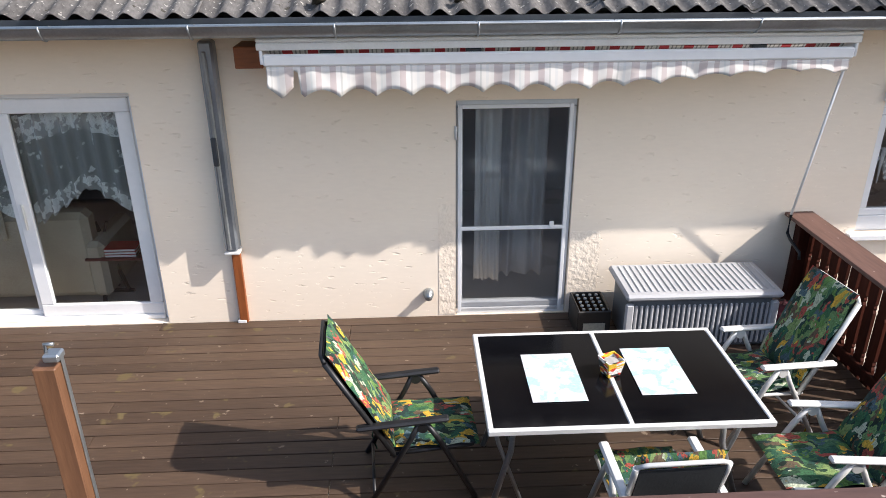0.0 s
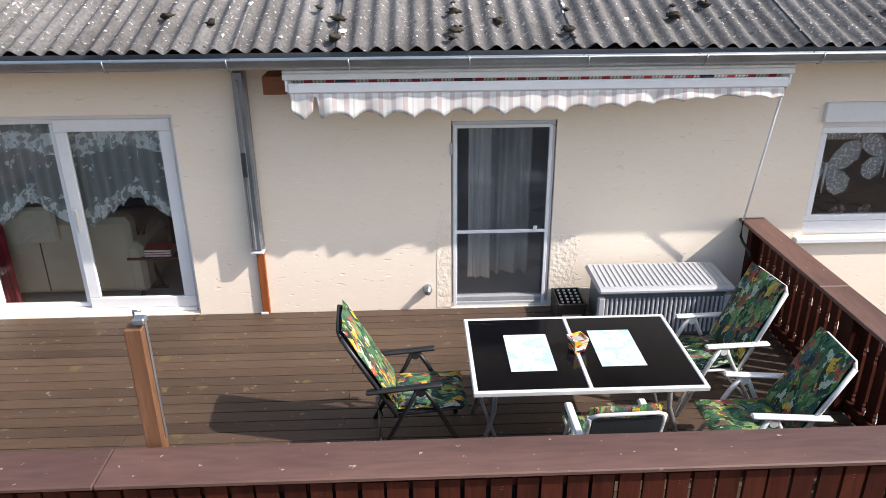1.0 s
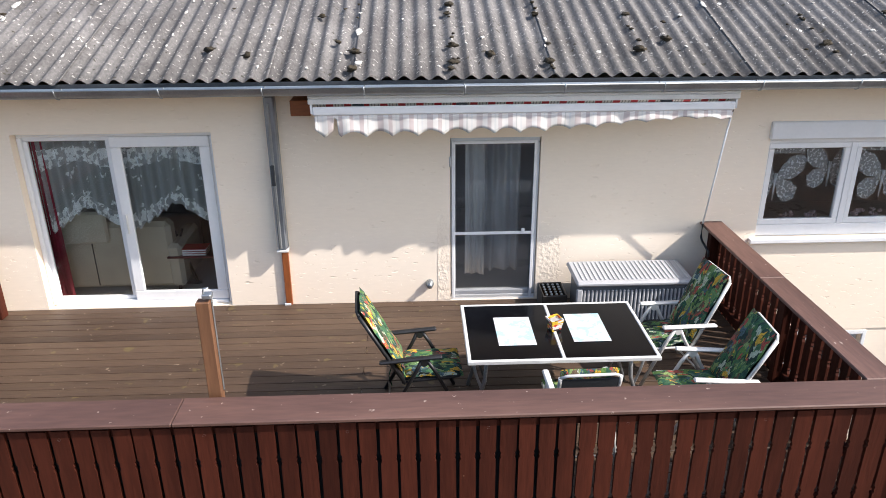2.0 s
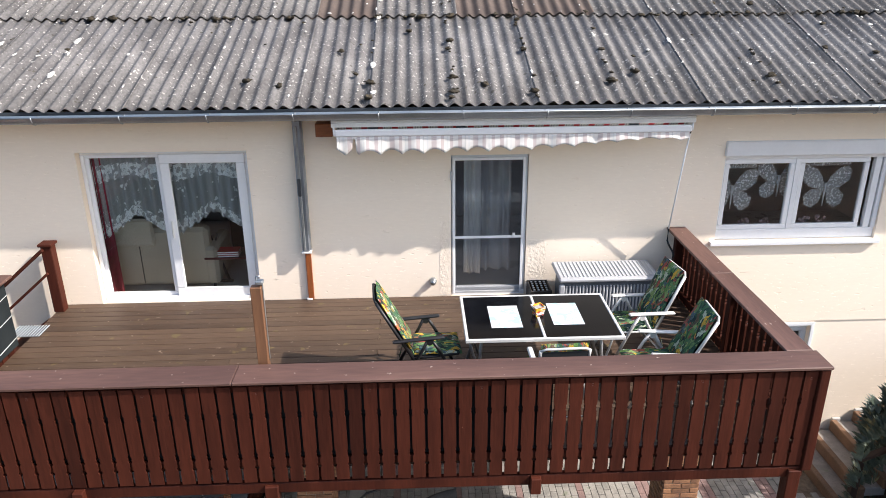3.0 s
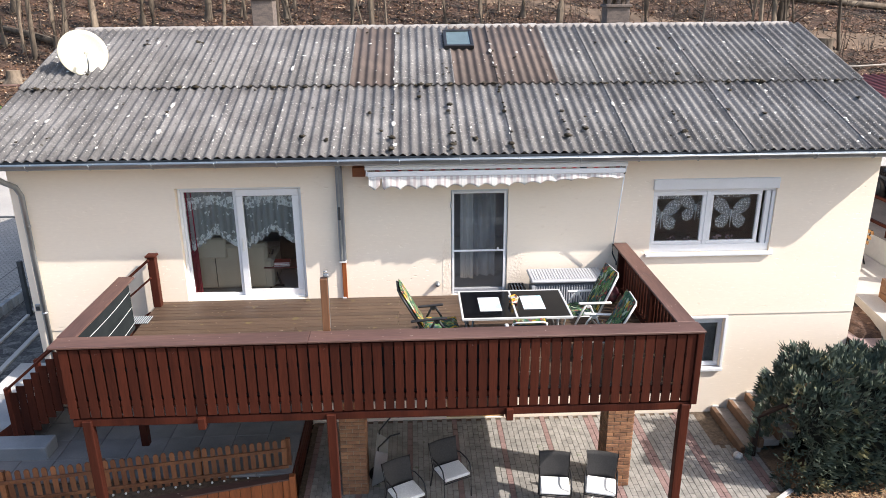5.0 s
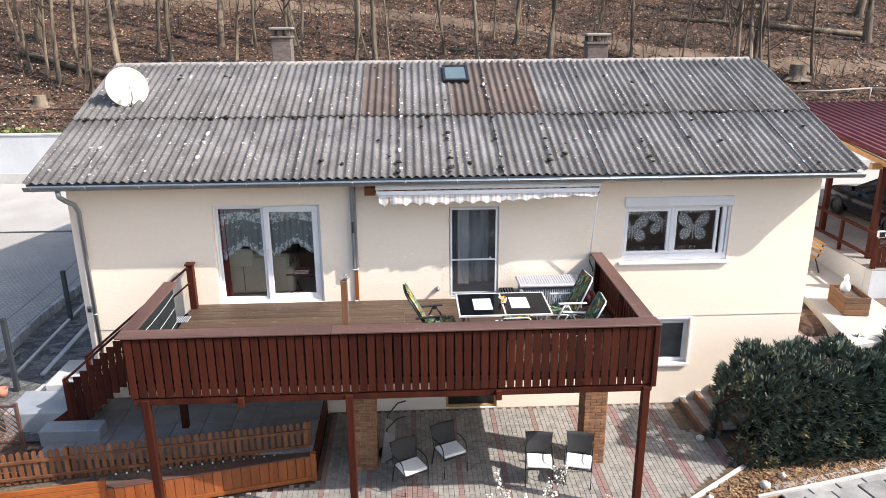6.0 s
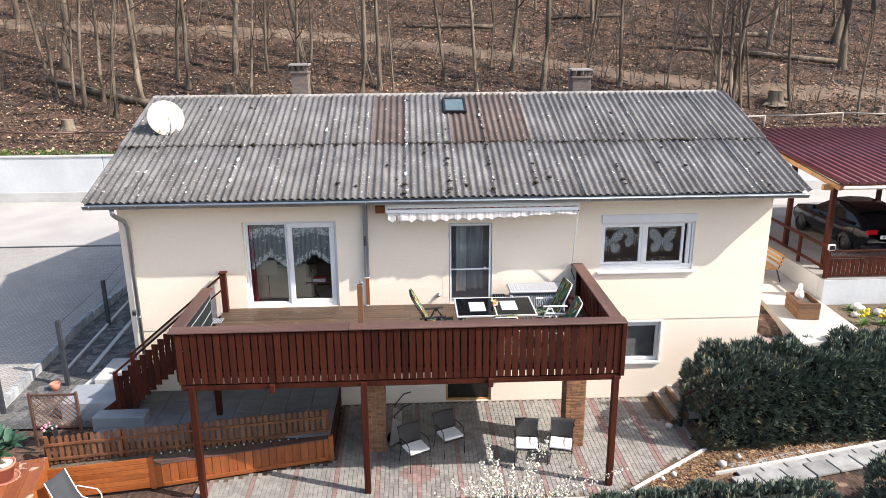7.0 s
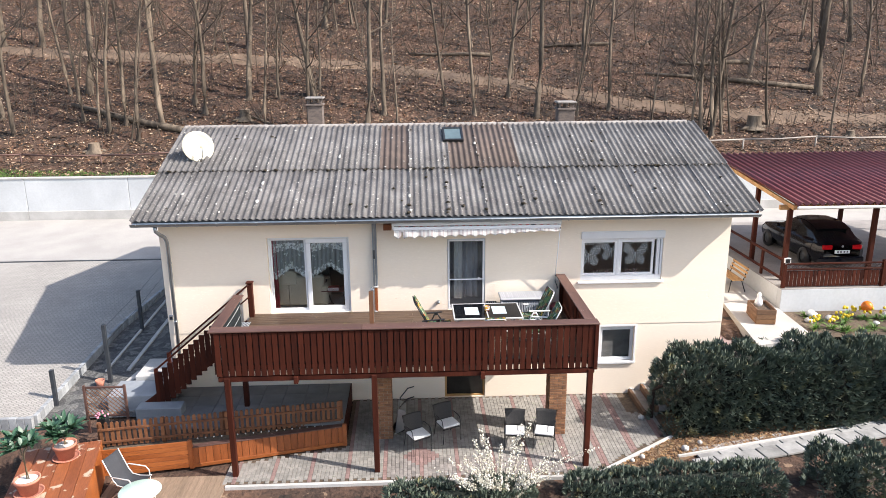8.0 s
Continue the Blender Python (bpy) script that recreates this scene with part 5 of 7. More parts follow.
BRICK = mat("brown_brick", (0.30, 0.15, 0.075), (0.19, 0.09, 0.05), 0.9, scale=6, fine=60, bump=0.4, grain=0.2, rand=0.25)
MORTAR = mat("mortar", (0.33, 0.27, 0.2), rough=0.95, fine=60, bump=0.4)
for px, w in ((2.77, 0.46), (-1.8, 0.44)):
    pil = thing("brick_pillar", (px, -2.1, 0), "brown brick pillar carrying the deck", "pillar", "brick pillars")
    part("core", Geo().box(-w / 2 + 0.012, w / 2 - 0.012, -w / 2 + 0.012, w / 2 - 0.012, 0, 2.35), MORTAR, pil)
    bl = (w - 0.01) / 2
    brick_me = Geo().box(0.005, bl - 0.005, 0, 0.09, 0.005, 0.066, 0.004).mesh("brick", BRICK)
    half_me = Geo().box(0.005, bl / 2 - 0.005, 0, 0.09, 0.005, 0.066, 0.004).mesh("brick", BRICK)
    for k in range(32):
        for turn in (0, 90, -90):
            base = pose(0, 0, 0.073 * k, 0, 0, turn)
            if (k + (turn != 0)) % 2:
                for q in (0, 1):
                    part("brick", brick_me, None, pil, m=base @ pose(-w / 2 + 0.005 + q * bl, -w / 2 - rng.uniform(0, 0.004), 0))
            else:
                part("brick", half_me, None, pil, m=base @ pose(-w / 2 + 0.005, -w / 2 - rng.uniform(0, 0.004), 0))
                part("brick", brick_me, None, pil, m=base @ pose(-w / 2 + 0.005 + bl / 2, -w / 2 - rng.uniform(0, 0.004), 0))
                part("brick", half_me, None, pil, m=base @ pose(-w / 2 + 0.005 + bl * 1.5, -w / 2 - rng.uniform(0, 0.004), 0))

WICKER = mat("black_wicker", (0.03, 0.028, 0.028), (0.018, 0.017, 0.017), 0.6, scale=40, fine=160, bump=0.6, grain=0.3)
SEATPAD = mat("white_seat_pad", (0.78, 0.78, 0.76), (0.7, 0.7, 0.68), 0.9, scale=4, fine=60, bump=0.15)


def wicker_chair(m, label):
    """Stacking armchair that faces local -y."""
    c = thing("wicker_chair", m, label, "chair", "patio chairs")
    part("seat", Geo().box(-0.23, 0.23, -0.24, 0.2, 0.39, 0.42, 0.012), WICKER, c)
    part("seat_pad", Geo().box(-0.245, 0.245, -0.265, 0.17, 0.422, 0.485, 0.022), SEATPAD, c, "white seat pad")
    g, v = Geo(), []
    for s in (0, 1):
        for j in range(7):
            for i in range(9):
                u = i / 8 - 0.5
                v.append((u * (0.46 + 0.05 * j / 6), 0.2 + 0.13 * j / 6 - 0.12 * u * u + 0.02 * s, 0.43 + 0.44 * j / 6))
    f = [(j * 9 + i, j * 9 + i + 1, (j + 1) * 9 + i + 1, (j + 1) * 9 + i) for j in range(6) for i in range(8)]
    g.add(v, f + [tuple(63 + q for q in t[::-1]) for t in f] + [(i, 63 + i, 64 + i, i + 1) for i in range(8)] + [(54 + i, 55 + i, 118 + i, 117 + i) for i in range(8)], True)
    part("backrest", g, WICKER, c)
    for s in (-1, 1):
        x = 0.26 * s
        part("arm_frame", Geo().tube([(x, -0.27, 0), (x, -0.25, 0.5), (x, -0.2, 0.63), (x, -0.1, 0.66), (x, 0.12, 0.65), (x * 0.95, 0.22, 0.62)], 0.012, 8), BLACK_STEEL, c)
        part("back_leg", Geo().tube([(x * 0.95, 0.3, 0), (x * 0.95, 0.19, 0.42), (x, 0.33, 0.87)], 0.012, 8), BLACK_STEEL, c)
    part("front_bar", Geo().tube([(-0.26, -0.25, 0.39), (0.26, -0.25, 0.39)], 0.01, 6), BLACK_STEEL, c)
    return c


for x, y, rz in ((-0.93, -2.85, 28), (-0.14, -2.32, 25), (1.58, -2.8, -8), (2.35, -2.85, -16)):
    wicker_chair(pose(x, y, 0.0, 0, 0, rz), "black wicker stacking armchair with a white seat pad")
wb = thing("wheelbarrow", (-1.42, -2.0, 0), "grey wheelbarrow leaning upright against the pillar", "wheelbarrow")
part("tray", Geo().add([(-0.1, -0.25, 0.1), (-0.1, 0.25, 0.1), (0.0, 0.28, 0.85), (0.0, -0.28, 0.85), (0.14, -0.2, 0.2), (0.14, 0.2, 0.2), (0.2, 0.22, 0.75), (0.2, -0.22, 0.75)], [(0, 1, 2, 3), (4, 7, 6, 5), (0, 4, 5, 1), (1, 5, 6, 2), (2, 6, 7, 3), (3, 7, 4, 0)]), ZINC, wb, "galvanised tray")
for s in (-1, 1):
    part("handle", Geo().tube([(0.0, 0.2 * s, 0.1), (0.04, 0.26 * s, 0.9), (0.25, 0.3 * s, 1.15), (0.42, 0.3 * s, 1.2)], 0.015, 6), BLACK_STEEL, wb)
part("wheel", Geo().lathe([(0.06, -0.03), (0.16, -0.035), (0.18, 0), (0.16, 0.035), (0.06, 0.03)], 18, pose(0.02, 0, 0.18, 90)), BLACK_STEEL, wb)

# ---- terrace, retaining wall, picket fence and stairs on the low side ----
SLAB = mat("grey_terrace_slab", (0.2, 0.2, 0.2), (0.15, 0.15, 0.152), 0.85, scale=2, fine=40, bump=0.15, grain=0.08, rand=0.06)
ter = thing("terrace", (0, 0, 0.55), "raised terrace of large grey concrete slabs", "terrace", kind="structure")
sl = Geo().box(0.004, 0.596, 0.004, 0.596, -0.05, 0, 0.006).mesh("slab", SLAB)
for i in range(9):
    for j in range(4):
        part("slab", sl, None, ter, m=pose(-8.25 + i * 0.6, -2.42 + j * 0.6, rng.uniform(-0.002, 0.002)))
part("terrace_core", Geo().box(-8.25, -2.85, -2.38, -0.01, -0.6, -0.052), SOIL, ter)
for k in range(4):
    part("end_board", Geo().box(-2.848, -2.82, -2.4, -0.02, -0.545 + k * 0.138, -0.415 + k * 0.138, 0.005), WOOD_RED, ter)
R0, R1 = Vector((-2.82, -2.55, 0)), Vector((-6.51, -3.41, 0))
R2 = Vector((-8.65, -3.76, 0))
rw = thing("planter_wall", (0, 0, 0), "orange stained board wall carrying the terrace edge", "retaining wall")
for k in range(22):
    p = R0.lerp(R1, (k + 0.5) / 22)
    ang = math.degrees(math.atan2(R1.y - R0.y, R1.x - R0.x))
    part("board", Geo().box(-0.082, 0.082, -0.012, 0.014, 0.06, 0.525, 0.004), WOOD_ORANGE_Z, rw, m=pose(p.x, p.y, 0, 0, 0, ang + 180))
part("top_board", Geo().beam((R0.x, R0.y + 0.06, 0.545), (R1.x, R1.y + 0.06, 0.545), 0.16, 0.03, 0.005), WOOD_CAP, rw)
part("foot_board", Geo().beam((R0.x, R0.y - 0.02, 0.05), (R1.x, R1.y - 0.02, 0.05), 0.03, 0.09, 0.005), WOOD_ORANGE, rw)
for k in range(6):
    z = 0.03 + 0.12 * k
    part("wide_board", Geo().beam((R1.x - 0.01, R1.y - 0.03, z + 0.06), (R2.x, R2.y - 0.03, z + 0.06), 0.03, 0.112, 0.005), WOOD_ORANGE, rw)
for p in (R0, R1, R1.lerp(R2, 0.99)):
    part("wall_post", Geo().box(p.x - 0.05, p.x + 0.05, p.y - 0.06, p.y + 0.04, 0, 0.76 if p is not R0 else 0.62, 0.006), WOOD_ORANGE_Z, rw)
part("earth_fill", Geo().add([(R0.x, R0.y + 0.03, 0.0), (R1.x, R1.y + 0.03, 0), (R2.x, R2.y + 0.03, 0), (R2.x, -2.3, 0), (R0.x, -2.0, 0)] + [(R0.x, R0.y + 0.03, 0.47), (R1.x, R1.y + 0.03, 0.49), (R2.x, R2.y + 0.03, 0.55), (R2.x, -2.3, 0.5), (R0.x, -2.0, 0.47)], [(4, 3, 2, 1, 0), (5, 6, 7, 8, 9), (0, 1, 6, 5), (1, 2, 7, 6), (2, 3, 8, 7), (3, 4, 9, 8), (4, 0, 5, 9)]), SOIL, rw)
pf = thing("picket_fence", (0, 0, 0), "brown picket fence with rounded tops above the board wall", "fence")
F0, F1 = Vector((-2.93, -2.22, 0.46)), Vector((-8.72, -3.30, 0.58))
pick = [(-0.04, 0.0), (0.04, 0.0), (0.04, 0.6)] + [(0.04 * math.cos(a * math.pi / 6), 0.6 + 0.05 * math.sin(a * math.pi / 6)) for a in range(1, 6)] + [(-0.04, 0.6)]
fang = math.degrees(math.atan2(F0.y - F1.y, F0.x - F1.x))
picket = Geo().prism(pick, Matrix(((1, 0, 0, 0), (0, 0, 1, 0), (0, 1, 0, 0), (0, 0, 0, 1))), 0.02).mesh("picket", WOOD_PICKET)
for k in range(46):
    p = F0.lerp(F1, (k + 0.5) / 46)
    part("picket", picket, None, pf, m=pose(p.x, p.y - 0.02, p.z + rng.uniform(-0.01, 0.01), 0, rng.uniform(-0.8, 0.8), fang))
for dz in (0.12, 0.46):
    part("fence_rail", Geo().beam(F0 + Vector((0, -0.037, dz)), F1 + Vector((0, -0.037, dz)), 0.03, 0.06, 0.004), WOOD_PICKET, pf)
for k in range(5):
    p = F0.lerp(F1, k / 4)
    part("fence_post", Geo().box(p.x - 0.04, p.x + 0.04, p.y + 0.03, p.y + 0.1, p.z - 0.08, p.z + 0.62, 0.006), WOOD_PICKET, pf)
for k in range(18):
    p = F0.lerp(F1, 0.05 + k * 0.033)
    part("glass_light", Geo().blob((p.x, p.y - 0.06, p.z + 0.0), 0.022, rng, 6, 4, 0.02), WHITE_STEEL, pf)

SX0, SX1 = -5.58, -7.9
stw = thing("deck_stairs", (0, 0, 0), "red-brown timber stairs from the deck to the terrace", "stairs")
for y in (-1.36, -0.28):
    part("stringer", Geo().beam((SX0, y, FLOOR - 0.18), (SX1 - 0.45, y, 0.60), 0.05, 0.24, 0.006), WOOD_RED, stw)
    part("handrail", Geo().beam((SX0 + 0.05, y, FLOOR + 0.95), (SX1, y, 1.72), 0.09, 0.045, 0.008), WOOD_RED, stw)
for k in range(12):
    x, z = SX0 - 0.12 - k * 0.225, FLOOR - 0.17 * (k + 1)
    part("tread", Geo().box(x - 0.15, x + 0.12, -1.33, -0.31, z - 0.04, z, 0.006), WOOD_RED, stw)
st_slat = slat_mesh(1.02, 0.138)
for k in range(15):
    x = SX0 - 0.12 - k * 0.15
    z = FLOOR + 0.05 - (k + 0.8) * 0.15 * (FLOOR + 0.95 - 1.72) / (SX0 - SX1)
    part("slat", st_slat, None, stw, m=pose(x, -1.40, z - 0.26))
for y in (-0.28,):
    part("middle_rail", Geo().beam((SX0 + 0.05, y, FLOOR + 0.6), (SX1, y, 1.37), 0.05, 0.035, 0.006), WOOD_RED, stw)
for y in (-1.36, -0.28):
    part("newel", Geo().box(SX1 - 0.04, SX1 + 0.05, y - 0.045, y + 0.045, 0.5, 1.75, 0.006), WOOD_RED, stw)
GREYSTEP = mat("blue_grey_step", (0.27, 0.295, 0.32), (0.22, 0.242, 0.266), 0.8, scale=2, fine=40, bump=0.15, grain=0.06)
cs = thing("concrete_steps", (0, 0, 0), "blue-grey concrete step blocks at the foot of the stairs", "steps")
part("block", Geo().box(-9.28, -7.99, -1.37, -0.39, 0.4, 0.98, 0.02), GREYSTEP, cs)
part("block", Geo().box(-8.4, -7.2, -1.79, -1.38, 0.4, 0.80, 0.02), GREYSTEP, cs)
part("block", Geo().box(-8.87, -7.96, -0.37, 0.85, 0.4, 1.1, 0.02), CONCRETE, cs)

# lattice, raised planter with pots, sling chair and round table
la = thing("lattice_panel", (-8.8, -2.5, 0.95), "brown diagonal lattice panel beside the fence", "lattice")
for x in (-0.5, 0.5):
    part("post", Geo().box(x - 0.03, x + 0.03, -0.03, 0.03, -0.42, 0.9, 0.005), WOOD_CAP, la)
for z in (0.06, 0.84):
    part("rail", Geo().box(-0.469, 0.469, -0.02, 0.02, z - 0.025, z + 0.025, 0.004), WOOD_CAP, la)
for k in range(-4, 9):
    for sgn in (1, -1):
        x0 = -0.47 + k * 0.12
        x1, z0, z1 = x0 + 0.72, 0.08, 0.82
        a, b = (x0, z0), (x1, z1)
        t0, t1 = max(0, (-0.47 - x0) / 0.72), min(1, (0.47 - x0) / 0.72)
        if t1 - t0 > 0.08:
            p, q = (x0 + 0.72 * t0, z0 + 0.74 * t0), (x0 + 0.72 * t1, z0 + 0.74 * t1)
            part("lath", Geo().beam((sgn * p[0], -0.006 * sgn, p[1]), (sgn * q[0], -0.006 * sgn, q[1]), 0.008, 0.025, up=(0, 1, 0)), WOOD_PICKET, la)
bxm = mat("worn_orange_boards", (0.27, 0.085, 0.03), (0.18, 0.055, 0.022), 0.55, scale=2, fine=40, bump=0.2, grain=0.2, stretch=(1, 0.15, 1), rand=0.08, spots=[((0.42, 0.33, 0.24), 3.5, 0.40)])
rb = thing("raised_bench", pose(-8.55, -3.55, 0, 0, 0, 14), "raised orange wooden bench with worn paint", "bench")
for k in range(6):
    part("top_board", Geo().box(-1.62 + k * 0.272, -1.355 + k * 0.272, -3.4, 0, 0.87, 0.91, 0.006), bxm, rb)
for q in ((-1.6, 0.0, -0.03, 0.0), (-1.6, 0.0, -3.39, -3.36), (-0.03, 0.0, -3.35, -0.031), (-1.6, -1.57, -3.35, -0.031)):
    part("side_board", Geo().box(*q, 0.0, 0.868, 0.004), WOOD_ORANGE, rb)
TERRA = mat("terracotta_pot", (0.52, 0.22, 0.15), (0.45, 0.18, 0.12), 0.8, scale=4, fine=50, bump=0.1, grain=0.08)
LEAF = mat("green_leaf", (0.05, 0.12, 0.065), (0.03, 0.08, 0.045), 0.45, scale=8, fine=60, bump=0.1, grain=0.2)
PEBBLE = mat("white_pebbles", (0.7, 0.68, 0.64), (0.5, 0.48, 0.45), 0.9, scale=30, fine=80, bump=0.6, grain=0.2)


def strap_leaves(g, n, length, width, rng, z0=0.0, spread=1.0, droop=0.5):
    for _ in range(n):
        a, up = rng.uniform(0, 2 * math.pi), rng.uniform(0.25, 1.2)
        l, w = length * rng.uniform(0.6, 1.1), width * rng.uniform(0.7, 1.2)
        d = Vector((math.cos(a), math.sin(a), 0))
        s = Vector((-d.y, d.x, 0))
        v = []
        for k in range(5):
            t = k / 4
            p = d * (l * t * spread * math.cos(up)) + Vector((0, 0, z0 + l * (t * math.sin(up) - droop * t * t * 0.5)))
            h = w * math.sin(math.pi * (0.12 + 0.86 * t)) * 0.5
            v += [p - s * h, p + Vector((0, 0, -0.25 * h)), p + s * h]
        g.add(v, [(3 * k + e, 3 * k + e + 1, 3 * k + e + 4, 3 * k + e + 3) for k in range(4) for e in (0, 1)], True)
    return g


for x, y, z, sc_, tall in ((-9.05, -4.3, 0.91, 1.0, 0.0), (-9.2, -5.7, 0.91, 0.8, 0.45)):
    pp = thing("potted_plant", pose(x, y, z), "green leafy shrub in a terracotta pot with white pebbles", "potted plant", "potted plants")
    part("pot", Geo().lathe([(0.0, 0.0), (0.17, 0.0), (0.24, 0.3), (0.265, 0.3), (0.265, 0.36), (0.235, 0.36), (0.225, 0.3), (0.0, 0.29)], 20), TERRA, pp)
    part("saucer", Geo().lathe([(0.0, 0.001), (0.27, 0.001), (0.3, 0.035), (0.28, 0.035), (0.26, 0.012)], 20), TERRA, pp)
    part("pebbles", Geo().lathe([(0.0, 0.335), (0.12, 0.33), (0.225, 0.315)], 14), PEBBLE, pp)
    g, r_ = Geo(), random.Random(int(-x * 100))
    for q in range(7):
        a = q * 0.9
        top = Vector((0.22 * math.cos(a), 0.22 * math.sin(a), 0.62 + 0.2 * r_.random() + tall))
        g2 = Geo()
        strap_leaves(g2, 24, 0.42 * sc_, 0.10, r_)
        g.add([Vector(v) + top for v in g2.v], g2.f, True)
    part("foliage", g, LEAF, pp)
    part("stems", Geo().tube([(0, 0, 0.3), (0.02, 0.01, 0.5 + tall), (0.1, 0.05, 0.65 + tall)], 0.018, 6).tube([(0.05, 0.0, 0.3), (-0.08, 0.06, 0.7 + tall)], 0.014, 6), mat("stem_bark", (0.2, 0.16, 0.1), bump=0.2), pp)
fb = thing("flower_box", (-8.72, -3.0, 0.9), "small dark box with pink flowers hanging on the fence", "flower box")
part("box", Geo().box(-0.1, 0.12, -0.1, 0.1, 0.15, 0.33, 0.01), BLACK_STEEL, fb)
part("bracket", Geo().box(-0.01, 0.01, -0.09, 0.09, 0.0, 0.149), BLACK_STEEL, fb)
g, r_ = Geo(), random.Random(5)
strap_leaves(g, 30, 0.2, 0.04, r_, 0.33)
part("leaves", g, LEAF, fb)
g = Geo()
for _ in range(14):
    g.blob((r_.uniform(-0.15, 0.15), r_.uniform(-0.12, 0.1), 0.42 + r_.uniform(-0.06, 0.08)), 0.028, r_, 6, 4, 0.3)
part("blossoms", g, mat("pink_petals", (0.75, 0.3, 0.4), rough=0.7), fb)
GREYSLING = mat("grey_sling_cloth", (0.04, 0.043, 0.05), (0.03, 0.033, 0.04), 0.8, fine=150, bump=0.15)
sc = thing("sling_chair", pose(-7.6, -4.55, 0, 0, 0, -18), "grey sling garden armchair with white frame", "chair")
g, v = Geo(), []
prof = [(0.42, 0.46), (0.38, 0.44), (0.1, 0.40), (-0.1, 0.42), (-0.2, 0.55), (-0.32, 0.8), (-0.42, 1.02)]
for x, z in prof:
    v += [(x, -0.25, z), (x, -0.08, z - 0.012), (x, 0.08, z - 0.012), (x, 0.25, z)]
g.add(v, [(4 * i + e, 4 * i + e + 1, 4 * i + e + 5, 4 * i + e + 4) for i in range(6) for e in range(3)], True)
sg = part("sling", g, GREYSLING, sc, "dark grey sling cloth")
sg.modifiers.new("thickness", "SOLIDIFY").thickness = 0.006
for s in (-1, 1):
    part("side_tube", Geo().tube([(x, 0.265 * s, z) for x, z in prof], 0.014, 8), WHITE_STEEL, sc)
    part("arm_leg", Geo().tube([(0.36, 0.29 * s, 0), (0.34, 0.3 * s, 0.55), (0.26, 0.3 * s, 0.64), (-0.2, 0.3 * s, 0.64), (-0.24, 0.27 * s, 0.62)], 0.014, 8), WHITE_STEEL, sc)
    part("back_leg", Geo().tube([(-0.36, 0.27 * s, 0), (0.1, 0.265 * s, 0.4)], 0.014, 8), WHITE_STEEL, sc)
rt = thing("round_table", (-7.0, -5.45, 0), "round pale green glass garden table", "table")
part("top", Geo().lathe([(0.0, 0.7), (0.44, 0.7), (0.45, 0.71), (0.44, 0.72), (0.0, 0.72)], 36), mat("pale_green_glass", (0.55, 0.72, 0.62), (0.5, 0.68, 0.58), 0.12, bump=0.0), rt)
for k in range(4):
    a = k * math.pi / 2 + 0.4
    part("leg", Geo().tube([(0.33 * math.cos(a), 0.33 * math.sin(a), 0.69), (0.25 * math.cos(a), 0.25 * math.sin(a), 0.3), (0.38 * math.cos(a), 0.38 * math.sin(a), 0)], 0.013, 6), WHITE_STEEL, rt)
wd = thing("low_deck", (-8.4, -6.6, 0), "weathered grey-brown board floor below the planter wall", "deck", kind="structure")
GREYDECK = mat("grey_brown_board", (0.28, 0.2, 0.14), (0.2, 0.145, 0.1), 0.8, scale=2, fine=40, bump=0.2, grain=0.2, stretch=(1, 0.15, 1), rand=0.14)
lb = Geo().box(0.003, 0.137, 0, 2.95, -0.05, -0.005, 0.004).mesh("board", GREYDECK)
for k in range(20):
    part("board", lb, None, wd, m=pose(0.1 + k * 0.14, -0.15, rng.uniform(-0.002, 0.002)))

# ---- driveway side ----
bpy_drive = Geo()
dxs = np.linspace(-40, -12.0, 28)
dys = np.linspace(-1.95, 16.7, 40)


def drive_edge(y):
    return float(np.interp(y, (-2, 3.7, 7, 9, 16), (-11.0, -10.93, -10.5, -9.8, -8.9)))


vv = []
for y in dys:
    for i, x in enumerate(dxs):
        vv.append((drive_edge(y) if i == len(dxs) - 1 else x, y, drive_z(y)))
nd = len(dxs)
bpy_drive.add(vv, [(j * nd + i, j * nd + i + 1, (j + 1) * nd + i + 1, (j + 1) * nd + i) for j in range(len(dys) - 1) for i in range(nd - 1)], True)
HERR = bpy.data.materials.new("herringbone_pavers")
HERR.use_nodes = True
n, link = HERR.node_tree.nodes, HERR.node_tree.links.new
b = n["Principled BSDF"]
b.inputs["Roughness"].default_value = 0.9
co, mp, br, no, mx, bp = (n.new("ShaderNode" + k) for k in ("TexCoord", "Mapping", "TexBrick", "TexNoise", "Mix", "Bump"))
link(co.outputs["Object"], mp.inputs["Vector"])
mp.inputs["Rotation"].default_value = (0, 0, radians(-38))
link(mp.outputs[0], br.inputs["Vector"])
br.inputs["Color1"].default_value, br.inputs["Color2"].default_value, br.inputs["Mortar"].default_value = (0.45, 0.425, 0.39, 1), (0.37, 0.35, 0.32, 1), (0.25, 0.24, 0.22, 1)
br.inputs["Scale"].default_value, br.inputs["Mortar Size"].default_value, br.inputs["Brick Width"].default_value, br.inputs["Row Height"].default_value = 1.0, 0.011, 0.2, 0.1
no.inputs["Scale"].default_value, no.inputs["Detail"].default_value = 0.6, 5.0
link(co.outputs["Object"], no.inputs["Vector"])
mx.data_type, mx.blend_type = "RGBA", "MULTIPLY"
mx.inputs["Factor"].default_value = 0.35
link(br.outputs["Color"], mx.inputs["A"])
link(no.outputs["Fac"], mx.inputs["B"])
link(mx.outputs["Result"], b.inputs["Base Color"])
bp.inputs["Strength"].default_value, bp.inputs["Distance"].default_value = 0.5, 0.012
link(br.outputs["Fac"], bp.inputs["Height"])
bp.invert = True
link(bp.outputs[0], b.inputs["Normal"])
solid("driveway", bpy_drive, HERR, "pale grey interlocking paver driveway rising beside the house", "driveway", kind="structure")
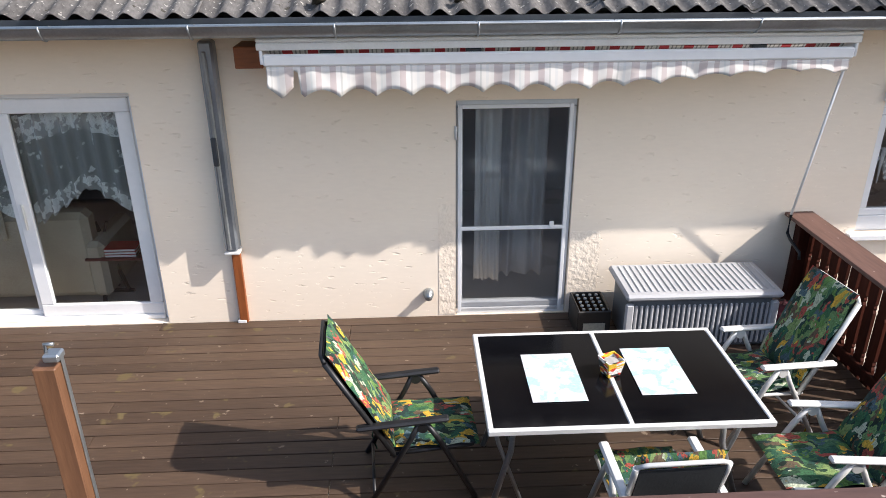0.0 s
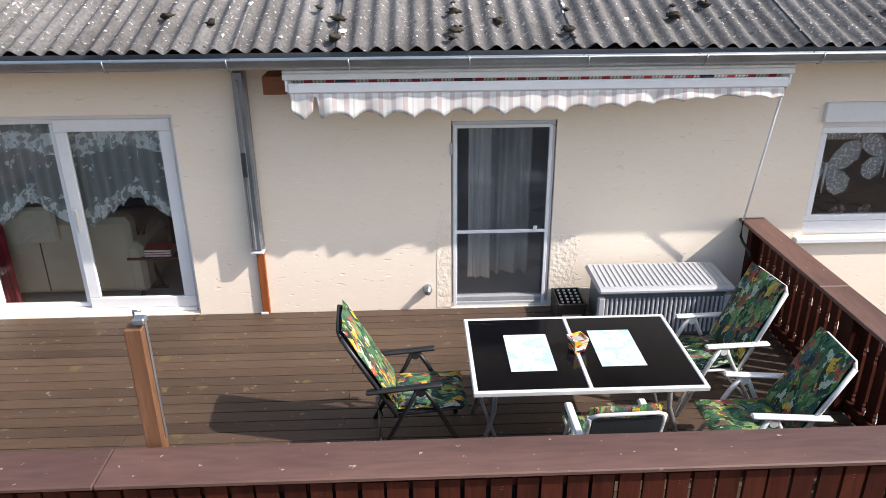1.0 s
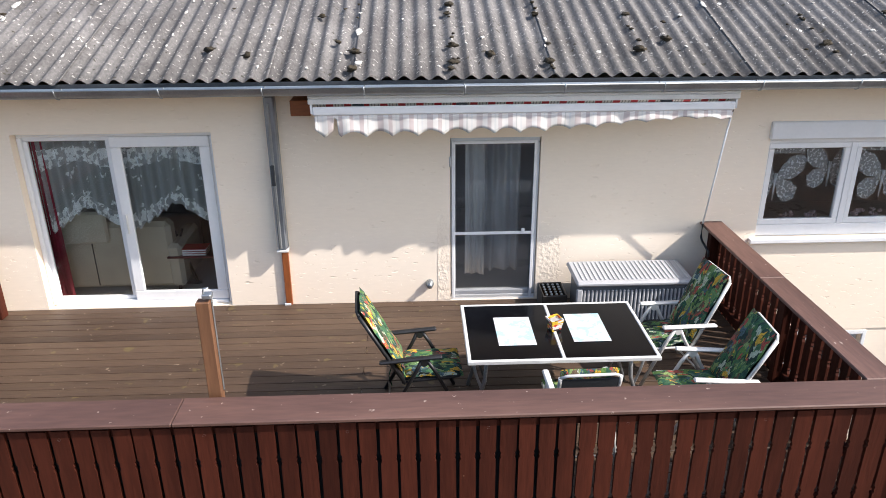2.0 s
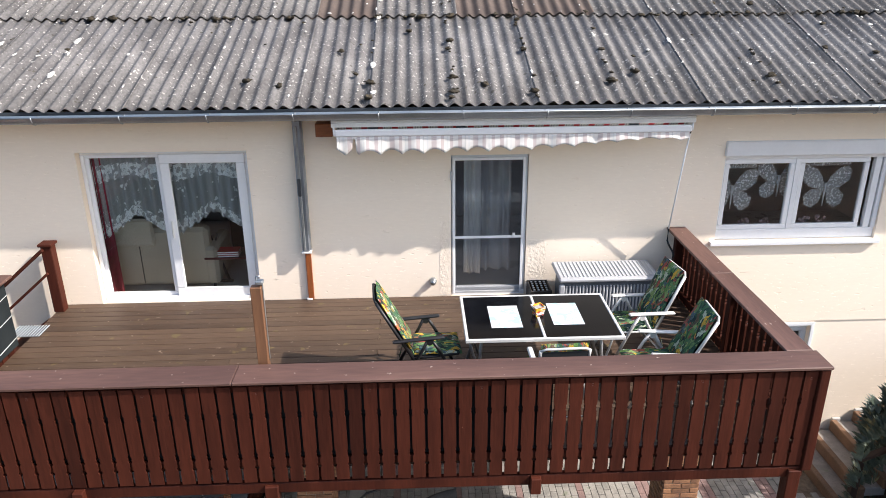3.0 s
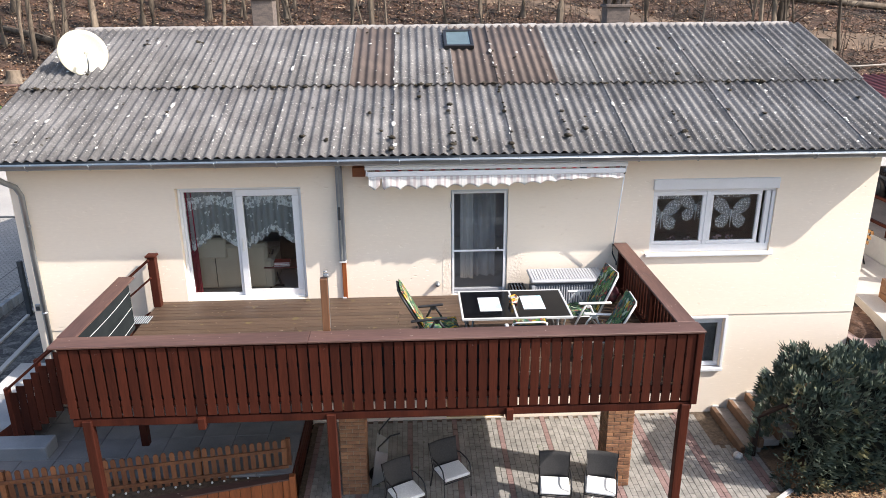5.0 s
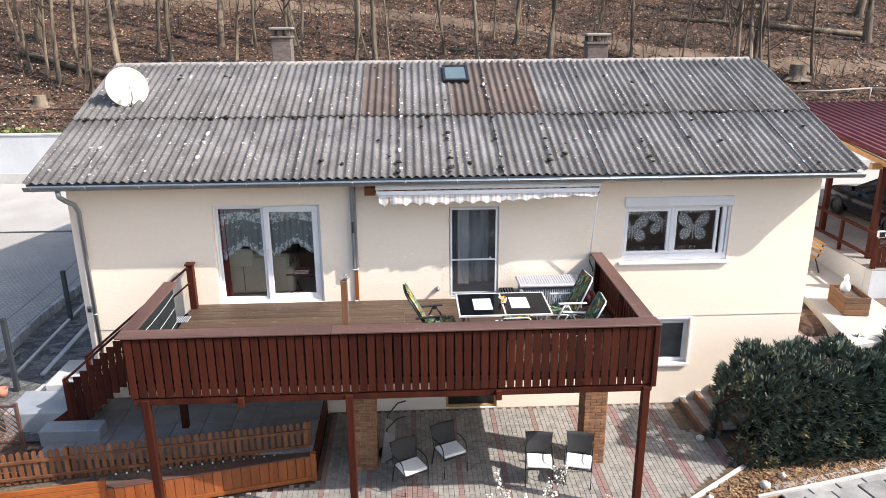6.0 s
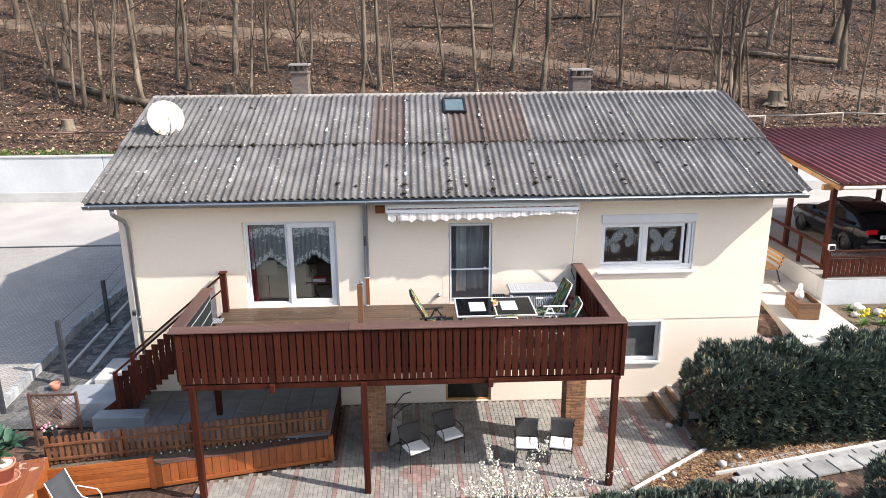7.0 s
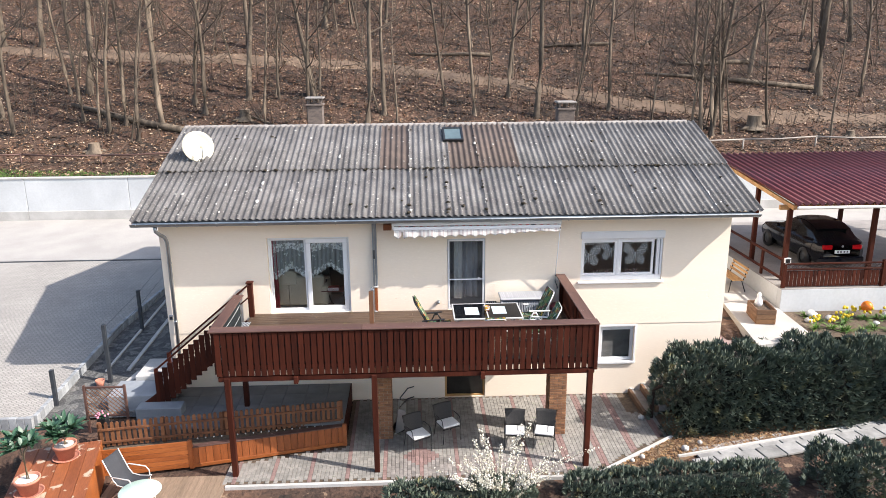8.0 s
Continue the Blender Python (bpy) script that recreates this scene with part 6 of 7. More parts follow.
ASPH = mat("pale_concrete_road", (0.38, 0.365, 0.34), (0.33, 0.315, 0.295), 0.9, scale=0.8, fine=25, bump=0.2, grain=0.08, rand=0.0)
solid("road", Geo().add([(-60, 10.5, drive_z(10.5) + 0.012), (60, 10.5, drive_z(10.5) + 0.012), (60, 16.7, drive_z(16.7) + 0.012), (-60, 16.7, drive_z(16.7) + 0.012)], [(0, 1, 2, 3)]), ASPH, "pale concrete road behind the house", "road", kind="structure")
solid("drain_channel", Geo().box(-18.5, -7.0, 10.36, 10.48, drive_z(10.4) - 0.05, drive_z(10.4) + 0.016, 0.004), DARK_POST, "dark drain channel across the driveway", "drain", kind="structure")
rwl = thing("road_wall", (0, 16.7, 0), "pale grey concrete retaining wall along the road", "retaining wall", kind="structure")
for k in range(24):
    part("wall_panel", Geo().box(-60 + k * 5.0 + 0.01, -55 + k * 5.0 - 0.01, 0.0, 0.22, 1.6, 3.92, 0.012), WALL_GREY, rwl)
    part("coping", Geo().box(-60 + k * 5.0 + 0.005, -55 + k * 5.0 - 0.005, -0.04, 0.28, 3.922, 4.0, 0.012), CONCRETE, rwl)
    part("plinth", Geo().box(-60 + k * 5.0 + 0.005, -55 + k * 5.0 - 0.005, -0.05, -0.001, 1.6, 2.32, 0.012), CONCRETE, rwl)
wf = thing("fence_post_row", (0, 0, 0), "anthracite steel fence posts with thin wires beside the driveway", "fence")
stands = [(-10.82, -1.0, 1.63), (-9.83, 0.25, 2.43), (-10.15, 3.85, 2.27), (-10.1, 6.6, 2.6)]
for x, y, top in stands:
    part("post", Geo().box(x - 0.05, x + 0.05, y - 0.05, y + 0.05, 0.3, top, 0.005), DARK_POST, wf)
for (x0, y0, t0), (x1, y1, t1) in zip(stands[1:], stands[2:]):
    for h in (0.1, 0.55, 1.0):
        part("wire", Geo().tube([(x0, y0, t0 - h), (x1, y1, t1 - h)], 0.006, 5), DARK_POST, wf)
BLOCK = mat("grey_block", (0.33, 0.345, 0.355), (0.25, 0.265, 0.275), 0.9, scale=4, fine=50, bump=0.2, rand=0.2)
ed = thing("block_edging", (0, 0, 0), "upright grey concrete blocks holding the driveway edge", "edging", kind="structure")
for k in range(56):
    y = -1.93 + k * 0.2
    x, z = drive_edge(y + 0.1), drive_z(y + 0.1)
    part("edging_block", Geo().box(x, x + 0.12, y + 0.004, y + 0.196, z - 0.6, z + 0.03 + rng.uniform(-0.008, 0.008), 0.008), BLOCK, ed)
for k in range(14):
    x = -11.15 - k * 0.2
    part("edging_block", Geo().box(x + 0.004, x + 0.196, -2.08, -1.955, 0.0, 0.76 + rng.uniform(-0.01, 0.01), 0.008), BLOCK, ed)
STONEPATH = cells("stone_path", [(0.13, 0.13, 0.125), (0.09, 0.09, 0.09), (0.16, 0.155, 0.145), (0.07, 0.07, 0.07)], 4.5, 0.9, (1, 1, 1), 0.5)
g, v = Geo(), []
for k in range(24):
    y = -1.7 + k * 0.5
    v += [(-10.86, y, drive_z(y) - 0.22), (-7.92, y, drive_z(y) - 0.22)]
g.add(v, [(2 * k, 2 * k + 1, 2 * k + 3, 2 * k + 2) for k in range(23)])
solid("side_path", g, STONEPATH, "path of grey natural stones along the house", "path", kind="structure")
solid("low_kerb", Geo().beam((-9.55, -0.9, 0.52), (-9.2, 0.9, 0.6), 0.2, 0.2, 0.02), CONCRETE, "pale stone kerb beside the stone path", "kerb", kind="structure")
for x0, x1 in ((-9.62, -9.5), (-10.25, -10.17)):
    solid("border_kerb", Geo().beam(((x0 + x1) / 2, 0.9, drive_z(0.9) - 0.24), ((x0 + x1) / 2 + 0.1, 9.0, drive_z(9.0) - 0.24), x1 - x0, 0.14, 0.01), CONCRETE, "narrow grey kerb along the path beside the house", "kerb", kind="structure")
fpot = solid("fallen_pot", Geo().lathe([(0.0, 0.0), (0.09, 0.0), (0.13, 0.2), (0.12, 0.2), (0.08, 0.02)], 14), TERRA, "small terracotta pot by the fence", "pot", m=pose(-10.05, 0.05, 0.62))
# neighbour's garden shed edge
sh = thing("board_fence", (-11.6, -4.9, 0), "dark brown horizontal board fence with a pale blue cloth", "fence")
for k in range(8):
    part("board", Geo().box(-1.2, 1.0, -0.015, 0.015, 0.15 + k * 0.14, 0.27 + k * 0.14, 0.004), WOOD_CAP, sh)
for x in (-1.0, 0.9):
    part("post", Geo().box(x - 0.05, x + 0.05, 0.016, 0.1, 0.0, 1.3, 0.005), WOOD_CAP, sh)
part("cloth", Geo().box(-1.1, 0.1, -0.05, -0.02, 0.35, 1.32, 0.01), mat("pale_blue_cloth", (0.35, 0.38, 0.48), rough=0.9, bump=0.2, fine=12), sh)

SLABS = mat("garden_slab", (0.33, 0.33, 0.32), (0.22, 0.22, 0.215), 0.85, scale=3, fine=40, bump=0.2, grain=0.1, rand=0.22)
# ---- right-hand garden: steps, hedge, bark bed, slab path ----
STEPDARK = mat("dark_rail_timber", (0.045, 0.022, 0.015), (0.03, 0.015, 0.01), 0.7, scale=3, fine=40, bump=0.2)
STEPWOOD = mat("step_timber", (0.19, 0.105, 0.06), (0.12, 0.068, 0.04), 0.8, scale=3, fine=40, bump=0.3, grain=0.2, rand=0.15)
gs = thing("garden_steps", pose(5.42, 0, 0), "timber-edged garden steps climbing along the house wall", "steps")
for k in range(9):
    x, z = k * 0.34, 0.155 * (k + 1) - 0.03
    part("tread", Geo().box(x + 0.051, x + 0.375, -1.45, -0.06, z - 0.165, z - 0.02, 0.008), PAVE_GREY, gs)
    part("riser_timber", Geo().box(x - 0.05, x + 0.05, -1.5, -0.05, z - 0.17, z + 0.012, 0.012), STEPWOOD, gs)
    if k < 5:
        part("wall_stone", Geo().box(x - 0.02, x + 0.12, -0.052, 0.0, z - 0.12, z + 0.03, 0.012), CONCRETE, gs)
for k in range(2):
    x, z = 0.16 + k * 1.1, 0.17 + 0.5 * k
    part("rail_post", Geo().box(x - 0.05, x + 0.05, -1.59, -1.505, z - 0.2, z + 0.62, 0.006), STEPDARK, gs)
part("hand_rail", Geo().beam((0.08, -1.548, 0.80), (1.5, -1.548, 1.45), 0.09, 0.05, 0.006), STEPDARK, gs)
solid("step_stone", Geo().blob((0, 0, 0.05), 0.09, random.Random(6), 9, 6, 0.12, 0.7), PEBBLE, "pale stone at the foot of the garden steps", "stone", m=pose(5.28, -1.62, 0.0))

CONIFER = mat("dark_conifer_leaf", (0.122, 0.152, 0.108), (0.042, 0.062, 0.046), 0.6, scale=6, fine=40, bump=0.1, grain=0.25, rand=0.0, spots=[((0.26, 0.24, 0.12), 3, 0.36)])
# Near-black hedge core: the shade between the sprays, put into its colour.
SHADE = mat("hedge_core_shade", (0.012, 0.016, 0.01), rough=1.0, bump=0.5)


def sprays(g, p, nrm, size, rng):
    """A flat leaf spray of three folded blades, leaning up and outwards."""
    d = (nrm + Vector((rng.uniform(-0.7, 0.7), rng.uniform(-0.7, 0.7), rng.uniform(0.1, 1.1)))).normalized()
    s = d.cross(Vector((rng.uniform(-1, 1), rng.uniform(-1, 1), rng.uniform(-1, 1)))).normalized()
    for k in (-0.5, 0.0, 0.5):
        e = (d + s * k).normalized()
        w = s.cross(e).normalized() * 0.3 + s * 0.7
        l = size * rng.uniform(0.7, 1.2)
        h = l * 0.16
        g.add([p, p + e * l * 0.5 + w * h, p + e * l, p + e * l * 0.5 - w * h], [(0, 1, 2, 3)])


def hedge(name, label, spine, half, top, base, n, size, seed, lumps=0.16):
    """Clipped hedge along spine [(x, y)], rounded and uneven."""
    rng = random.Random(seed)
    h = thing(name, (0, 0, 0), label, "hedge")
    g = Geo()
    core = Geo()
    seg = [(Vector((*a, 0)), Vector((*b_, 0))) for a, b_ in zip(spine, spine[1:])]
    lens = [(b_ - a).length for a, b_ in seg]
    tot = sum(lens)

    def at(u):
        for (a, b_), l in zip(seg, lens):
            if u <= l:
                return a.lerp(b_, u / l), (b_ - a).normalized()
            u -= l
        return seg[-1][1], (seg[-1][1] - seg[-1][0]).normalized()
    # inner shell in the painted shade colour, seen between the sprays
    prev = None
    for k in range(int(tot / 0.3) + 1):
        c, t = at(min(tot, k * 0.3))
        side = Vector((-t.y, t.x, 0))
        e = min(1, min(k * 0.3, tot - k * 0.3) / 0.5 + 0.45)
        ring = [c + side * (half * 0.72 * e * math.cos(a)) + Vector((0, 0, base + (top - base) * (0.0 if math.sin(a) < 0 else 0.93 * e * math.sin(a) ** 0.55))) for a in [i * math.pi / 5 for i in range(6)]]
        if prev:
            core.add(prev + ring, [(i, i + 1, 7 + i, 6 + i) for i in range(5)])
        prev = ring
    for _ in range(n):
        u = rng.uniform(-half * 0.9, tot + half * 0.9)
        c, t = at(min(tot, max(0, u)))
        over = u - min(tot, max(0, u))
        side = Vector((-t.y, t.x, 0))
        a = math.acos(rng.uniform(-1, 1)) if rng.random() < 0.45 else rng.choice((0, math.pi)) + rng.uniform(-0.3, 0.3)
        lump = 1 + lumps * noise.noise(Vector((u * 1.3, a * 1.1, seed))) + 0.5 * lumps * noise.noise(Vector((u * 4, a * 4, seed)))
        sq = math.sqrt(max(0.05, 1 - (over / half) ** 2)) if over else 1
        ca, sa = math.cos(a), math.sin(a)
        z = base + (top - base) * (rng.uniform(0.02, 0.9) if abs(sa) < 0.32 else max(0.1, abs(sa)) ** 0.35) * (0.75 + 0.25 * sq) * lump
        p = c + t * over + side * (half * lump * sq * (1 if ca > 0 else -1) * abs(ca) ** 0.5)
        p.z = z
        sprays(g, p - Vector((0, 0, size * 0.3)), (side * ca + Vector((0, 0, abs(sa))) + t * (over / half)).normalized(), size, rng)
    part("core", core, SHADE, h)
    part("foliage", g, CONIFER, h)
    return h


hedge("hedge", "tall dark green clipped conifer hedge beside the garden steps", [(6.2, -2.0), (8.0, -1.8), (12.5, -1.5), (18, -1.2)], 0.75, 2.02, -0.1, 21000, 0.19, 3, 0.3)
hedge("low_hedge", "low dark green conifer hedge along the garden edge", [(2.9, -5.3), (4.7, -5.25), (7.0, -5.1)], 0.5, 0.52, -0.1, 4600, 0.14, 8, 0.35)
hedge("low_hedge", "low dark green conifer bush along the garden edge", [(8.6, -5.3), (9.4, -5.3)], 0.55, 1.0, -0.1, 2300, 0.15, 9, 0.35)
hedge("low_hedge", "low dark green plants at the edge of the patio", [(-1.2, -5.7), (1.2, -5.6)], 0.5, 0.6, -0.1, 2600, 0.15, 10, 0.4)

# flowering shrub: arching stems set with white blossom
fs = thing("flowering_shrub", (0.9, -5.35, -0.05), "white flowering shrub with arching bare stems", "shrub")
stems, bloss, rng = Geo(), Geo(), random.Random(21)
for k in range(56):
    a, l = rng.uniform(0, 2 * math.pi), rng.uniform(0.6, 1.5) if k > 8 else rng.uniform(1.5, 2.2)
    out = rng.uniform(0.15, 0.75) * (0.5 if l > 1.9 else 1.1)
    pts = [Vector((0.25 * math.cos(a), 0.15 * math.sin(a), 0)) + Vector((1.5 * out * l * math.cos(a) * t ** 1.5, 0.6 * out * l * math.sin(a) * t ** 1.5, l * (t - 0.28 * out * t * t))) for t in (0, 0.3, 0.6, 1.0)]
    stems.tube(pts, [0.012, 0.009, 0.006, 0.003], 5, False)
    for _ in range(int(64 * l)):
        t = rng.uniform(0.18, 1.0)
        i = 0 if t < 0.3 else 1 if t < 0.6 else 2
        lo, hi = (0, 0.3, 0.6, 1.0)[i], (0, 0.3, 0.6, 1.0)[i + 1]
        p = pts[i].lerp(pts[i + 1], (t - lo) / (hi - lo)) + Vector((rng.uniform(-0.05, 0.05), rng.uniform(-0.05, 0.05), rng.uniform(-0.05, 0.05)))
        d, s = Vector((rng.uniform(-1, 1), rng.uniform(-1, 1), rng.uniform(0, 1))).normalized(), Vector((rng.uniform(-1, 1), rng.uniform(-1, 1), rng.uniform(-1, 1)))
        s = d.cross(s).normalized()
        r = rng.uniform(0.016, 0.032)
        e = s.cross(d)
        bloss.add([p + s * r, p + e * r * 0.8, p - s * r, p - e * r * 0.8, p + d * r * 0.6], [(0, 1, 4), (1, 2, 4), (2, 3, 4), (3, 0, 4)])
part("stems", stems, mat("grey_stem", (0.2, 0.16, 0.11), bump=0.2), fs)
part("blossom", bloss, mat("white_blossom", (0.80, 0.77, 0.68), (0.66, 0.62, 0.48), 0.8, scale=12, bump=0.0, rand=0.0), fs)

# bark bed and slab path
bed_m = mat("bark_mulch_ground", (0.2, 0.125, 0.07), (0.12, 0.075, 0.045), 1.0, scale=3, fine=30, bump=0.9, grain=0.35, rand=0.0, depth=0.03)


def front_z(x):
    return 0.0 + max(0, x - 7.0) * 0.015


g = Geo().add([(3.4, -4.3, -0.02), (5.8, -2.6, -0.02), (5.6, -1.3, -0.02), (20, 0.2, 0.2), (20, -1.6, 0.18), (12.2, -2.15, 0.08), (6.2, -3.5, 0.0), (4.2, -4.6, -0.02)], [tuple(range(8))])
solid("bark_bed", g, bed_m, "planting bed covered with brown bark mulch", "bed", kind="structure")
chips, rng = Geo(), random.Random(31)
for _ in range(5200):
    x = rng.uniform(3.8, 15)
    lo = -4.3 + (x - 3.8) * 0.36 if x < 6.2 else -3.45 + (x - 6.2) * 0.22
    y = lo + rng.random() ** 1.3 * 1.3
    if x < 5.8 and y > -4.3 + (x - 3.4) * 0.7:
        continue
    m = pose(x, y, front_z(x) + 0.012, rng.uniform(-25, 25), rng.uniform(-25, 25), rng.uniform(0, 360))
    chips.box(-rng.uniform(0.02, 0.05), 0.03, -0.012, rng.uniform(0.008, 0.02), -0.006, 0.006, 0, m)
tagged(solid("bark_chips", chips, cells("bark_chip", [(0.30, 0.17, 0.08), (0.2, 0.11, 0.055), (0.38, 0.25, 0.13), (0.13, 0.07, 0.04), (0.27, 0.19, 0.12)], 14, 0.95), "loose brown bark chips", "mulch"), kind="stuff")
gp_ = thing("garden_path", (0, 0, 0), "path of square light and dark grey concrete slabs", "path", kind="structure")
slab_me = Geo().box(0.01, 0.59, 0.01, 0.49, -0.04, 0.015, 0.006).mesh("slab", SLABS)
for k in range(20):
    for j in range(2):
        x, y = 6.0 + k * 0.6 + j * 0.14, -4.15 + k * 0.135 + j * 0.5 - 0.08
        part("slab", slab_me, None, gp_, m=pose(x, y, front_z(x) + rng.uniform(-0.003, 0.003), 0, 0, 12.7))
part("edging", Geo().beam((5.6, -3.62, 0.01), (18.0, -0.85, 0.1), 0.06, 0.1, 0.008), CONCRETE, gp_)
for x, y, r in ((5.9, -3.3, 0.1), (6.4, -3.0, 0.07), (4.4, -3.75, 0.06), (4.7, -3.6, 0.07)):
    solid("garden_stone", Geo().blob((0, 0, r * 0.5), r, random.Random(int(x * 10)), 9, 6, 0.14, 0.8), PEBBLE, "white stone on the bark mulch", "stone", "garden stones", m=pose(x, y, 0.0))

# ---- upper terrace, planter, bench, carport and car ----
PALE = mat("pale_concrete", (0.47, 0.45, 0.415), (0.40, 0.38, 0.35), 0.9, scale=1.5, fine=40, bump=0.15, grain=0.06, rand=0.03)
UZ = 1.95
up = thing("upper_terrace", (0, 0, 0), "pale concrete platform beside the house", "terrace", kind="structure")
part("platform", Geo().add([(8.57, -1.25, 1.2), (10.45, -0.8, 1.2), (10.45, 9.5, 1.2), (9.75, 9.5, 1.2), (8.57, -1.25, UZ), (10.45, -0.8, UZ), (10.45, 9.5, UZ + 0.35), (9.75, 9.5, UZ + 0.35)], [(3, 2, 1, 0), (4, 5, 6, 7), (0, 1, 5, 4), (1, 2, 6, 5), (2, 3, 7, 6), (3, 0, 4, 7)]), PALE, up)
part("passage", Geo().add([(8.04, -1.3, 1.6), (8.56, -1.3, 1.6), (9.74, 9.5, 1.85), (8.04, 9.5, 1.85)], [(0, 1, 2, 3)]), mat("red_grey_tiles", (0.3, 0.22, 0.2), (0.24, 0.18, 0.165), 0.85, scale=3, fine=30, bump=0.2), up, "reddish tiled passage")
pb = thing("planter_box", pose(9.5, 0.62, UZ + 0.05, 0, 0, -7), "long wooden planter box with a white ornament", "planter")
for q in ((-0.28, 0.28, -0.45, -0.41), (-0.28, 0.28, 0.41, 0.45), (-0.28, -0.24, -0.409, 0.409), (0.24, 0.28, -0.409, 0.409)):
    for k in range(3):
        part("board", Geo().box(*q, 0.005 + k * 0.15, 0.148 + k * 0.15, 0.005), mat("planter_wood_%s" % "abc"[k], (0.24 - 0.04 * k, 0.12 - 0.015 * k, 0.05), (0.14, 0.065, 0.03), 0.7, scale=4, fine=40, stretch=(0.3, 0.3, 1), bump=0.2, grain=0.2), pb)
part("soil", Geo().box(-0.235, 0.235, -0.405, 0.405, 0.02, 0.36), SOIL, pb)
orn = solid("white_ornament", Geo().lathe([(0.0, 0), (0.1, 0.0), (0.12, 0.1), (0.09, 0.22), (0.05, 0.28), (0.065, 0.35), (0.03, 0.42), (0.0, 0.43)], 12), WHITE, "white garden figure standing in the planter", "ornament", m=pose(9.49, 0.82, UZ + 0.41))
bn = thing("garden_bench", pose(9.73, 3.38, UZ + 0.14, 0, 0, -90), "light wooden slatted bench with black iron ends", "bench")
for k in range(4):
    part("seat_slat", Geo().box(-0.6, 0.6, -0.2 + k * 0.1, -0.12 + k * 0.1, 0.42, 0.445, 0.006), WOOD_LIGHT, bn)
for k in range(3):
    part("back_slat", Geo().box(-0.6, 0.6, 0.22 + k * 0.04, 0.245 + k * 0.04, 0.52 + k * 0.12, 0.6 + k * 0.12, 0.006), WOOD_LIGHT, bn)
for x in (-0.5, 0.5):
    part("iron_end", Geo().tube([(x, -0.25, 0), (x, -0.2, 0.4), (x, 0.2, 0.41), (x, 0.33, 0.85)], 0.018, 6).tube([(x, 0.3, 0), (x, 0.15, 0.4)], 0.018, 6), BLACK_STEEL, bn)

CZ, CX, CY = 2.65, 10.5, 1.45
cp = thing("carport", (0, 0, 0), "open timber carport with a dark red corrugated metal roof", "carport")
part("plinth_wall", Geo().box(CX, 22, CY, CY + 0.25, 1.2, CZ - 0.02, 0.012), WALL_GREY, cp, "pale rendered plinth wall")
part("plinth_wall", Geo().box(CX, CX + 0.25, CY + 0.251, 9.5, 1.2, CZ - 0.02, 0.012), WALL_GREY, cp, "pale rendered plinth wall")
part("parking_floor", Geo().box(CX + 0.0, 22, CY + 0.0, 10.4, CZ - 0.019, CZ, 0.005), mat("carport_concrete", (0.32, 0.3, 0.28), (0.26, 0.245, 0.23), 0.9, scale=1.5, fine=40, bump=0.15), cp)
for x, y in ((10.96, 2.35), (11.05, 4.75), (11.1, 8.2), (13.75, 2.35), (16.2, 8.2), (19.6, 2.35), (19.6, 8.2)):
    part("post", Geo().box(x - 0.07, x + 0.07, y - 0.07, y + 0.07, CZ, 5.11 + (y - 1.9) * 0.09, 0.008), WOOD_RED, cp)
for y in (2.35, 8.2):
    part("purlin", Geo().box(10.6, 20.5, y - 0.06, y + 0.06, 4.95 + (y - 1.9) * 0.09, 5.10 + (y - 1.9) * 0.09, 0.008), WOOD_LIGHT, cp)
part("verge_beam", Geo().beam((10.85, 1.9, 5.13), (10.98, 8.6, 5.73), 0.08, 0.14, 0.008), WOOD_LIGHT, cp, "bare yellow timber verge")
part("front_gutter", Geo().box(10.9, 20.6, 1.8, 1.9, 5.10, 5.19, 0.03), WHITE_STEEL, cp)
REDROOF = mat("dark_red_roof_metal", (0.20, 0.056, 0.056), (0.15, 0.042, 0.042), 0.45, 0.1, scale=2, fine=40, bump=0.04, grain=0.08)
g = corrugated(10.0, 6.85, 40, 0.065, 6, 0.004)
part("roof_panel", g, REDROOF, cp, "dark red corrugated metal roof", m=pose(10.82, 1.85, 5.255, math.degrees(math.atan(0.09))))
cr2 = thing("carport_railing", (0, CY + 0.12, CZ), "dark brown slatted railing with a lattice band", "railing")
sl_me = Geo().box(-0.055, 0.055, -0.012, 0.012, 0.04, 0.55, 0.004).mesh("slat", WOOD_RED)
for k in range(48):
    part("slat", sl_me, None, cr2, m=pose(CX + 0.2 + k * 0.125, 0, 0))
for z in (0.6, 0.78):
    part("rail", Geo().box(CX + 0.05, 16.6, -0.03, 0.03, z - 0.025, z + 0.025, 0.005), WOOD_RED, cr2)
for x in (CX + 0.08, 13.75, 16.5):
    part("post", Geo().box(x - 0.05, x + 0.05, -0.05, 0.05, 0, 0.86, 0.006), WOOD_RED, cr2)
for k in range(40):
    for s in (-1, 1):
        x = CX + 0.2 + k * 0.15
        part("lath", Geo().beam((x - 0.075 * s, 0.004 * s, 0.63), (x + 0.075 * s, 0.004 * s, 0.75), 0.006, 0.02, up=(0, 1, 0)), WOOD_CAP, cr2)
sr = thing("side_railing", (CX + 0.12, 0, CZ), "dark brown timber rail along the carport edge", "railing")
for h in (0.25, 0.85):
    part("rail", Geo().box(-0.035, 0.035, CY + 0.2, 8.2, h - 0.035, h + 0.035, 0.005), WOOD_RED, sr)
for y in (3.12, 6.6):
    part("post", Geo().box(-0.04, 0.04, y - 0.04, y + 0.04, 0, 0.814, 0.005), WOOD_RED, sr)
fl = thing("floodlight", (CX - 0.02, CY + 0.02, CZ + 0.8), "small white garden floodlight on the railing", "lamp")
part("housing", Geo().box(-0.02, 0.16, -0.1, -0.02, 0.06, 0.22, 0.01), WHITE, fl)
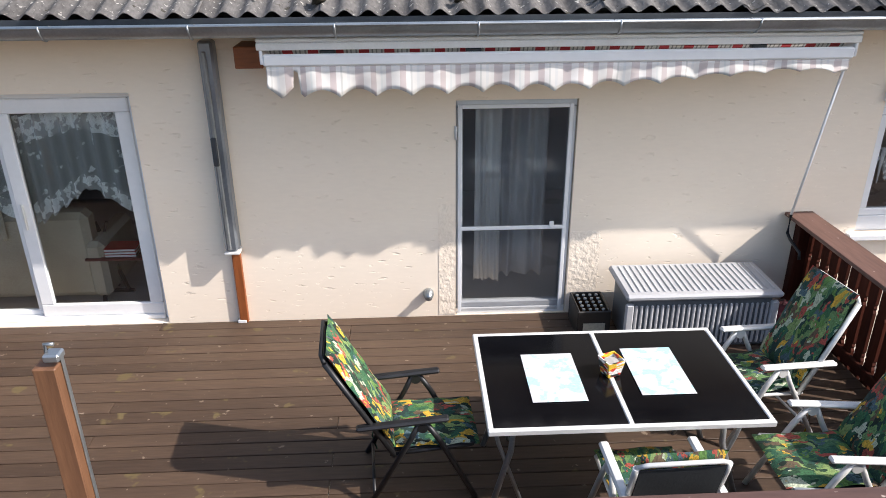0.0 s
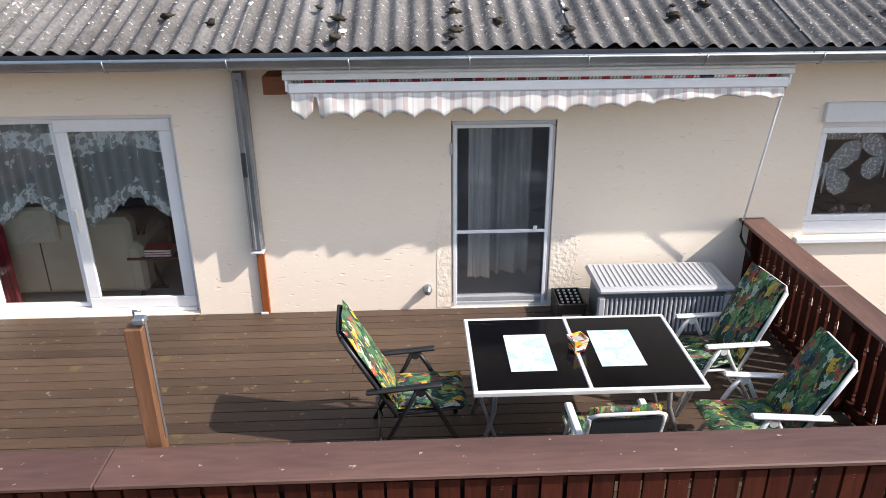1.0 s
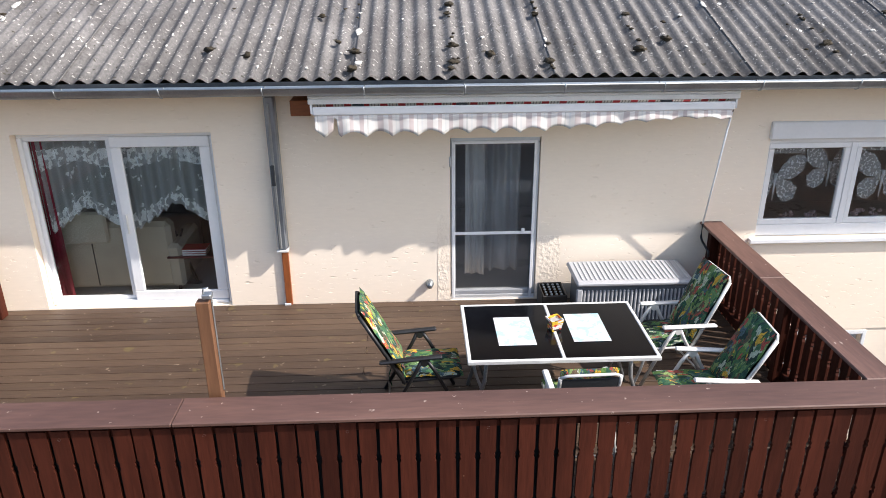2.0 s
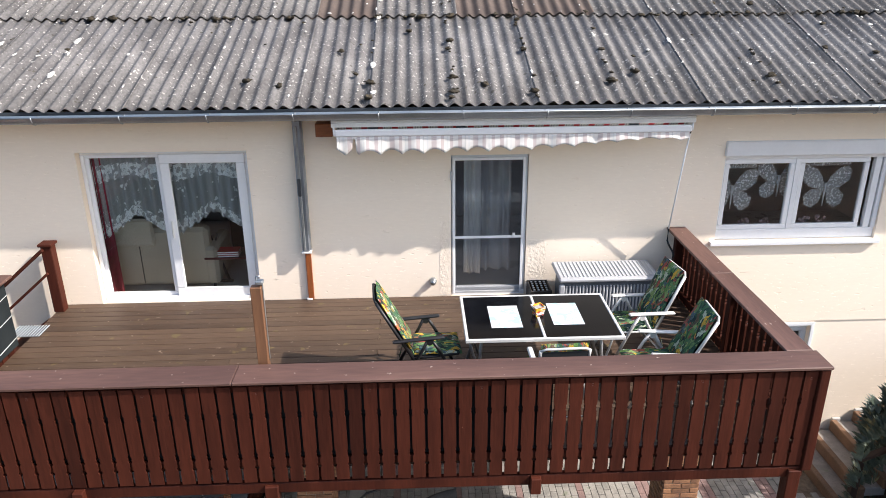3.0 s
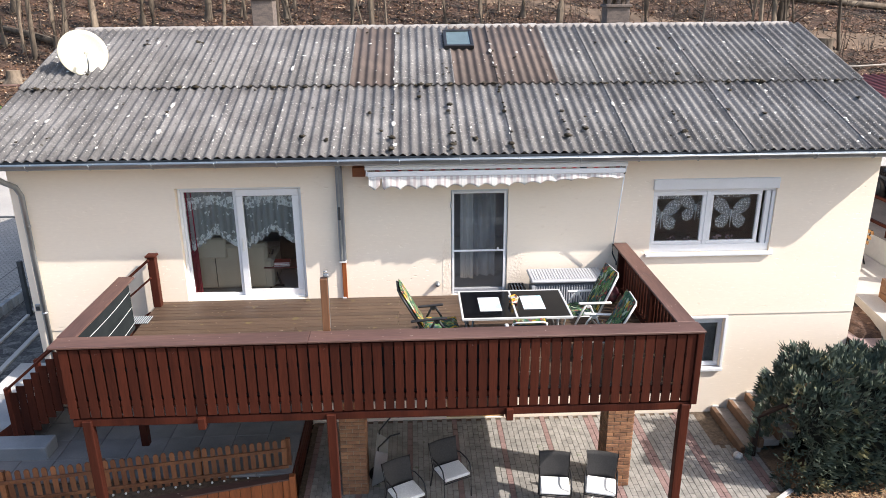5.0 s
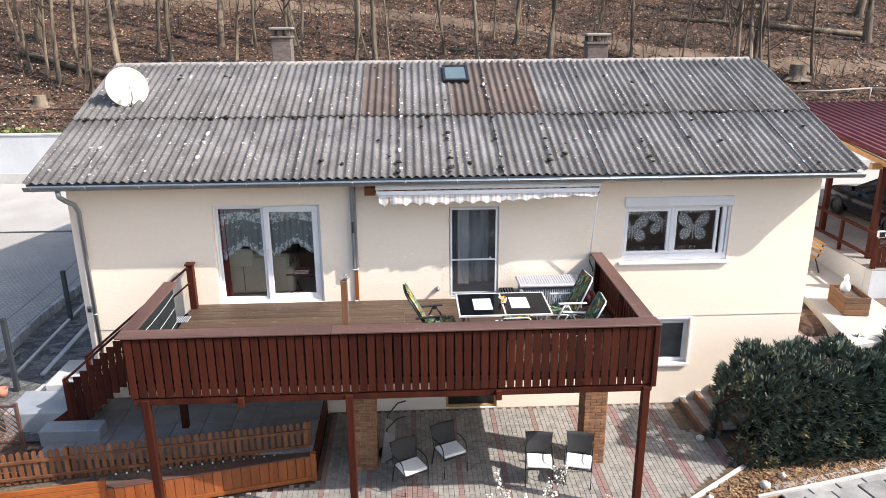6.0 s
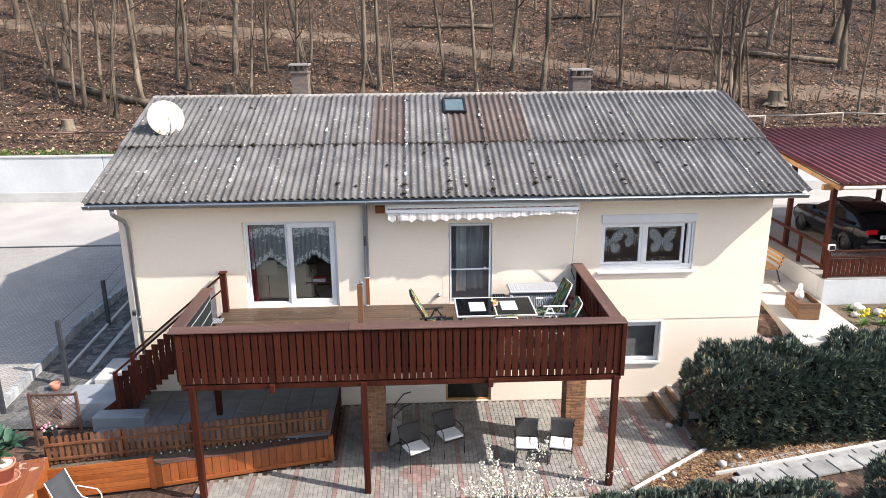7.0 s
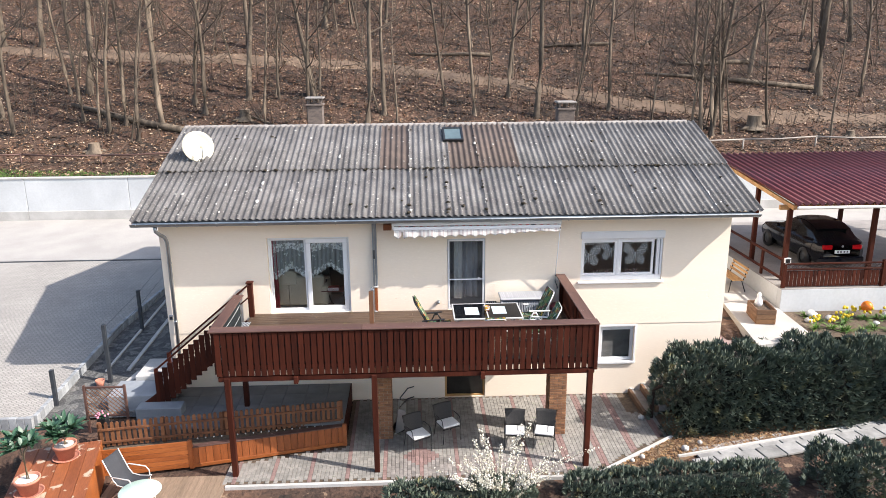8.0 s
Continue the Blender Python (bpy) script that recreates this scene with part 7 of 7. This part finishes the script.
part("panel", Geo().box(0.0, 0.14, -0.106, -0.1005, 0.08, 0.2), BLACK_STEEL, fl)
part("bracket", Geo().tube([(0.07, -0.05, 0.06), (0.07, 0.02, 0.0)], 0.015, 6), ZINC, fl)

PAINT = mat("black_car_paint", (0.012, 0.013, 0.018), (0.01, 0.011, 0.015), 0.12, 0.3, scale=2, fine=60, bump=0.0, grain=0.05, rand=0.0)
CARGLASS = mat("dark_car_glass", (0.01, 0.012, 0.014), rough=0.04, bump=0.0)
car = thing("car", pose(13.35, 3.2, CZ), "black hatchback car parked tail-out in the carport", "car")
secs = [(0.0, 0.62, 0.42, 0.84), (0.12, 0.80, 0.28, 0.98), (0.5, 0.86, 0.24, 1.02), (1.1, 0.87, 0.22, 0.98), (2.3, 0.88, 0.22, 0.95), (3.1, 0.87, 0.22, 0.92), (3.9, 0.82, 0.25, 0.82), (4.25, 0.68, 0.32, 0.66)]
g, v = Geo(), []
for y, w, z0, z1 in secs:
    zm = (z0 + z1) / 2
    v += [(-w * 0.92, y, z0), (-w, y, zm - 0.1), (-w, y, zm + 0.12), (-w * 0.9, y, z1), (-w * 0.4, y, z1 + 0.03), (w * 0.4, y, z1 + 0.03), (w * 0.9, y, z1), (w, y, zm + 0.12), (w, y, zm - 0.1), (w * 0.92, y, z0)]
g.add(v, [(10 * i + e, 10 * i + (e + 1) % 10, 10 * (i + 1) + (e + 1) % 10, 10 * (i + 1) + e) for i in range(7) for e in range(10)] + [tuple(range(10)), tuple(range(70, 80))[::-1]], True)
part("body", g, PAINT, car)
cab = [(0.22, 0.66, 1.0), (0.75, 0.60, 1.36), (1.4, 0.58, 1.46), (2.1, 0.57, 1.44), (3.05, 0.70, 0.95)]
g, v = Geo(), []
for y, w, z in cab:
    v += [(-0.80, y, 0.93), (-w - 0.08, y, 0.93 + (z - 0.93) * 0.55), (-w, y, z - 0.03), (0, y, z), (w, y, z - 0.03), (w + 0.08, y, 0.93 + (z - 0.93) * 0.55), (0.80, y, 0.93)]
g.add(v, [(7 * i + e, 7 * i + e + 1, 7 * (i + 1) + e + 1, 7 * (i + 1) + e) for i in range(4) for e in range(6)], True)
part("cabin", g, CARGLASS, car, "dark tinted glass")
g, v = Geo(), []
for y, w, z in ((0.62, 0.60, 1.31), (1.0, 0.585, 1.425), (1.4, 0.58, 1.475), (2.15, 0.57, 1.45)):
    v += [(-w, y, z - 0.02), (0, y, z + 0.015), (w, y, z - 0.02)]
g.add(v, [(3 * i + e, 3 * i + e + 1, 3 * i + e + 4, 3 * i + e + 3) for i in range(3) for e in range(2)], True)
part("roof", g, PAINT, car)
for s in (-1, 1):
    part("tail_light", Geo().box(0.50 * s - 0.17, 0.50 * s + 0.17, -0.02, 0.12, 0.74, 0.90, 0.03), mat("red_lens", (0.55, 0.01, 0.015), rough=0.15, bump=0.0), car, "red tail light")
    for y in (0.8, 3.4):
        wh = part("wheel", Geo().lathe([(0.19, -0.1), (0.3, -0.1), (0.32, -0.05), (0.32, 0.05), (0.3, 0.1), (0.19, 0.1)], 22, pose(0.8 * s, y, 0.32, 0, 90)), BLACK_STEEL, car)
        part("rim", Geo().lathe([(0.0, -0.06), (0.06, -0.09), (0.2, -0.07), (0.2, 0.07), (0.06, 0.09), (0.0, 0.06)], 14, pose(0.8 * s, y, 0.32, 0, 90)), DARK_POST, wh)
    part("mirror", Geo().box(0.93 * s - 0.08, 0.93 * s + 0.08, 2.55, 2.65, 0.95, 1.08, 0.03), PAINT, car)
pl = part("number_plate", Geo().box(-0.26, 0.26, -0.03, -0.012, 0.62, 0.73, 0.004), WHITE, car, "white plate with plain dark bars")
for x in (-0.18, -0.08, 0.04, 0.14):
    part("bar", Geo().box(x, x + 0.06, -0.034, -0.0305, 0.65, 0.70), BLACK_STEEL, pl)
part("bumper", Geo().box(-0.78, 0.78, -0.06, 0.1, 0.3, 0.5, 0.05), PAINT, car)
part("badge", Geo().lathe([(0.0, 0.0), (0.04, 0.0), (0.035, 0.01), (0, 0.012)], 14, pose(0, -0.005, 0.86, 90)), ZINC, car)

# flower bed in front of the plinth wall
solid("flower_bed", Geo().add([(10.46, -0.6, UZ - 0.1), (22, 0.0, UZ - 0.1), (22, 1.44, UZ - 0.05), (10.46, 1.44, UZ - 0.05)], [(0, 1, 2, 3)]), SOIL, "dark soil bed below the carport wall", "bed", kind="structure")
GRASSY = mat("fresh_green_leaf", (0.14, 0.26, 0.05), (0.08, 0.17, 0.035), 0.6, scale=5, bump=0.1, grain=0.2, rand=0.15)
YEL = mat("yellow_petals", (0.75, 0.55, 0.03), rough=0.7)
rng = random.Random(41)
for k in range(40):
    x, y = 10.9 + k * 0.17 + rng.uniform(-0.1, 0.1), rng.uniform(-0.3, 1.1)
    pln = thing("bed_plant", (x, y, UZ - 0.09), "green perennial clump in the flower bed" if k % 3 else "clump with yellow spring flowers", "plant", "bed plants")
    part("leaves", strap_leaves(Geo(), 40, 0.36, 0.03, rng, 0.0, 1.0, 0.6), GRASSY, pln)
    if k % 3 == 0:
        g = Geo()
        for _ in range(9):
            g.blob((rng.uniform(-0.18, 0.18), rng.uniform(-0.18, 0.18), 0.3 + rng.uniform(-0.05, 0.1)), 0.045, rng, 6, 4, 0.25)
        part("petals", g, YEL, pln)
for x, y, r in ((11.3, 1.0, 0.18), (11.7, 0.7, 0.14), (11.0, 0.6, 0.12), (13.6, 0.9, 0.13), (12.9, 0.3, 0.1)):
    solid("bed_stone", Geo().blob((0, 0, r * 0.6), r, random.Random(int(x * 30)), 9, 6, 0.16, 0.75), PEBBLE, "white stone in the flower bed", "stone", "bed stones", m=pose(x, y, UZ - 0.1))
og = thing("garden_globe", (12.85, 0.75, UZ - 0.29), "orange glass garden globe on a stick", "ornament")
part("globe", Geo().lathe([(0.17 * math.sin(a * math.pi / 12) + 0.0001, 0.62 - 0.17 * math.cos(a * math.pi / 12)) for a in range(13)], 20), mat("orange_glaze", (0.7, 0.2, 0.02), (0.6, 0.14, 0.02), 0.15, bump=0.0), og)
part("stick", Geo().tube([(0, 0, 0), (0, 0, 0.46)], 0.012, 6), ZINC, og)

# ---- wooded slope ----
BARK = mat("grey_brown_bark", (0.19, 0.15, 0.11), (0.07, 0.054, 0.039), 0.95, scale=3, fine=25, bump=0.9, grain=0.3, stretch=(1, 1, 0.2), rand=0.25, depth=0.02)
TWIG = mat("bare_twigs", (0.098, 0.076, 0.057), (0.05, 0.038, 0.029), 0.95, scale=5, fine=40, bump=0.2, grain=0.2, rand=0.25)


def bare_tree(seed, height, r0, low, lean=0.06, limbs=16, twig_n=5):
    rng = random.Random(seed)
    t = thing("tree", (0, 0, -60), "leafless woodland tree with a grey-brown trunk", "tree", "woodland trees")
    tr, tw = Geo(), Geo()
    ax, ay = rng.uniform(-lean, lean), rng.uniform(-lean, lean)

    def spine(h):
        return Vector((ax * h + 0.12 * math.sin(h * 0.7 + seed), ay * h + 0.1 * math.sin(h * 0.5 + 2 * seed), h))
    hs = [-0.4, 0.0, 0.25, 1.2, 2.6, 4.2, 6.0, 8.0, 10.0, height]
    tr.tube([spine(h) for h in hs], [r0 * 1.7, r0 * 1.45, r0 * 1.1, r0] + [max(0.02, r0 * (1 - h / height * 0.9)) for h in hs[4:]], 9, False)
    for k in range(limbs):
        h = low + (height - low - 0.3) * (k + rng.random()) / limbs
        b0 = spine(h)
        a = rng.uniform(0, 2 * math.pi)
        l = rng.uniform(0.25, 0.4) * (height - h) + 0.7
        up_ = rng.uniform(0.35, 0.9)
        pts = [b0]
        d = Vector((math.cos(a), math.sin(a), up_)).normalized()
        for q in range(4):
            d = (d + Vector((rng.uniform(-0.25, 0.25), rng.uniform(-0.25, 0.25), rng.uniform(-0.05, 0.25)))).normalized()
            pts.append(pts[-1] + d * l / 4)
        rr = max(0.012, r0 * 0.32 * (1 - h / height) + 0.012)
        tw.tube(pts, [rr, rr * 0.8, rr * 0.55, rr * 0.35, 0.004], 5, False)
        for q in range(twig_n):
            i = rng.randint(1, 3)
            p = pts[i].lerp(pts[i + 1], rng.random())
            e = (d + Vector((rng.uniform(-1, 1), rng.uniform(-1, 1), rng.uniform(-0.3, 0.8)))).normalized()
            m1 = p + e * l * rng.uniform(0.12, 0.25)
            tw.tube([p, m1, m1 + (e + Vector((rng.uniform(-0.5, 0.5), rng.uniform(-0.5, 0.5), 0.2))).normalized() * l * 0.2], [rr * 0.35, rr * 0.22, 0.003], 4, False)
    part("trunk", tr, BARK, t)
    part("crown", tw, TWIG, t)
    return t


kinds = [bare_tree(1, 14, 0.16, 4.5), bare_tree(2, 12, 0.11, 3.2), bare_tree(3, 15, 0.19, 5.0), bare_tree(4, 9, 0.07, 1.6, 0.12), bare_tree(5, 13, 0.13, 2.6, 0.1, 20), bare_tree(6, 6, 0.04, 0.8, 0.15, 14)]
places = [(15.0, 21.3, 3), (15.5, 21.5, 5), (16.4, 20.6, 3), (15.9, 21.6, 5), (16.9, 20.9, 3), (-17.6, 21.6, 4), (-15.9, 21.0, 1), (-3.4, 20.4, 2), (-6.7, 25.0, 0), (6.3, 22.6, 2), (-16.8, 22.6, 1), (-14.9, 22.2, 0), (-19.4, 22.6, 1), (-13.6, 24.8, 1), (-10.6, 25.2, 0), (-8.9, 21.3, 1), (-2.6, 23.2, 0), (1.0, 24.0, 1), (2.6, 22.9, 1),
          (8.8, 23.0, 1), (10.6, 23.6, 1), (12.6, 21.4, 3), (15.3, 20.9, 4), (15.7, 20.7, 1), (16.1, 21.1, 4), (16.6, 21.4, 1), (19.5, 21.5, 3), (22.3, 19.8, 3), (5.0, 25.0, 1), (-22.5, 21.0, 4), (-24.0, 23.0, 4)]
rng = random.Random(77)
while len(places) < 205:
    x, y = rng.uniform(-44, 44), 20.5 + 40 * rng.random() ** 1.1
    py = 29.2 - 0.32 * max(0, x + 3) + (0.05 * abs(x + 3) if x < -3 else 0)
    if abs(y - py) < 1.0 or (y < 24 and rng.random() < 0.55):
        continue
    if all((x - p[0]) ** 2 + (y - p[1]) ** 2 > 1.3 for p in places):
        places.append((x, y, rng.choice((0, 0, 1, 1, 1, 2, 3, 3, 4, 4, 5, 5))))
while len(places) < 298:
    x, y = rng.uniform(-40, 40), 20.5 + 30 * rng.random()
    if abs(y - (29.2 - 0.32 * max(0, x + 3) + (0.09 * -(x + 3) if x < -3 else 0))) > 0.9:
        places.append((x, y, rng.choice((5, 5, 3))))
for i, (x, y, k) in enumerate(places):
    s = rng.uniform(0.8, 1.2)
    m = pose(x, y, hill_z(x, y) - 0.05, rng.uniform(-4, 4), rng.uniform(-4, 4), rng.uniform(0, 360)) @ Matrix.Diagonal((s, s, rng.uniform(0.9, 1.2), 1))
    copy_thing(kinds[k], m)
for t in kinds:
    for ch in list(t.children):
        bpy.data.objects.remove(ch)
    bpy.data.objects.remove(t)

# trodden path across the slope, stumps, logs, twigs and dry leaves
TRACK = mat("trodden_earth", (0.19, 0.132, 0.092), (0.125, 0.087, 0.06), 1.0, scale=1.2, fine=14, bump=0.4, grain=0.15, rand=0.0)
g, v = Geo(), []
for k in range(81):
    x = -48 + k * 1.2
    y = 29.2 - 0.32 * max(0, x + 3) * (1 if x < 14 else 1) + (0.09 * -(x + 3) if x < -3 else 0)
    y = max(y, 22.6 - 0.05 * (x - 17)) if x > 17 else y
    for q in (-1, -0.33, 0.33, 1):
        w = 0.75 + 0.15 * math.sin(k * 1.7 + q)
        v.append((x, y + q * w, hill_z(x, y + q * w) + (0.05 if abs(q) < 0.5 else -0.03)))
g.add(v, [(4 * i + e, 4 * i + e + 1, 4 * i + e + 5, 4 * i + e + 4) for i in range(80) for e in range(3)], True)
g.f = [q[::-1] for q in g.f]
solid("forest_path", g, TRACK, "trodden earth footpath crossing the wooded slope", "path", kind="structure")
WOODCUT = mat("cut_wood", (0.26, 0.19, 0.125), (0.17, 0.125, 0.085), 0.9, scale=10, bump=0.2)
rng = random.Random(90)
for x, y, r, h in ((-17.8, 20.0, 0.3, 0.45), (-13.0, 20.3, 0.28, 0.6), (-10.3, 22.6, 0.3, 0.55), (-6.0, 20.6, 0.18, 0.35), (3.0, 20.2, 0.24, 0.45), (-2.6, 20.9, 0.2, 0.3), (18.5, 21.3, 0.4, 0.7), (-11.2, 20.3, 0.45, 0.5), (0.6, 20.6, 0.2, 0.35), (23.5, 20.2, 0.2, 0.3)):
    sp = thing("tree_stump", (x, y, hill_z(x, y) - 0.1), "weathered tree stump on the slope", "stump", "tree stumps")
    part("stump", Geo().lathe([(r * 1.7, 0), (r * 1.2, 0.15), (r, 0.3), (r * 0.95, h + 0.1)], 11), BARK, sp)
    part("cut_face", Geo().lathe([(r * 0.95, h + 0.1), (0.0, h + 0.12)], 11, None, False), WOODCUT, sp)
    part("roots", Geo().tube([(0, 0, 0.2), (r * 1.6, 0.3 * r, 0.12), (r * 2.6, 0.8 * r, 0.02)], [r * 0.4, r * 0.3, 0.02], 6).tube([(0, 0, 0.2), (-r * 1.5, -0.6 * r, 0.1), (-r * 2.5, -r, 0.0)], [r * 0.4, r * 0.28, 0.02], 6), BARK, sp)
for (x0, y0), (x1, y1), r in (((-20.5, 24.2), (-13.3, 21.4), 0.2), ((-10.0, 22.8), (-7.4, 20.9), 0.09), ((14.0, 27.5), (24, 25.5), 0.16), ((-1.0, 30.8), (4.5, 30.2), 0.13), ((16.5, 28.8), (21.5, 29.4), 0.15), ((8.0, 31.5), (13.0, 32.0), 0.12)):
    lg = thing("fallen_log", (0, 0, 0), "fallen trunk lying on the leaf litter", "log", "fallen logs")
    a, b_ = Vector((x0, y0, hill_z(x0, y0) + r * 0.7)), Vector((x1, y1, hill_z(x1, y1) + r * 0.7))
    mids = [a.lerp(b_, t) for t in (0, 0.25, 0.5, 0.75, 1)]
    for q in mids[1:-1]:
        q.z = hill_z(q.x, q.y) + r * 0.8
    part("trunk", Geo().tube(mids, [r * 0.5, r * 0.7, r * 0.85, r * 0.95, r], 9), BARK, lg)
    part("cut_end", Geo().tube([b_, b_ + (b_ - a).normalized() * 0.02], r * 1.01, 12), WOODCUT, lg)
    g = Geo()
    for _ in range(9):
        p = a.lerp(b_, rng.uniform(0, 0.55))
        d = Vector((rng.uniform(-1, 0.2), rng.uniform(-0.7, 0.7), rng.uniform(0.1, 1))).normalized()
        g.tube([p, p + d * 0.6, p + (d + Vector((0, 0, 0.3))) * rng.uniform(0.9, 1.8)], [0.035, 0.022, 0.005], 5, False)
    tagged(part("brushwood", g, TWIG, lg), kind="stuff")
tw, rng = Geo(), random.Random(92)
for _ in range(5200):
    x, y = rng.uniform(-40, 40), 17.9 + 33 * rng.random() ** 1.2
    a, l = rng.uniform(0, math.pi), rng.uniform(0.3, 1.6)
    dx, dy = l * math.cos(a) / 2, l * math.sin(a) / 2
    p0, p1 = Vector((x - dx, y - dy, hill_z(x - dx, y - dy) + 0.04)), Vector((x + dx, y + dy, hill_z(x + dx, y + dy) + rng.uniform(0.02, 0.3)))
    tw.tube([p0, p0.lerp(p1, 0.5) + Vector((rng.uniform(-0.08, 0.08), 0, rng.uniform(0, 0.1))), p1], [rng.uniform(0.01, 0.03), 0.012, 0.004], 4, False)
tagged(solid("fallen_twigs", tw, TWIG, "fallen twigs and brushwood on the slope", "twigs"), kind="stuff")
ug = Geo()
for _ in range(1500):
    x, y = rng.uniform(-40, 40), 20.5 + 32 * rng.random() ** 1.1
    h, z = rng.uniform(0.5, 3.2), hill_z(x, y) - 0.05
    lx, ly = rng.uniform(-0.35, 0.35) * h, rng.uniform(-0.3, 0.3) * h
    ug.tube([(x, y, z), (x + lx * 0.35, y + ly * 0.4, z + h * 0.5), (x + lx, y + ly, z + h)], [0.006 + 0.006 * h, 0.005 + 0.003 * h, 0.003], 4, False)
    for q in range(3):
        t = rng.uniform(0.35, 0.9)
        p = Vector((x + lx * t * t, y + ly * t * t, z + h * t))
        ug.tube([p, p + Vector((rng.uniform(-0.4, 0.4), rng.uniform(-0.4, 0.4), rng.uniform(0.1, 0.5))) * h * 0.5], [0.006, 0.003], 3, False)
tagged(solid("undergrowth", ug, TWIG, "thin leafless undergrowth between the trees", "undergrowth"), kind="stuff")
lv = Geo()
for _ in range(70000):
    x, y = rng.uniform(-36, 36), 17.6 + 26 * rng.random() ** 1.25
    s = rng.uniform(0.04, 0.1)
    m = pose(x, y, hill_z(x, y) + 0.03, rng.uniform(-35, 35) + 20, rng.uniform(-35, 35), rng.uniform(0, 360))
    lv.add([(-s, 0, 0), (0, -s * 0.6, s * 0.2), (s, 0, 0), (0, s * 0.6, s * 0.2)], [(0, 1, 2, 3)], False, m)
tagged(solid("dry_leaves", lv, cells("dry_leaf", [(0.22, 0.115, 0.06), (0.12, 0.065, 0.036), (0.6, 0.45, 0.32), (0.06, 0.033, 0.018), (0.2, 0.125, 0.075), (0.42, 0.28, 0.18)], 7, 0.9), "dry brown leaves on the slope", "leaves"), kind="stuff")
# rail fences at the foot of the slope
for x0, x1, y0, y1, mt, lab in ((-45, -9, 18.3, 18.8, WOOD_CAP, "dark round timber rail fence at the foot of the slope"), (9, 45, 19.3, 19.0, mat("grey_rail", (0.34, 0.3, 0.26), bump=0.2), "grey round timber rail fence at the foot of the slope")):
    hf = thing("rail_fence", (0, 0, 0), lab, "fence")
    for k in range(9):
        xa, xb = x0 + (x1 - x0) * k / 9, x0 + (x1 - x0) * (k + 1) / 9
        ya, yb = y0 + (y1 - y0) * k / 9, y0 + (y1 - y0) * (k + 1) / 9
        za, zb = hill_z(xa, ya) + 0.5, hill_z(xb, yb) + 0.5
        part("rail", Geo().tube([(xa, ya, za), ((xa + xb) / 2, (ya + yb) / 2, (za + zb) / 2 - 0.05), (xb, yb, zb)], 0.045, 7), mt, hf)
        part("post", Geo().tube([(xa, ya, za - 0.9), (xa + 0.03, ya, za + 0.05)], 0.05, 7), mt, hf)
GRASS = mat("grass_strip_ground", (0.12, 0.17, 0.05), (0.09, 0.11, 0.04), 1.0, scale=2, fine=30, bump=0.6, grain=0.3)
g = Geo()
rng = random.Random(95)
for _ in range(7000):
    x, y = rng.uniform(-34, -8), rng.uniform(17.0, 18.0)
    h, a = rng.uniform(0.05, 0.16), rng.uniform(0, 6.28)
    z = hill_z(x, max(y, 17.3)) - 0.02
    g.add([(x - 0.02 * math.cos(a), y - 0.02 * math.sin(a), z), (x + 0.02 * math.cos(a), y + 0.02 * math.sin(a), z), (x + rng.uniform(-0.05, 0.05), y + rng.uniform(-0.05, 0.05), z + h)], [(0, 1, 2)])
tagged(solid("grass_strip", g, GRASSY, "strip of fresh grass above the road wall", "grass"), kind="stuff")
